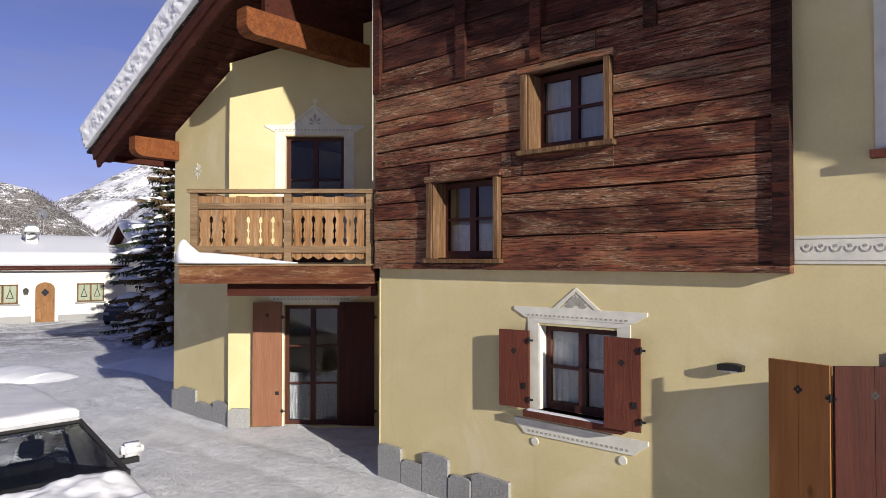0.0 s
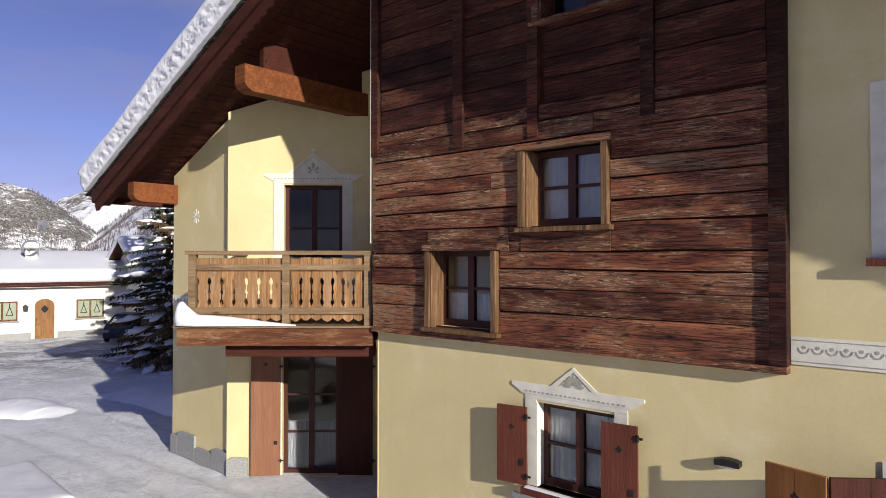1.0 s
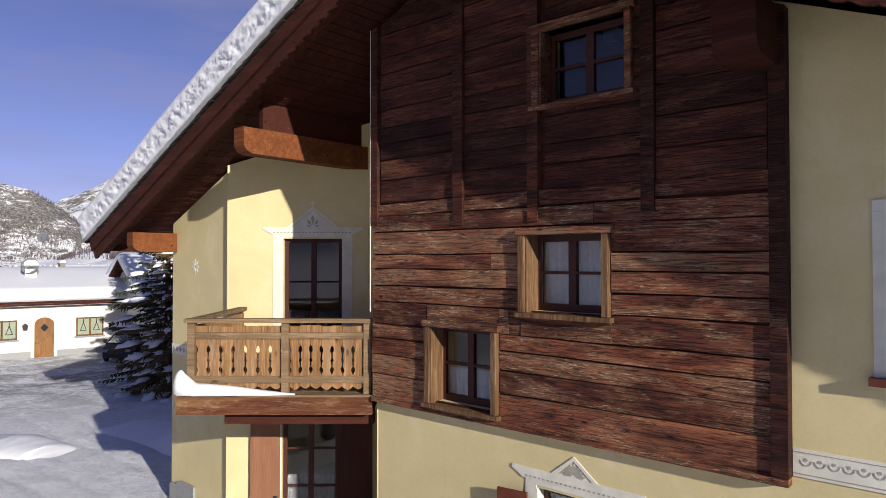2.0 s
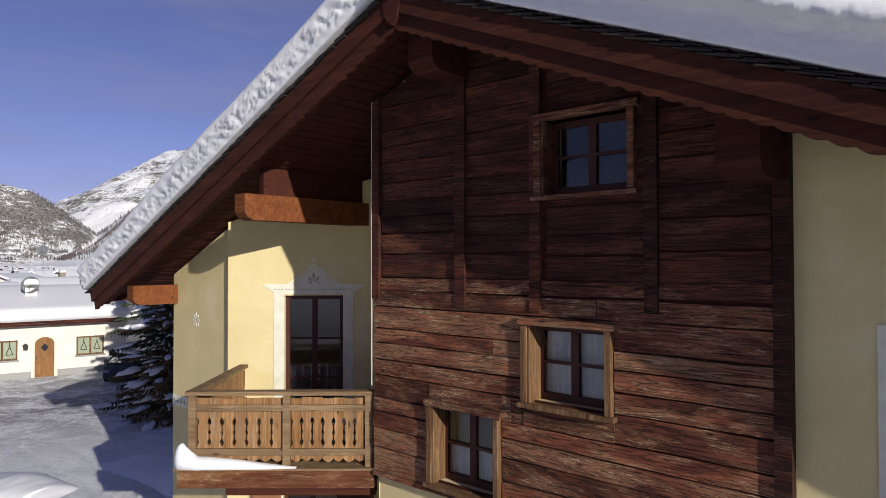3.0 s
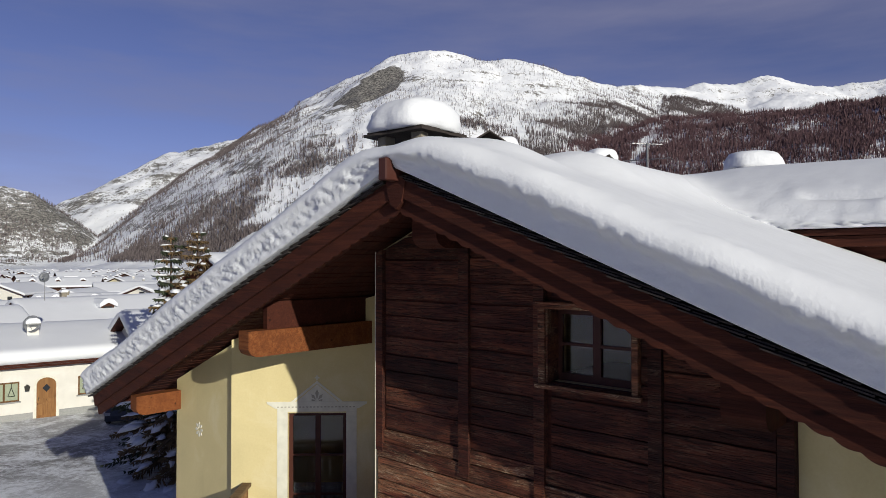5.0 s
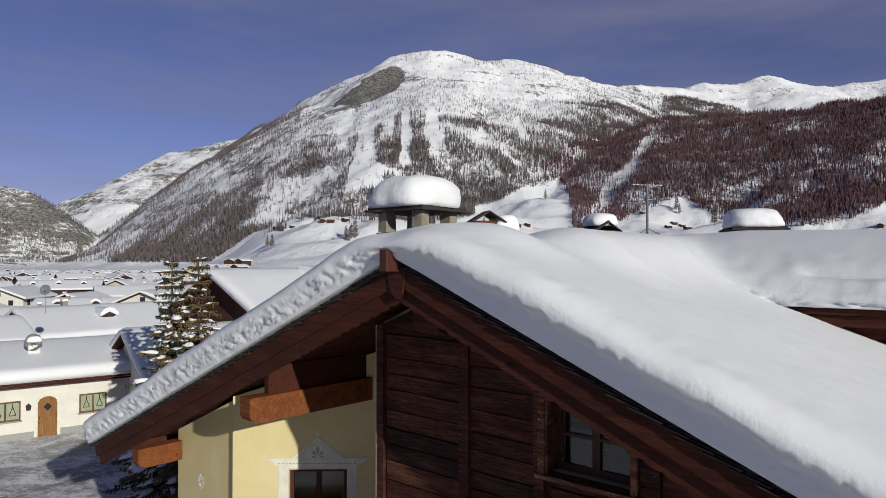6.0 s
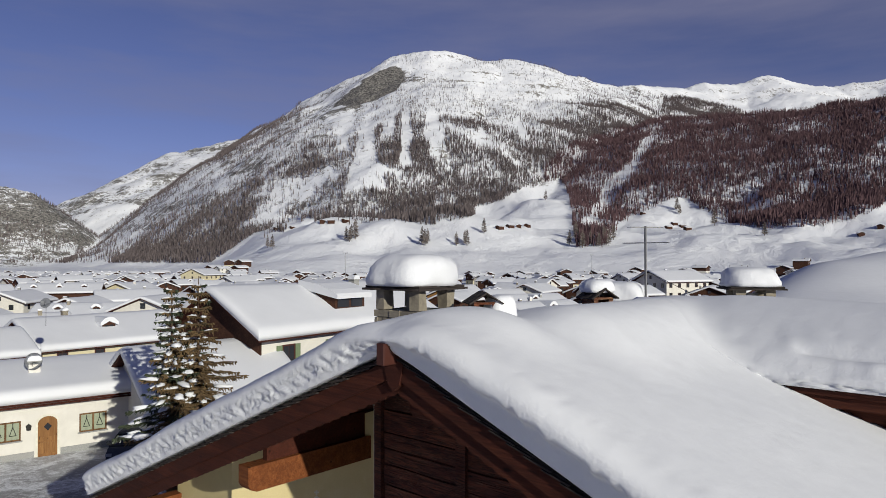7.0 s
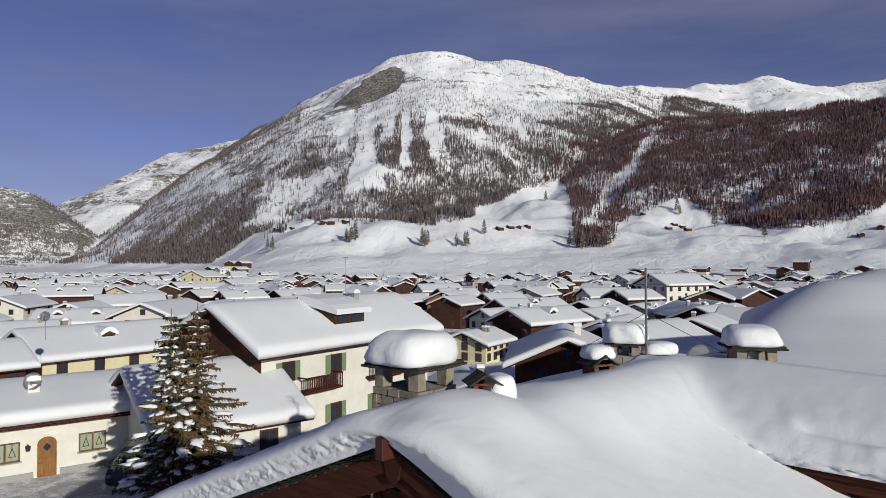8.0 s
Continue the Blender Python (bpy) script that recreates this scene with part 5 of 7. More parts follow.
def wing_snow():
    """The cross wing behind, in the chalet's own axes, with a thick eave of snow towards the court."""
    EAVE, CREST, LEFT, RIGHT = 3.52, 5.25, 4.55, 15.0
    us = np.linspace(1.7, RIGHT, 190)
    vs = np.concatenate((EAVE + np.array([0.0, 0.02, 0.05, 0.1, 0.17, 0.26]), np.linspace(EAVE + 0.34, 7.6, 90)))

    def wing(u, v):
        s = v - EAVE
        z = 8.98 + 0.24 * np.sqrt(np.clip(s / 0.26, 0, 1)) + 0.03 * smooth_step(0.25, 0.6, s)
        z = z + 0.58 * (np.clip(s - 0.1, 0, 99) - 0.40 * np.logaddexp(0, (v - CREST) / 0.40)) - 0.30 * np.maximum(v - CREST, 0) - 0.14 * smooth_step(3.8, 2.0, u)
        z = z + 0.03 * fractal(u, v, 2.0, 2, 0.5, 31) + 0.05 * fractal(u, v, 0.28, 4, 0.65, 33) * np.exp(-s / 0.5)
        # an old slip line in the bank
        z = z - 0.10 * np.exp(-((s - 0.34) / 0.07) ** 2) * smooth_step(4.7, 5.2, u)
        return z - 0.02 * (u - 4.0)

    def top(u, v):
        main = SNOW_TOP[0](u, v)
        return 0.10 * np.logaddexp(wing(u, v) / 0.10, main / 0.10) + 0.006 - 0.05 * smooth_step(-0.26, -0.46, wing(u, v) - main)

    def under(u, v):
        return np.minimum(8.86 + 0.30 * np.maximum(v - EAVE, 0), SNOW_TOP[0](u, v) - 0.06 + 3.0 * smooth_step(LEFT - 0.1, LEFT + 0.3, u)) - 0.25 * np.maximum(v - 5.0, 0)

    def inside(u, v):
        return wing(u, v) > SNOW_TOP[0](u, v) - 0.5

    snow_sheet("roof_snow", us, vs, lambda u, v: np.maximum(top(u, v), under(u, v) + 0.04), under, inside, "thick snow overhanging the eave of the rear wing", HOUSE_M, rough=0.14)
    wing_thing = thing("house_wing", "rear wing of the chalet with a dark timber eave", "house", HOUSE_M)
    bm = bmesh.new()
    box(bm, LEFT + 0.2, RIGHT, EAVE + 0.75, 8.4, 4.0, 8.35)
    part("wall", bm, "dark_wood", wing_thing)
    bm = bmesh.new()
    prism(bm, [(EAVE + 0.06, 8.76), (EAVE + 0.06, 8.84), (CREST, 9.55), (9.4, 8.2), (9.4, 8.1), (CREST, 9.45)], LEFT - 0.1, RIGHT, "x")
    part("roof", bm, "dark_wood", wing_thing)
    for k in range(4):
        bm = bmesh.new()
        box(bm, LEFT, RIGHT, EAVE + 0.10 + 0.15 * k, EAVE + 0.23 + 0.15 * k, 8.60 - 0.16 * k, 8.75 - 0.15 * k)
        part("eave_board", bm, "dark_wood", wing_thing)


wing_snow()


def rear_roof():
    """The lower roof behind, mostly hidden by the ridge, that carries the far chimney and the mast."""
    rear = thing("rear_annex", "lower rear annex of the chalet under deep snow", "house", HOUSE_M)
    bm = bmesh.new()
    prism(bm, [(-5.5, -0.6), (3.4, -0.6), (3.4, 7.0), (-1.0, 8.3), (-5.5, 7.0)], 7.4, 13.6)
    part("wall", bm, "ochre", rear)
    bm = bmesh.new()
    for e in (-6.2, 4.2):
        prism(bm, [(-1.0, 8.32), (-1.0, 8.44), (e, 8.44 - 0.29 * abs(e + 1)), (e, 8.32 - 0.29 * abs(e + 1))], 7.35, 14.2)
    part("roof", bm, "dark_wood", rear)

    def top(u, v):
        q = np.clip(np.minimum(np.minimum(u + 6.3, 4.3 - u), 14.3 - v) / 0.3, 0, 1)
        return 8.48 - 0.29 * np.sqrt((u + 1) ** 2 + 0.3) + 0.14 + 0.36 * (0.4 + 0.6 * np.sqrt(1 - (1 - q) ** 2))
    snow_sheet("roof_snow", np.linspace(-6.3, 4.3, 60), np.linspace(7.36, 14.3, 50), top, lambda u, v: 8.45 - 0.29 * np.abs(u + 1), lambda u, v: np.full_like(u, True, dtype=bool), "deep snow on the lower rear roof", HOUSE_M)


rear_roof()


def snow_hill():
    """Smooth snow-covered embankment beyond the wing: a level shoulder, then a long rounded rise."""
    xs, ys = np.linspace(9.0, 60.0, 130), np.linspace(17.0, 58.0, 110)

    def top(x, y):
        crest = np.interp(x, (9.0, 14.0, 21.7, 28.7, 60.0), (23.0, 29.4, 38.1, 42.5, 52.0))
        over = 1.2 * np.logaddexp(0, (y - crest) / 1.2)
        rise = 0.2 * 1.5 * np.logaddexp(0, (y - 22.0) / 1.5) - 0.5 * over
        shoulder = 7.7 + 0.18 * fractal(x, y, 6.0, 2, 0.5, 71)
        drop = 5.0 * smooth_step(0.455, 0.42, x / y)
        return shoulder + rise - drop

    snow_sheet("snow_slope", xs, ys, top, lambda x, y: np.full_like(x, -6.0), lambda x, y: np.full_like(x, True, dtype=bool), "large smooth snow embankment behind the chalet")


snow_hill()


# ---- neighbouring houses ----
def gable_house(name, label, m, width, length, wall_h, pitch=0.4, over=1.0, wall="white", upper="", snow=0.45, storeys=2, cols=4, group="village houses", shutters="", roof_mat="dark_wood", front=True, side=True, lean=False, chimneys=1, dormers=0, gable=""):
    """A house with its ridge along local x: length along x, width along y, eaves at wall_h; origin at the middle of its base."""
    h = thing(name, label, "house", m, group)
    L, W, rise = length / 2, width / 2, width / 2 * pitch
    bm = bmesh.new()
    split = wall_h * 0.52 if upper else None
    prism(bm, [(-W, -1.5), (W, -1.5), (W, wall_h), (0, wall_h + rise), (-W, wall_h)], -L, L, "x")
    part("wall", bm, wall, h)
    if upper:
        bm = bmesh.new()
        prism(bm, [(-W - 0.04, split), (W + 0.04, split), (W + 0.04, wall_h), (0, wall_h + rise + 0.02), (-W - 0.04, wall_h)], -L - 0.04, L + 0.04, "x")
        part("wall", bm, upper, h, "timber upper storey")
    if gable:
        bm = bmesh.new()
        prism(bm, [(-W - 0.03, wall_h * 0.62), (W + 0.03, wall_h * 0.62), (W + 0.03, wall_h), (0, wall_h + rise + 0.01), (-W - 0.03, wall_h)], -L - 0.10, -L - 0.003, "x")
        part("gable", bm, gable, h, "dark timber gable")
    bm = bmesh.new()
    O = W + over
    for s in (-1, 1):
        prism(bm, [(0, wall_h + rise + 0.02), (0, wall_h + rise + 0.15), (s * O, wall_h + 0.15 - over * pitch), (s * O, wall_h + 0.02 - over * pitch)], -L - over, L + over, "x")
    roof = part("roof", bm, roof_mat, h)
    # snow blanket with rounded eaves
    ys = np.array([-1, -0.99, -0.97, -0.94, -0.88, -0.7, -0.5, -0.3, -0.12, 0, 0.12, 0.3, 0.5, 0.7, 0.88, 0.94, 0.97, 0.99, 1]) * (O + 0.05)
    xs = np.concatenate((-L - over - 0.05 + np.array([0, 0.05, 0.15, 0.35]), np.linspace(-L - over + 0.7, L + over - 0.7, 10), L + over + 0.05 - np.array([0.35, 0.15, 0.05, 0])))
    X, Y = np.meshgrid(xs, ys)
    base = wall_h + rise + 0.16 - pitch * np.abs(Y)
    soft = wall_h + rise + 0.20 - pitch * np.sqrt(Y ** 2 + 0.3) + 0.12
    q = np.clip(np.minimum(O + 0.05 - np.abs(Y), L + over + 0.05 - np.abs(X)) / 0.35, 0, 1)
    seed = int(abs(m.translation.x * 7 + m.translation.y * 3)) % 97
    T = soft + snow * (0.35 + 0.65 * np.sqrt(1 - (1 - q) ** 2)) * (1 + 0.12 * fractal(X + seed, Y, 3.0, 2, 0.5, 41))
    ny, nx = X.shape
    vt = np.stack((X, Y, T), -1).reshape(-1, 3)
    vu = np.stack((X, Y, base), -1).reshape(-1, 3)
    i, j = np.meshgrid(np.arange(ny - 1), np.arange(nx - 1), indexing="ij")
    a = (i * nx + j).ravel()
    q4 = np.stack((a, a + 1, a + nx + 1, a + nx), -1)
    ring = np.concatenate((np.arange(nx), np.arange(1, ny) * nx + nx - 1, (ny - 1) * nx + np.arange(nx - 2, -1, -1), np.arange(ny - 2, 0, -1) * nx))
    nxt = np.roll(ring, -1)
    N = len(vt)
    faces = np.concatenate((q4, q4[:, ::-1] + N, np.stack((nxt, ring, ring + N, nxt + N), -1)))
    ob = new("roof_snow", array_mesh("roof_snow", np.concatenate((vt, vu)), faces, "far_snow"))
    ob.parent = h
    tagged(ob, "thick roof snow")
    seed2 = random.Random(seed)
    for k in range(chimneys):
        cx, cy = seed2.uniform(-L * 0.7, L * 0.7), seed2.choice((-1, 1)) * seed2.uniform(0.15, 0.5) * W
        zr = wall_h + rise - pitch * abs(cy)
        bm = bmesh.new()
        box(bm, cx - 0.3, cx + 0.3, cy - 0.3, cy + 0.3, zr - 0.4, zr + 1.35)
        box(bm, cx - 0.38, cx + 0.38, cy - 0.38, cy + 0.38, zr + 1.35, zr + 1.45)
        chm = part("chimney", bm, seed2.choice(("white", "stone", "granite")), roof)
        bm = bmesh.new()
        prism(bm, [(-0.36, 0.0), (0.36, 0.0), (0.33, 0.18), (0.18, 0.30), (-0.18, 0.30), (-0.33, 0.18)], cy - 0.36, cy + 0.36, "y", Matrix.Translation((cx, 0, zr + 1.45)))
        part("chimney_snow", bm, "far_snow", chm)
    for k in range(dormers):
        cx = -L + length * (k + 0.6) / max(1, dormers + 0.2)
        cy = -W * 0.52
        zr = wall_h + rise - pitch * abs(cy) + 0.2
        bm = bmesh.new()
        prism(bm, [(-0.75, -0.8), (0.75, -0.8), (0.75, 0.55), (0, 0.95), (-0.75, 0.55)], cy - 0.7, cy + 2.4, "y", Matrix.Translation((cx, 0, zr)))
        dm = part("dormer", bm, "brown_house", roof)
        bm = bmesh.new()
        for e in (-1, 1):
            prism(bm, [(0, 0.95), (0, 1.45), (e * 0.5, 1.35), (e * 1.05, 0.85), (e * 1.05, 0.42)], cy - 0.95, cy + 2.6, "y", Matrix.Translation((cx, 0, zr)))
        part("dormer_snow", bm, "far_snow", dm)
        bm = bmesh.new()
        box(bm, cx - 0.5, cx - 0.05, cy - 0.73, cy - 0.70, zr - 0.15, zr + 0.5)
        box(bm, cx + 0.05, cx + 0.5, cy - 0.73, cy - 0.70, zr - 0.15, zr + 0.5)
        part("pane", bm, "dark_glass", dm)
    # windows
    zs = [wall_h * (k + 0.35) / storeys for k in range(storeys)]

    def opening(y_axis, s, pos, z, ww=0.95, hh=1.15):
        o = 0.07 if upper else 0.02
        bm = bmesh.new()
        g = bmesh.new()
        if y_axis:   # on the long wall, facing local y
            f = s * (W + o)
            box(bm, pos - ww / 2 - 0.1, pos + ww / 2 + 0.1, min(f, f + s * 0.06), max(f, f + s * 0.06), z - 0.1, z + hh + 0.1)
            for k in (0, 1):
                a0 = pos - ww / 2 + ww / 2 * k + 0.03
                box(g, a0, a0 + ww / 2 - 0.06, min(f, f + s * 0.075), max(f, f + s * 0.075), z, z + hh)
        else:
            f = s * (L + o)
            box(bm, min(f, f + s * 0.06), max(f, f + s * 0.06), pos - ww / 2 - 0.1, pos + ww / 2 + 0.1, z - 0.1, z + hh + 0.1)
            for k in (0, 1):
                a0 = pos - ww / 2 + ww / 2 * k + 0.03
                box(g, min(f, f + s * 0.075), max(f, f + s * 0.075), a0, a0 + ww / 2 - 0.06, z, z + hh)
        if lean:
            g.free()
            part("window", bm, "dark_glass", h)
            return
        wn2 = part("window", bm, "sash", h)
        part("pane", g, "dark_glass", wn2)
        if shutters:
            for e in (-1, 1):
                bm = bmesh.new()
                c = pos + e * (ww / 2 + 0.32)
                if y_axis:
                    box(bm, c - 0.22, c + 0.22, min(f, f + s * 0.08), max(f, f + s * 0.08), z - 0.08, z + hh + 0.08)
                else:
                    box(bm, min(f, f + s * 0.08), max(f, f + s * 0.08), c - 0.22, c + 0.22, z - 0.08, z + hh + 0.08)
                part("shutter", bm, shutters, h)
    if side:
        for z in zs:
            for k in range(cols):
                opening(True, -1, -L + length * (k + 0.5) / cols, z)
    if front:
        for z in zs:
            for k in range(max(2, cols - 1)):
                p = -W + width * (k + 0.5) / max(2, cols - 1)
                opening(False, -1, p, z)
        opening(False, -1, 0.0, wall_h + rise * 0.25, 0.8, 0.9)
    return h


# white low house across the yard
WHITE_HOUSE = gable_house("white_house", "long low white house with an arched wooden door", pose(-27.9, 39.25, -0.4, 0, 0, 37), 9.0, 18, 3.2, 0.28, 0.5, "white", "", 0.5, 1, 4, side=False, front=False, chimneys=0)
# tall white neighbour with green shutters
GREEN_HOUSE = gable_house("green_shutter_house", "white house with green shutters and a snowy roof", pose(-10.25, 52.0, -0.85, 0, 0, 55.2), 8.8, 18, 7.0, 0.55, 1.0, "white", "", 0.5, 2, 4, shutters="green", chimneys=1, front=False, gable="brown_house")
TIMBER_HOUSE = gable_house("timber_house", "house with timber gable and yellow walls under snow", pose(-43.0, 80.5, -4.3, 0, 0, 52), 11.8, 16, 5.6, 0.42, 0.9, "cream", "", 0.5, 2, 4, dormers=1, gable="brown_house")


def spot(t, d, up=0.0):
    """A place by the tangent of its bearing from the valley axis and its distance."""
    return t * d, d, float(ground_height(t * d, d)) + up


def house_at(label, t, d, yaw, width, length, wall_h, wall="white", upper="", up=0.0, **more):
    x, y, z = spot(t, d, up)
    return gable_house("village_house", label, pose(x, y, z, 0, 0, yaw), width, length, wall_h, wall=wall, upper=upper, **more)


TAKEN = [(-25.2, 40.6, 11), (-10.2, 52, 13), (-40, 82, 12)]


def mark(t, d, r=10):
    TAKEN.append((t * d, d, r))


NAMED = (
    ("low white annex under a sagging snow roof", -0.372, 42.2, 39, 11.6, 8.3, 2.7, "white", "", dict(pitch=0.46, over=0.6, storeys=1, cols=2, front=False, chimneys=0, up=0.1)),
    ("white house with three snowy dormers", -0.524, 147, 14, 12, 24, 6.0, "white", "brown_house", dict(dormers=3)),
    ("yellow house with a broad snowy gable", -0.645, 195, 84, 12, 14, 5.6, "cream", "", {}),
    ("red-brown timber house with a long snowy roof", -0.584, 235, 20, 13, 25, 7.6, "brown_house", "", dict(dormers=3)),
    ("pale yellow house with a wide snowy gable", -0.478, 255, 80, 17, 16, 6.6, "cream", "", {}),
    ("tall yellow house with wooden balconies", -0.37, 420, 72, 18, 18, 10.0, "cream", "", dict(storeys=3)),
    ("yellow house with a brown timber balcony", -0.735, 64, 50, 9, 8, 6.0, "cream", "brown_house", {}),
    ("snowy roofed house with a small skylight", -0.655, 108, 30, 10, 14, 5.6, "white", "", {}),
    ("tan timber house with an open gable", 0.013, 215, 60, 12, 13, 7.0, "tan_house", "", {}),
    ("stone house with chimneys on a snowy roof", 0.05, 115, 58, 8, 9, 3.4, "cream", "", dict(chimneys=2)),
    ("dark gabled house with a snowy shaded roof", 0.036, 60, 100, 5.6, 7, 1.7, "brown_house", "", {}),
    ("dark timber chalet with a wide gable and balcony", 0.183, 62, 82, 9.0, 11, 4.9, "brown_house", "", dict(pitch=0.44, storeys=2, cols=3)),
    ("long timber house with a snowy roof", 0.125, 185, 30, 12, 20, 6.2, "brown_house", "", dict(dormers=1)),
    ("timber house with white lower wall", 0.145, 125, 38, 10, 15, 6.4, "white", "brown_house", dict(dormers=1)),
    ("tall white hotel with rows of windows", 0.345, 217, 22, 15, 17, 11.8, "white", "", dict(storeys=4, cols=5)),
    ("brown chalet with yellow balconies", 0.405, 208, 64, 12, 14, 7.6, "cream", "brown_house", {}),
    ("brown chalet with yellow balconies", 0.45, 214, 108, 12, 14, 7.6, "cream", "brown_house", {}),
    ("dark brown timber house with a snowy gable", 0.40, 250, 60, 13, 14, 8.6, "brown_house", "", {}),
    ("dark brown timber house with a blue-grey roof", 0.285, 200, 24, 11, 12, 8.2, "brown_house", "", {}),
    ("house with a broad deep snow roof", 0.300, 75, 35, 12, 12, 6.2, "brown_house", "", dict(chimneys=2)),
    ("grey house under a deep snow roof", 0.24, 150, 48, 11, 17, 5.6, "white", "", dict(dormers=1)),
    ("white house with a low snowy roof", 0.10, 150, 35, 10, 16, 5.6, "white", "", dict(dormers=1)),
)
for label, t, d, yaw, wid, leng, wall_h, wall, upper, more in NAMED:
    house_at(label, t, d, yaw, wid, leng, wall_h, wall, upper, **more)
    mark(t, d, leng * 0.62)

PLANS = [
    gable_house("village_house", "cream house with timber upper floor and snowy roof", pose(-130, 330, float(ground_height(-130, 330)), 0, 0, 52), 11, 14, 7.0, wall="cream", upper="brown_house", cols=3, lean=True, dormers=1),
    gable_house("village_house", "white house with a snowy roof", pose(-40, 350, float(ground_height(-40, 350)), 0, 0, 40), 10, 15, 6.4, wall="white", cols=3, lean=True, dormers=2),
    gable_house("village_house", "brown timber house with a snowy roof", pose(60, 340, float(ground_height(60, 340)), 0, 0, 66), 10, 12, 7.2, wall="brown_house", cols=3, lean=True),
    gable_house("village_house", "tall white house with a snowy roof", pose(110, 390, float(ground_height(110, 390)), 0, 0, 30), 12, 16, 8.0, wall="white", cols=3, storeys=3, lean=True),
    gable_house("village_house", "white house with dark timber upper floor", pose(-190, 380, float(ground_height(-190, 380)), 0, 0, 120), 10, 12, 6.2, wall="white", upper="brown_house", cols=2, lean=True),
]
BARN = gable_house("hay_barn", "small dark hay barn on the snowy slope", pose(*seen_at(0.37, 0.046), 0, 0, 20), 6, 9, 3.0, wall="brown_house", cols=2, storeys=1, front=False, side=False, group="barns on the slope", over=0.7, chimneys=0)


def scatter_village():
    rng = random.Random(17)
    for p in PLANS:
        TAKEN.append((p.location.x, p.location.y, 10))
    count = 0
    for k in range(6000):
        t = rng.uniform(-0.78, 0.66)
        d = 100 + 640 * rng.random() ** 0.85
        if t > -0.3 and d > 590:
            continue
        x, y, z = spot(t, d)
        gap = 6.0 + (d / 150)
        if any((x - a) ** 2 + (y - b) ** 2 < (r + gap) ** 2 for a, b, r in TAKEN):
            continue
        TAKEN.append((x, y, 6.5 + d / 150))
        ob = rng.choice((PLANS[0], PLANS[1], PLANS[2], PLANS[2], PLANS[2], PLANS[4], PLANS[4], PLANS[0], PLANS[3] if d < 420 else PLANS[1]))
        yaw = rng.choice((50, 50, 140, 20, 95)) + rng.uniform(-12, 12)
        copy_thing(ob, pose(x, y, z - 0.3, 0, 0, yaw))
        count += 1
        if count >= 300:
            break
    for t, rise in ((-0.257, 0.048), (-0.232, 0.050), (-0.186, 0.058), (-0.173, 0.058), (-0.151, 0.059), (0.084, 0.048), (0.10, 0.050), (0.113, 0.050), (0.126, 0.051), (0.302, 0.070), (0.341, 0.048), (0.362, 0.050), (0.35, 0.054), (0.246, 0.042), (0.483, 0.022), (0.633, 0.036), (0.664, 0.048)):
        x, y, z = seen_at(t, rise)
        if y < 760:
            continue
        copy_thing(BARN, pose(x, y, z - 0.3, 0, 0, rng.uniform(0, 90)))


scatter_village()


# ---- forests: bare larch and spruce on the slopes ----
def bark_material(name, lo, hi):
    m, nt, b = material(name, 0.95, 0, 0.1)
    g = nt.nodes.new("ShaderNodeNewGeometry")
    c = ramp(nt, g.outputs["Random Per Island"], [(0.0, lo), (0.55, hi), (1.0, tuple(0.72 * x for x in lo))])
    nt.links.new(c, b.inputs["Base Color"])
    return m


MAT["larch_grey"] = bark_material("bare_larch_wood", (0.088, 0.073, 0.073), (0.165, 0.138, 0.135))
MAT["larch_pale"] = bark_material("pale_larch_twigs", (0.15, 0.13, 0.115), (0.24, 0.21, 0.19))
MAT["larch_red"] = bark_material("red_brown_larch_wood", (0.082, 0.049, 0.053), (0.138, 0.085, 0.090))


def tree_mesh(name, P, H, R, mat, seed, tiers=3, sides=3):
    """Many small trees in one mesh: each a stack of ragged, thin cones round a stem."""
    rng = np.random.default_rng(seed)
    n = len(P)
    V, F = [], []
    base = 0
    for k in range(tiers):
        z0 = 0.12 + 0.80 * k / tiers
        z1 = min(1.0, z0 + 0.95 / tiers + 0.18)
        r = R * (1 - 0.8 * k / tiers)
        ang = rng.uniform(0, 6.28, n)
        ring = []
        for i in range(sides):
            a = ang + 6.28319 * i / sides
            rr = r * rng.uniform(0.55, 1.25, n)
            zz = P[:, 2] + H * (z0 + rng.uniform(-0.06, 0.06, n))
            ring.append(np.stack((P[:, 0] + rr * np.cos(a), P[:, 1] + rr * np.sin(a), zz), -1))
        tip = np.stack((P[:, 0], P[:, 1], P[:, 2] + H * z1), -1)
        V.append(np.stack(ring + [tip], 1).reshape(-1, 3))
        idx = base + np.arange(n)[:, None] * (sides + 1)
        for i in range(sides):
            F.append(np.concatenate((idx + i, idx + (i + 1) % sides, idx + sides), 1))
        base += n * (sides + 1)
    # stem
    st = []
    for dx, dy in ((1, 0), (-0.5, 0.87), (-0.5, -0.87)):
        st.append(np.stack((P[:, 0] + dx * H * 0.016, P[:, 1] + dy * H * 0.016, P[:, 2] - 1.0), -1))
    st.append(np.stack((P[:, 0], P[:, 1], P[:, 2] + H * 0.9), -1))
    V.append(np.stack(st, 1).reshape(-1, 3))
    idx = base + np.arange(n)[:, None] * 4
    for i in range(3):
        F.append(np.concatenate((idx + i, idx + (i + 1) % 3, idx + 3), 1))
    return array_mesh(name, np.concatenate(V), np.concatenate(F), mat, False)


LOWER = ((-0.75, 474), (-0.36, 466), (-0.26, 404), (-0.16, 392), (-0.04, 402), (0.04, 378), (0.10, 345), (0.175, 318), (0.19, 345), (0.20, 440), (0.24, 440), (0.27, 398), (0.36, 350), (0.40, 372), (0.45, 406), (0.53, 412), (0.62, 398), (0.70, 368))
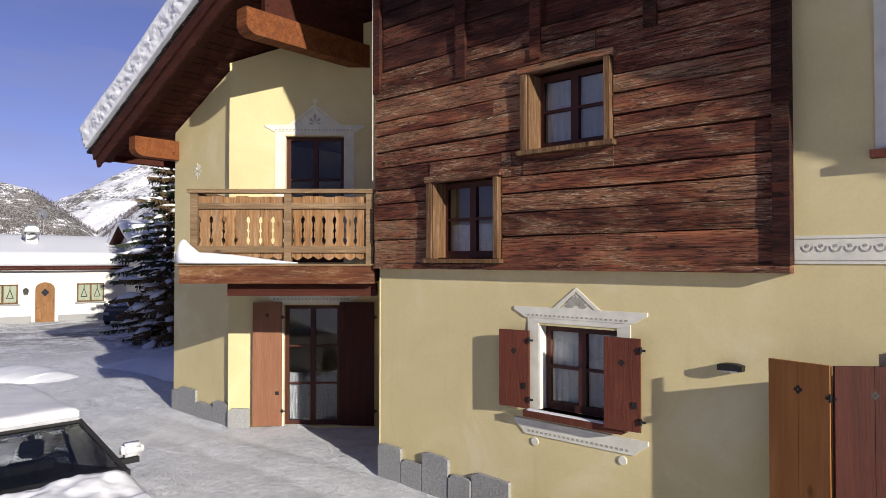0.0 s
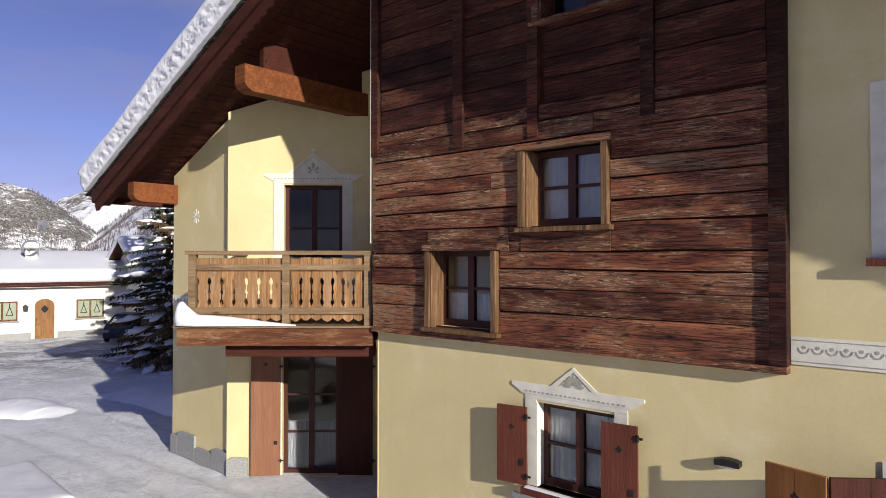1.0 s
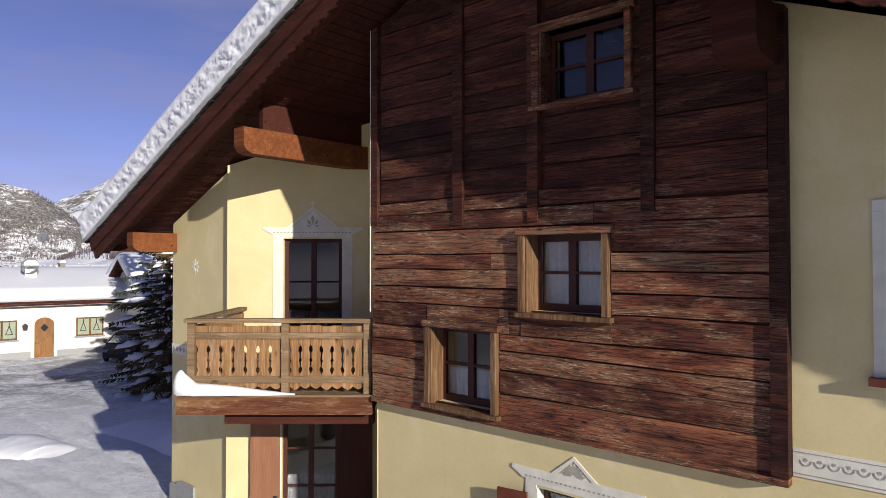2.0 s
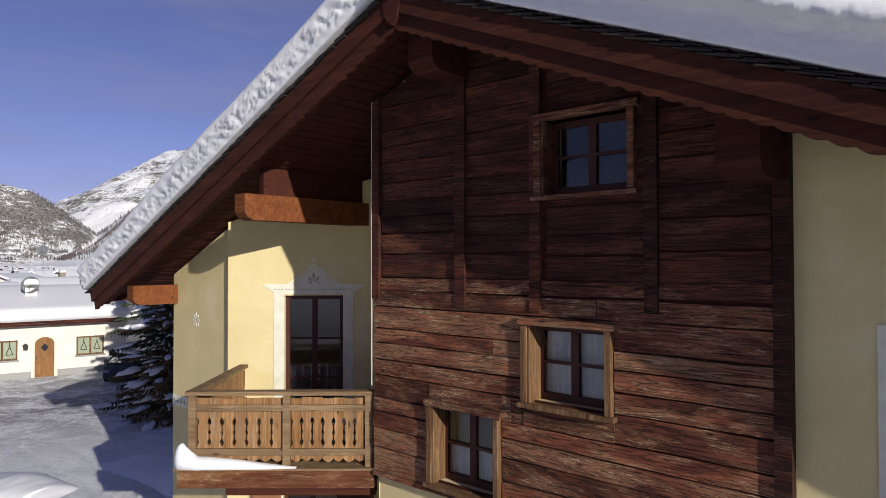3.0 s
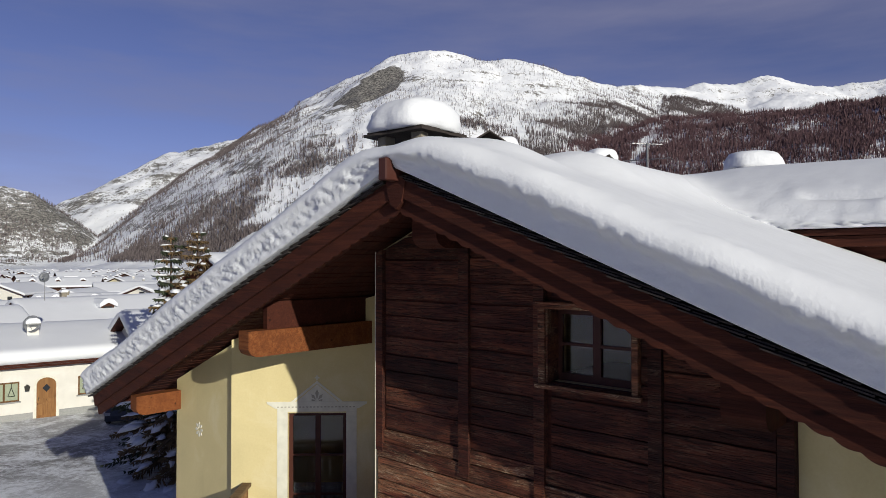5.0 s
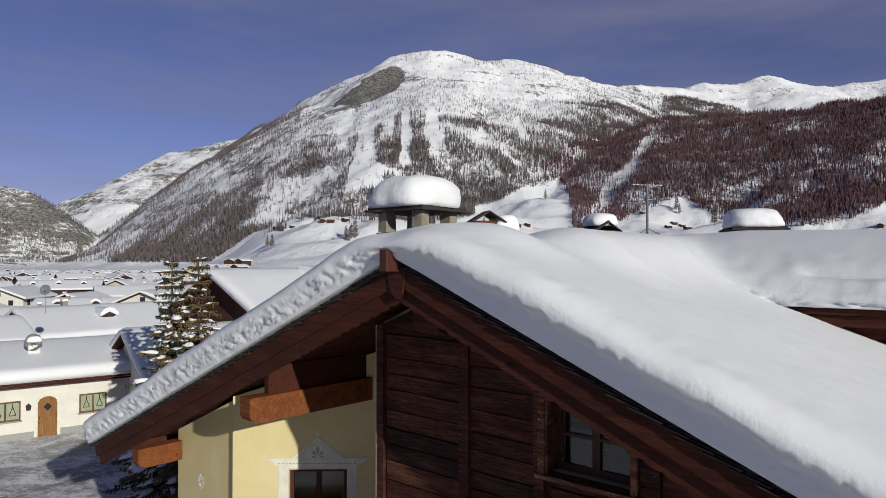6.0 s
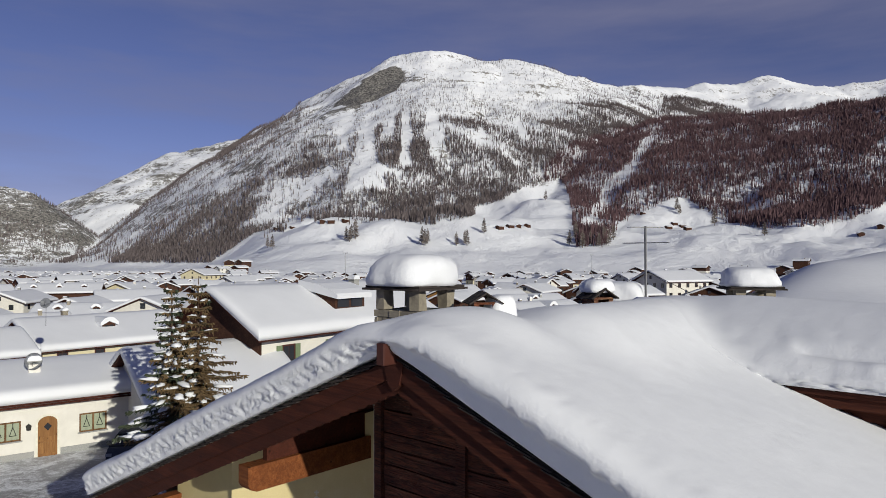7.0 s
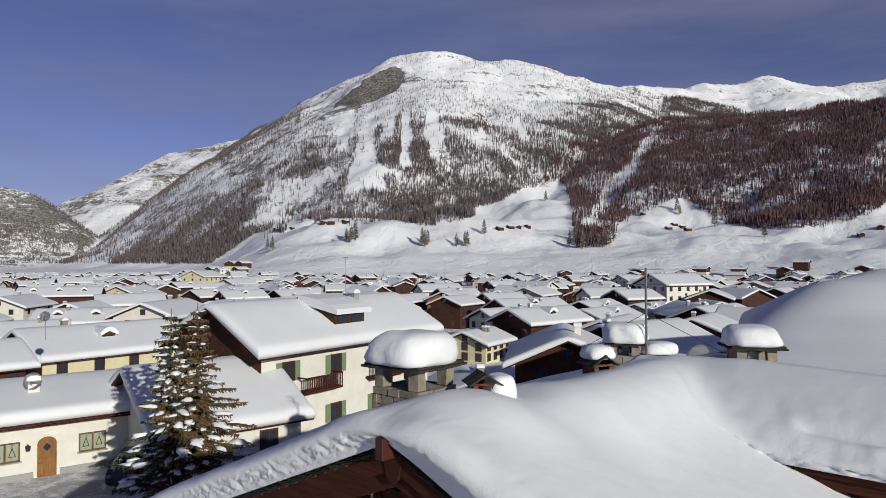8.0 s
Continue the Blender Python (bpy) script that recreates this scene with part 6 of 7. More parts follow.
UPPER = ((-0.75, 60), (-0.27, 120), (-0.19, 225), (-0.14, 250), (-0.07, 200), (0.01, 205), (0.10, 228), (0.19, 205), (0.27, 182), (0.33, 190), (0.36, 60), (0.70, 60))


def plant_forest():
    rng = np.random.default_rng(4)
    n = 950000
    east = rng.uniform(-0.72, 0.72, n)
    y = rng.uniform(650, 3100, n)
    x = east * y
    z = ground_height(x, y)
    rise = 461 - (z - 11.8) / y * 1162
    low = np.interp(east, *zip(*LOWER)) + 20 * fractal(x, y, 90, 4, 0.6, 51)
    up = np.interp(east, *zip(*UPPER)) + 22 * fractal(x, y, 150, 3, 0.5, 52)
    hill = ridge_height(x, y, FOREST_HILL, 0.44) >= ridge_height(x, y, MAIN_RIDGE, 0.60, 1.5) - 25
    hill &= east > 0.15
    rocky = (ridge_height(x, y, ROCK_RIDGE, 0.62) > 0) & (x < -900) & (y < 2600)
    d = np.where((rise < low) & (rise > up), 0.85, 0.0)
    d = np.where(rise <= up, 0.10 * smooth_step(-0.1, 0.35, fractal(x, y, 130, 4, 0.6, 64)) + 0.45 * np.exp(-np.maximum(up - rise, 0) / 22), d)
    # open ground: avalanche tracks and the broken flank of the long ridge
    for c0, c1, w0, w1, top, bot in ((-0.117, -0.124, 0.005, 0.030, 190, 337), (-0.0585, -0.0585, 0.006, 0.011, 196, 292), (-0.021, -0.008, 0.008, 0.022, 190, 282), (-0.082, -0.088, 0.006, 0.010, 200, 245), (-0.150, -0.158, 0.005, 0.014, 200, 270), (0.055, 0.062, 0.006, 0.012, 225, 262), (0.108, 0.125, 0.005, 0.010, 210, 250)):
        f = np.clip((rise - top) / (bot - top), 0, 1)
        w = (w0 + (w1 - w0) * f) * (0.85 + 0.5 * fractal(x, y, 60, 3, 0.5, 53))
        d *= 1 - 0.97 * ((np.abs(east - c0 - (c1 - c0) * f) < w) & (rise > top) & (rise < bot + 8 * fractal(x, y, 40, 2, 0.5, 60)))
    gaps = fractal(x + 0.6 * y, y, 170, 4, 0.6, 54)
    flank = smooth_step(-0.12, -0.22, east) * (east > -0.5)
    d *= 1 - flank * smooth_step(0.0, 0.14, gaps) * smooth_step(430, 330, rise) * 0.5
    strip = 461 - np.interp(east, STRIP_X, STRIP_Y)
    d *= 1 - 0.93 * np.exp(-((rise - strip - 16 * fractal(x, y, 60, 3, 0.6, 58)) / 52) ** 4) * (east > -0.56) * (east < -0.14)
    d *= 1 - 0.9 * smooth_step(0.22, 0.40, gaps) * (1 - hill)
    d *= 1 - 0.6 * smooth_step(0.42, 0.55, fractal(x, y, 110, 3, 0.5, 55)) * hill
    d = np.where(rocky, 0.16 * smooth_step(-0.25, 0.2, fractal(x, y, 110, 4, 0.6, 56)), d)
    far = ((y > 2700) & (east > 0.25)) | ((ridge_height(x, y, FAR_LEFT_RIDGE, 0.5, 1.35) > ridge_height(x, y, MAIN_RIDGE, 0.60, 1.5)) & (x < -400))
    d = np.where(far, 0.0, d)
    d = np.where(hill & ~far & (rise < low), np.maximum(d, 0.8 * (fractal(x, y, 110, 3, 0.5, 55) < 0.44)), d)
    # the stream gully between the two forests
    gully = 0.315 - 0.00065 * (rise - 250)
    d *= 1 - 0.85 * (np.abs(east - gully) < 0.012 * (1 + fractal(x, y, 80, 3, 0.5, 57))) * (rise > 235) * (rise < 400)
    # equal spread over the ground
    d *= np.clip(y / 2000, 0.3, 1.4) * np.where(hill, 1.15, 1.0)
    # denser towards the right, where more trees imitate the hill's shaded side
    d *= np.where(hill, 0.85 + 0.3 * smooth_step(0.44, 0.60, east), 1.0)
    take = (rng.random(n) < d * np.where(hill, 0.72, np.where(rise > up + 45, 0.82, 0.42)) * (0.55 + 0.9 * smooth_step(-0.3, 0.3, fractal(x, y, 45, 3, 0.6, 59)))) & (z > 8) & (rise < 470)
    for name, sel, mat, label in (("larch_forest", take & hill, "larch_red", "dense red-brown leafless larch forest on the hillside"), ("larch_forest", take & ~hill, "larch_grey", "grey-brown larch and spruce forest on snowy slopes")):
        P = np.stack((x, y, z), -1)[sel]
        k = len(P)
        H = rng.uniform(8, 16.5, k) * np.where(rise[sel] < up[sel], 0.72, 1.0)
        ob = new(name, tree_mesh(name, P, H, H * rng.uniform(0.055, 0.10, k), mat, 8))
        tagged(ob, label, "forest", kind="stuff")
        print(name, k)


plant_forest()


# single larches and clumps on the open meadows
def larch(x, y, z, h, seed):
    rng = np.random.default_rng(seed)
    tr = thing("larch", "bare grey larch standing on the snowy meadow", "tree", pose(x, y, z), "larches on the meadow")
    bm = bmesh.new()
    tube(bm, (0, 0, -0.5), (0, 0, h), h * 0.016, 0.03, 6)
    part("trunk", bm, "bark", tr)
    bm = bmesh.new()
    for k in range(230):
        f = rng.uniform(0.12, 0.97)
        a = rng.uniform(0, 6.28)
        L = h * 0.25 * (1 - f) ** 0.6 * rng.uniform(0.5, 1.2) + 0.2
        p = Vector((0, 0, h * f))
        tip = p + Vector((math.cos(a) * L, math.sin(a) * L, L * rng.uniform(-0.3, 0.25)))
        w = 0.06 + 0.010 * h * rng.random()
        side = Vector((-math.sin(a) * w, math.cos(a) * w, 0))
        up = Vector((0, 0, w * 1.4))
        vs = [bm.verts.new(q) for q in (p, (p + tip) / 2 + side, tip, (p + tip) / 2 - side, (p + tip) / 2 + up, (p + tip) / 2 - up)]
        bm.faces.new((vs[0], vs[1], vs[2], vs[3]))
        bm.faces.new((vs[0], vs[4], vs[2], vs[5]))
    tagged(part("crown", bm, "larch_pale", tr), kind="stuff")
    return tr


LARCH = larch(*seen_at(-0.27, 0.020), 15, 1)
_rng = random.Random(8)
for t, rise in ((-0.263, 0.018), (-0.15, 0.030), (-0.142, 0.034), (-0.136, 0.032), (-0.034, 0.024), (-0.03, 0.022), (-0.026, 0.026), (0.018, 0.022), (0.031, 0.026), (0.034, 0.022), (0.060, 0.040), (0.154, 0.092), (0.235, 0.020), (0.243, 0.028), (0.25, 0.022), (0.257, 0.030), (0.354, 0.075), (0.358, 0.07), (0.411, 0.052), (0.487, 0.036), (0.21, 0.018), (0.20, 0.03), (0.19, 0.022), (-0.145, 0.028), (0.222, 0.024)):
    x, y, z = seen_at(t, rise)
    s = _rng.uniform(1.1, 1.7)
    copy_thing(LARCH, pose(x, y, z - 0.2, 0, 0, _rng.uniform(0, 360)) @ Matrix.Scale(s, 4))


# ---- chimneys and vents on the roof ----
def snow_cap(name, cx, cy, z, rx, ry, h, label, yaw=0, seed=1, skirt=0.12):
    """A pillow of snow: flat below, domed above, with an overhanging rim."""
    rng = np.random.default_rng(seed)
    nu, nv = 40, 14
    V = []
    for j in range(nv + 1):
        s = j / nv
        for i in range(nu):
            a = 6.28319 * i / nu
            # rounded square plan
            ca, sa = math.cos(a), math.sin(a)
            q = (abs(ca) ** 3.2 + abs(sa) ** 3.2) ** (-1 / 3.2)
            if s < 0.25:
                r, zz = 0.55 + 0.45 * s / 0.25, -0.02
            else:
                w = (s - 0.25) / 0.75 * math.pi / 2
                r, zz = (math.cos(w) ** 0.40 if w < 1.57 else 0.0), h * math.sin(w) ** 0.95
            V.append((rx * q * r * ca, ry * q * r * sa, zz))
    V = np.array(V)
    V[:, 2] += 0.12 * h * fractal(V[:, 0] + seed * 3, V[:, 1], 0.5, 3, 0.5, seed) * (V[:, 2] > 0.02)
    bulge = 1 + 0.11 * fractal(V[:, 0] * 2 + V[:, 2], V[:, 1] * 2 + seed, 0.4, 3, 0.5, seed + 4)
    bulge = bulge * (1 + 0.05 * fractal(V[:, 0] * 2 + V[:, 2] * 2, V[:, 1] * 2, 0.13, 3, 0.6, seed + 7))
    V[:, 0] *= bulge
    V[:, 0] += 0.14 * rx * (V[:, 2] / h - 0.3) * (1 if seed % 2 else -1) * (V[:, 2] > 0.02)
    V[:, 1] *= bulge
    F = [(j * nu + i, j * nu + (i + 1) % nu, (j + 1) * nu + (i + 1) % nu, (j + 1) * nu + i) for j in range(nv) for i in range(nu)]
    ob = new(name, array_mesh(name, V, np.array(F), "roof_snow"))
    bm = bmesh.new()
    bm.from_mesh(ob.data)
    bmesh.ops.remove_doubles(bm, verts=bm.verts, dist=0.0005)
    bmesh.ops.contextual_create(bm, geom=[e for e in bm.edges if e.is_boundary])
    bmesh.ops.recalc_face_normals(bm, faces=bm.faces)
    for f in bm.faces:
        f.smooth = True
    bm.to_mesh(ob.data)
    bm.free()
    ob.matrix_basis = pose(cx, cy, z, 0, 0, yaw)
    return tagged(ob, label, "snow")


def stone_chimney(x, y, z0, z1, yaw, half, label, seed):
    """A square stone stack with corner pillars under a slate slab."""
    ch = thing("chimney", label, "chimney", pose(x, y, z0, 0, 0, yaw))
    rng = random.Random(seed)
    H = z1 - z0
    body = H - 0.34
    bm = bmesh.new()
    box(bm, -half + 0.06, half - 0.06, -half + 0.06, half - 0.06, -0.2, body - 0.02)
    core = part("base", bm, "granite", ch, "mortared stone stack")
    # stones laid round the stack in courses
    zc = 0.0
    while zc < body - 0.05:
        h = min(rng.uniform(0.10, 0.17), body - zc)
        for side in range(4):
            s = -half
            while s < half - 0.02:
                w = min(rng.uniform(0.16, 0.36), half - s)
                if half - s - w < 0.08:
                    w = half - s
                bm = bmesh.new()
                o = rng.uniform(-0.015, 0.02)
                vs = box(bm, s + 0.006, s + w - 0.006, -half - o, -half + 0.07, zc + 0.006, zc + h - 0.006, Matrix.Rotation(side * math.pi / 2, 4, "Z"))
                for v in vs:
                    v.co += Vector((rng.uniform(-0.008, 0.008), rng.uniform(-0.008, 0.008), rng.uniform(-0.006, 0.006)))
                piece("stone", mesh_of("stone", bm, "stone"), core)
                s += w
        zc += h
    for sx in (-1, 1):
        for sy in (-1, 1):
            bm = bmesh.new()
            vs = box(bm, sx * (half - 0.11) - 0.09, sx * (half - 0.11) + 0.09, sy * (half - 0.11) - 0.09, sy * (half - 0.11) + 0.09, body, H - 0.04)
            for v in vs:
                v.co += Vector((rng.uniform(-0.02, 0.02), rng.uniform(-0.02, 0.02), 0))
            part("pillar", bm, "stone", ch)
    bm = bmesh.new()
    box(bm, -0.10, 0.10, -0.10, 0.10, body - 0.02, body + 0.22)
    part("flue", bm, "copper", ch)
    bm = bmesh.new()
    n = 9
    for k in range(2):
        e = half + 0.13 - 0.04 * k
        pts = []
        for i in range(4 * n):
            side, f = divmod(i, n)
            a = -e + 2 * e * f / n
            p = ((a, -e), (e, a), (-a, e), (-e, -a))[side]
            pts.append((p[0] + rng.uniform(-0.02, 0.02), p[1] + rng.uniform(-0.02, 0.02)))
        prism(bm, pts, H - 0.05 + 0.035 * k, H - 0.018 + 0.035 * k, "z")
    part("slab", bm, "slate", ch, "ragged slate cap slab")
    return ch


stone_chimney(-0.42, 9.72, 9.35, 10.29, -38, 0.44, "square stone chimney with slate cap under snow", 3)
snow_cap("chimney_snow", -0.46, 9.68, 10.32, 0.61, 0.60, 0.45, "thick pillow of snow on the chimney cap", -38, 5)
stone_chimney(6.02, 12.75, 9.3, 10.15, -8, 0.385, "square stone chimney with slate cap under snow", 6)
snow_cap("chimney_snow", 6.0, 12.72, 10.18, 0.53, 0.52, 0.36, "flat pillow of snow on the chimney cap", -8, 8)
stone_chimney(5.05, 18.2, 8.6, 9.55, -20, 0.40, "dark stone chimney with slab under snow", 9)
snow_cap("chimney_snow", 5.02, 18.15, 9.58, 0.60, 0.58, 0.50, "rounded pillow of snow on the chimney cap", -20, 12)


def wooden_vent(x, y, z, yaw, label, snow, seed, scale=1.0):
    """A small boxed roof vent with a shake roof."""
    v = thing("roof_vent", label, "roof vent", pose(x, y, z, 0, 0, yaw) @ Matrix.Scale(scale, 4))
    bm = bmesh.new()
    wall_cells(bm, -0.21, 0.21, -0.45, 0.20, -0.21, -0.17, [(-0.12, 0.12, -0.02, 0.16)])
    part("front", bm, "old_wood", v)
    for sx in (-1, 1):
        bm = bmesh.new()
        box(bm, sx * 0.19 - 0.02, sx * 0.19 + 0.02, -0.17, 0.21, -0.45, 0.20)
        part("side", bm, "old_wood", v)
    bm = bmesh.new()
    box(bm, -0.17, 0.17, 0.17, 0.21, -0.45, 0.2)
    part("back", bm, "old_wood", v)
    rng = random.Random(seed)
    for side in (-1, 1):
        for k in range(6):
            bm = bmesh.new()
            m = Matrix.Translation((0, 0, 0.38)) @ Matrix.Rotation(side * 0.55, 4, "Y")
            a = -0.30 + 0.1 * k
            box(bm, min(0, side * 0.36), max(0, side * 0.36) + rng.uniform(-0.01, 0.01), a, a + 0.095, -0.03, rng.uniform(-0.012, 0.0), m)
            part("shingle", bm, "slate", v)
    if snow:
        c = pose(x, y, z, 0, 0, yaw) @ Vector(snow[:3])
        snow_cap("vent_snow", c.x, c.y, c.z, snow[3], snow[4], snow[5], "lump of wind-packed snow on the roof vent", yaw, seed)
    return v


wooden_vent(0.56, 9.22, 9.92, 12, "weathered wooden roof vent half under snow", (0.26, 0.05, -0.08, 0.22, 0.28, 0.34), 21, 0.82)
wooden_vent(2.66, 11.2, 9.86, 20, "small wooden roof vent with a snow cap", (0.02, 0.05, 0.28, 0.26, 0.26, 0.20), 23, 0.9)
wooden_vent(6.1, 18.6, 9.0, 0, "small dark roof vent under snow", (0, 0, 0.2, 0.5, 0.45, 0.3), 25, 1.1)


def aerial_mast(x, y, z0, z1):
    mast = thing("aerial_mast", "tall metal aerial mast with antennas and stay wires", "aerial mast", pose(x, y, 0))
    bm = bmesh.new()
    tube(bm, (0, 0, z0), (0, 0, z1), 0.035)
    part("pole", bm, "copper", mast)
    for z, yaw, L in ((z1 - 0.03, 0.2, 0.9), (z1 - 0.45, -0.5, 1.2)):
        bm = bmesh.new()
        c, s = math.cos(yaw), math.sin(yaw)
        tube(bm, (-L / 2 * c, -L / 2 * s, z), (L / 2 * c, L / 2 * s, z), 0.014, n=5)
        for k in range(9):
            f = -0.5 + k / 8
            tube(bm, (L * f * c - 0.14 * s, L * f * s + 0.14 * c, z), (L * f * c + 0.14 * s, L * f * s - 0.14 * c, z), 0.007, n=4)
        part("antenna", bm, "copper", mast)
    for dx, dy in ((2.6, -0.6), (-1.8, 1.6)):
        bm = bmesh.new()
        tube(bm, (0, 0, z0 + 1.6), (dx, dy, z0 + 0.2), 0.008, n=4)
        part("stay_wire", bm, "iron", mast)


aerial_mast(5.45, 17.6, 8.8, 11.6)


def lamp_mast(t, d, top):
    """A tall thin lighting mast among the village roofs."""
    x, y, z = spot(t, d)
    mast = thing("lighting_mast", "tall thin grey lighting mast between snowy roofs", "lamp post", pose(x, y, z), "village masts")
    bm = bmesh.new()
    tube(bm, (0, 0, -0.5), (0, 0, top - z), 0.11, 0.06, 8)
    part("pole", bm, "copper", mast)
    bm = bmesh.new()
    box(bm, -0.7, 0.7, -0.08, 0.08, top - z - 0.12, top - z)
    part("cross_arm", bm, "copper", mast)


lamp_mast(-0.1515, 175, 13.0)
lamp_mast(0.224, 240, 13.0)
lamp_mast(0.0, 330, 12.0)
lamp_mast(-0.094, 300, 11.5)


def dish(x, y, z, yaw, r, label, pole=0.9):
    d = thing("satellite_dish", label, "satellite dish", pose(x, y, z, 0, 0, yaw))
    bm = bmesh.new()
    n, rings = 20, 5
    prev = None
    tilt = Matrix.Translation((0, -0.05, 0)) @ Matrix.Rotation(radians(72), 4, "X")
    cen = bm.verts.new(tilt @ Vector((0, 0, 0)))
    for k in range(1, rings + 1):
        rr = r * k / rings
        ring = [bm.verts.new(tilt @ Vector((rr * math.cos(6.28319 * i / n), rr * 1.08 * math.sin(6.28319 * i / n), 0.22 * rr * rr / r))) for i in range(n)]
        for i in range(n):
            if prev is None:
                bm.faces.new((cen, ring[i], ring[(i + 1) % n]))
            else:
                bm.faces.new((prev[i], ring[i], ring[(i + 1) % n], prev[(i + 1) % n]))
        prev = ring
    bmesh.ops.solidify(bm, geom=bm.faces[:], thickness=0.012)
    part("reflector", bm, "dish", d, smooth=True)
    bm = bmesh.new()
    tube(bm, (0, 0.06, -pole), (0, 0.06, 0.05), 0.025)
    part("pole", bm, "copper", d)
    bm = bmesh.new()
    tube(bm, (0, -0.05, -r * 0.9), (0, -r * 1.0, -0.05), 0.012, n=5)
    box(bm, -0.03, 0.03, -r - 0.08, -r + 0.02, -0.09, 0.0)
    part("receiver_arm", bm, "copper", d)
    return d


dish(-24.4, 38.9, 4.75, 20, 0.48, "grey satellite dish beside the roof chimney", 0.8)
dish(-34.6, 56.8, 7.1, 15, 0.42, "pale satellite dish on a pole", 2.0)
dish(7.2, 18.4, 8.95, -160, 0.45, "dark satellite dish seen from behind", 0.7)
dish(-23.6, 66, 6.6, -60, 0.5, "grey satellite dish on the snowy roof", 0.8)


# ---- plinth stones, lamp and balcony snow ----
def plinth(m, spec, label):
    base = thing("stone_plinth", label, "plinth", m)
    x = 0.0
    rng = random.Random(31)
    for w, z in spec:
        bm = bmesh.new()
        t = rng.uniform(0.05, 0.08)
        pts = [(x + 0.006, -0.55), (x + w - 0.006, -0.55), (x + w - 0.006, z - rng.uniform(0, 0.03)), (x + w * 0.85, z), (x + w * 0.2, z + rng.uniform(0, 0.02)), (x + 0.006, z - rng.uniform(0.01, 0.06))]
        prism(bm, pts, -t, -0.001)
        bmesh.ops.bevel(bm, geom=bm.edges[:], offset=0.006, segments=1, affect="EDGES")
        part("stone_slab", bm, "granite", base)
        x += w
    return base


plinth(HOUSE_M @ Matrix.Translation((0.0, 0.05, 0)), ((0.50, 0.36), (0.42, 0.22), (0.50, 0.40), (0.40, 0.20), (0.62, 0.30)), "stepped rough granite slabs along the wall foot")
plinth(HOUSE_M @ Matrix.Translation((-6.48, 0.0, 0)), ((0.30, 0.33), (0.75, 0.44), (0.70, 0.22), (0.58, 0.34)), "stepped rough granite slabs along the wall foot")
plinth(HOUSE_M @ DOOR_M @ Matrix.Translation((0.0, 0.0, 0)), ((0.42, 0.27),), "granite slab beside the ground floor door")

lamp = thing("wall_lamp", "small black hooded wall lamp on the plaster", "wall lamp", HOUSE_M @ Matrix.Translation((5.14, 0.05, 2.02)) @ Matrix.Scale(0.78, 4))
bm = bmesh.new()
prism(bm, [(-0.15, -0.01), (-0.155, 0.06), (-0.08, 0.078), (0.0, 0.083), (0.08, 0.078), (0.155, 0.06), (0.15, -0.01)], -0.13, 0.0)
part("hood", bm, "iron", lamp)
bm = bmesh.new()
box(bm, -0.10, 0.10, -0.13, -0.01, -0.025, -0.004)
part("lens", bm, "dish", lamp)


def ridge_of_snow(name, pts, label, seed, mat="roof_snow", rings=12):
    """A drift swept along points (x, y, base z, half width, height)."""
    rng = np.random.default_rng(seed)
    n = 60
    P = np.array(pts, dtype=float)
    t = np.linspace(0, len(P) - 1, n)
    C = np.stack([np.interp(t, np.arange(len(P)), P[:, k]) for k in range(5)], -1)
    d = np.gradient(C[:, :2], axis=0)
    d /= np.linalg.norm(d, axis=1)[:, None] + 1e-9
    nx, ny = -d[:, 1], d[:, 0]
    V = []
    for i in range(n):
        for j in range(rings + 1):
            a = math.pi * j / rings
            w = C[i, 3] * math.cos(a)
            h = C[i, 4] * math.sin(a) ** 0.8 if 0 < j < rings else 0.0
            V.append((C[i, 0] + nx[i] * w, C[i, 1] + ny[i] * w, C[i, 2] + h))
    V = np.array(V)
    k = fractal(V[:, 0] * 1.0 + seed, V[:, 1], 0.6, 4, 0.55, seed)
    V[:, 2] += 0.12 * k * np.repeat(C[:, 4], rings + 1) * (V[:, 2] > np.repeat(C[:, 2], rings + 1) + 0.01)
    F = []
    m = rings + 1
    for i in range(n - 1):
        for j in range(rings):
            F.append((i * m + j, (i + 1) * m + j, (i + 1) * m + j + 1, i * m + j + 1))
        F.append((i * m + rings, (i + 1) * m + rings, (i + 1) * m, i * m))
    ob = new(name, array_mesh(name, V, np.array(F), mat))
    bm = bmesh.new()
    bm.from_mesh(ob.data)
    bmesh.ops.contextual_create(bm, geom=[e for e in bm.edges if e.is_boundary])
    bmesh.ops.recalc_face_normals(bm, faces=bm.faces)
    bm.to_mesh(ob.data)
    bm.free()
    return tagged(ob, label, "snow")


ridge_of_snow("balcony_snow", ((-3.97, 10.6, 3.06, 0.05, 0.05), (-3.97, 10.05, 3.06, 0.09, 0.30), (-3.93, 9.95, 3.06, 0.11, 0.36), (-3.7, 9.95, 3.055, 0.13, 0.17), (-3.2, 9.95, 3.055, 0.11, 0.14), (-2.6, 9.94, 3.055, 0.08, 0.06), (-2.2, 9.94, 3.055, 0.03, 0.015)), "white drift of snow left along the balcony edge", 41)
ridge_of_snow("snow_bank", ((-14.5, 19.5, -0.5, 1.0, 0.35), (-12.2, 18.6, -0.5, 1.3, 0.62), (-10.7, 18.0, -0.5, 0.9, 0.55), (-10.0, 17.2, -0.5, 0.4, 0.2)), "ploughed bank of snow beside the yard", 43)
ridge_of_snow("snow_bank", ((-10.9, 20.4, -0.5, 0.5, 0.3), (-9.6, 20.6, -0.5, 1.1, 0.55), (-7.8, 19.6, -0.5, 1.2, 0.7), (-6.0, 18.0, -0.5, 1.2, 0.8)), "shaded bank of snow under the spruce", 44)
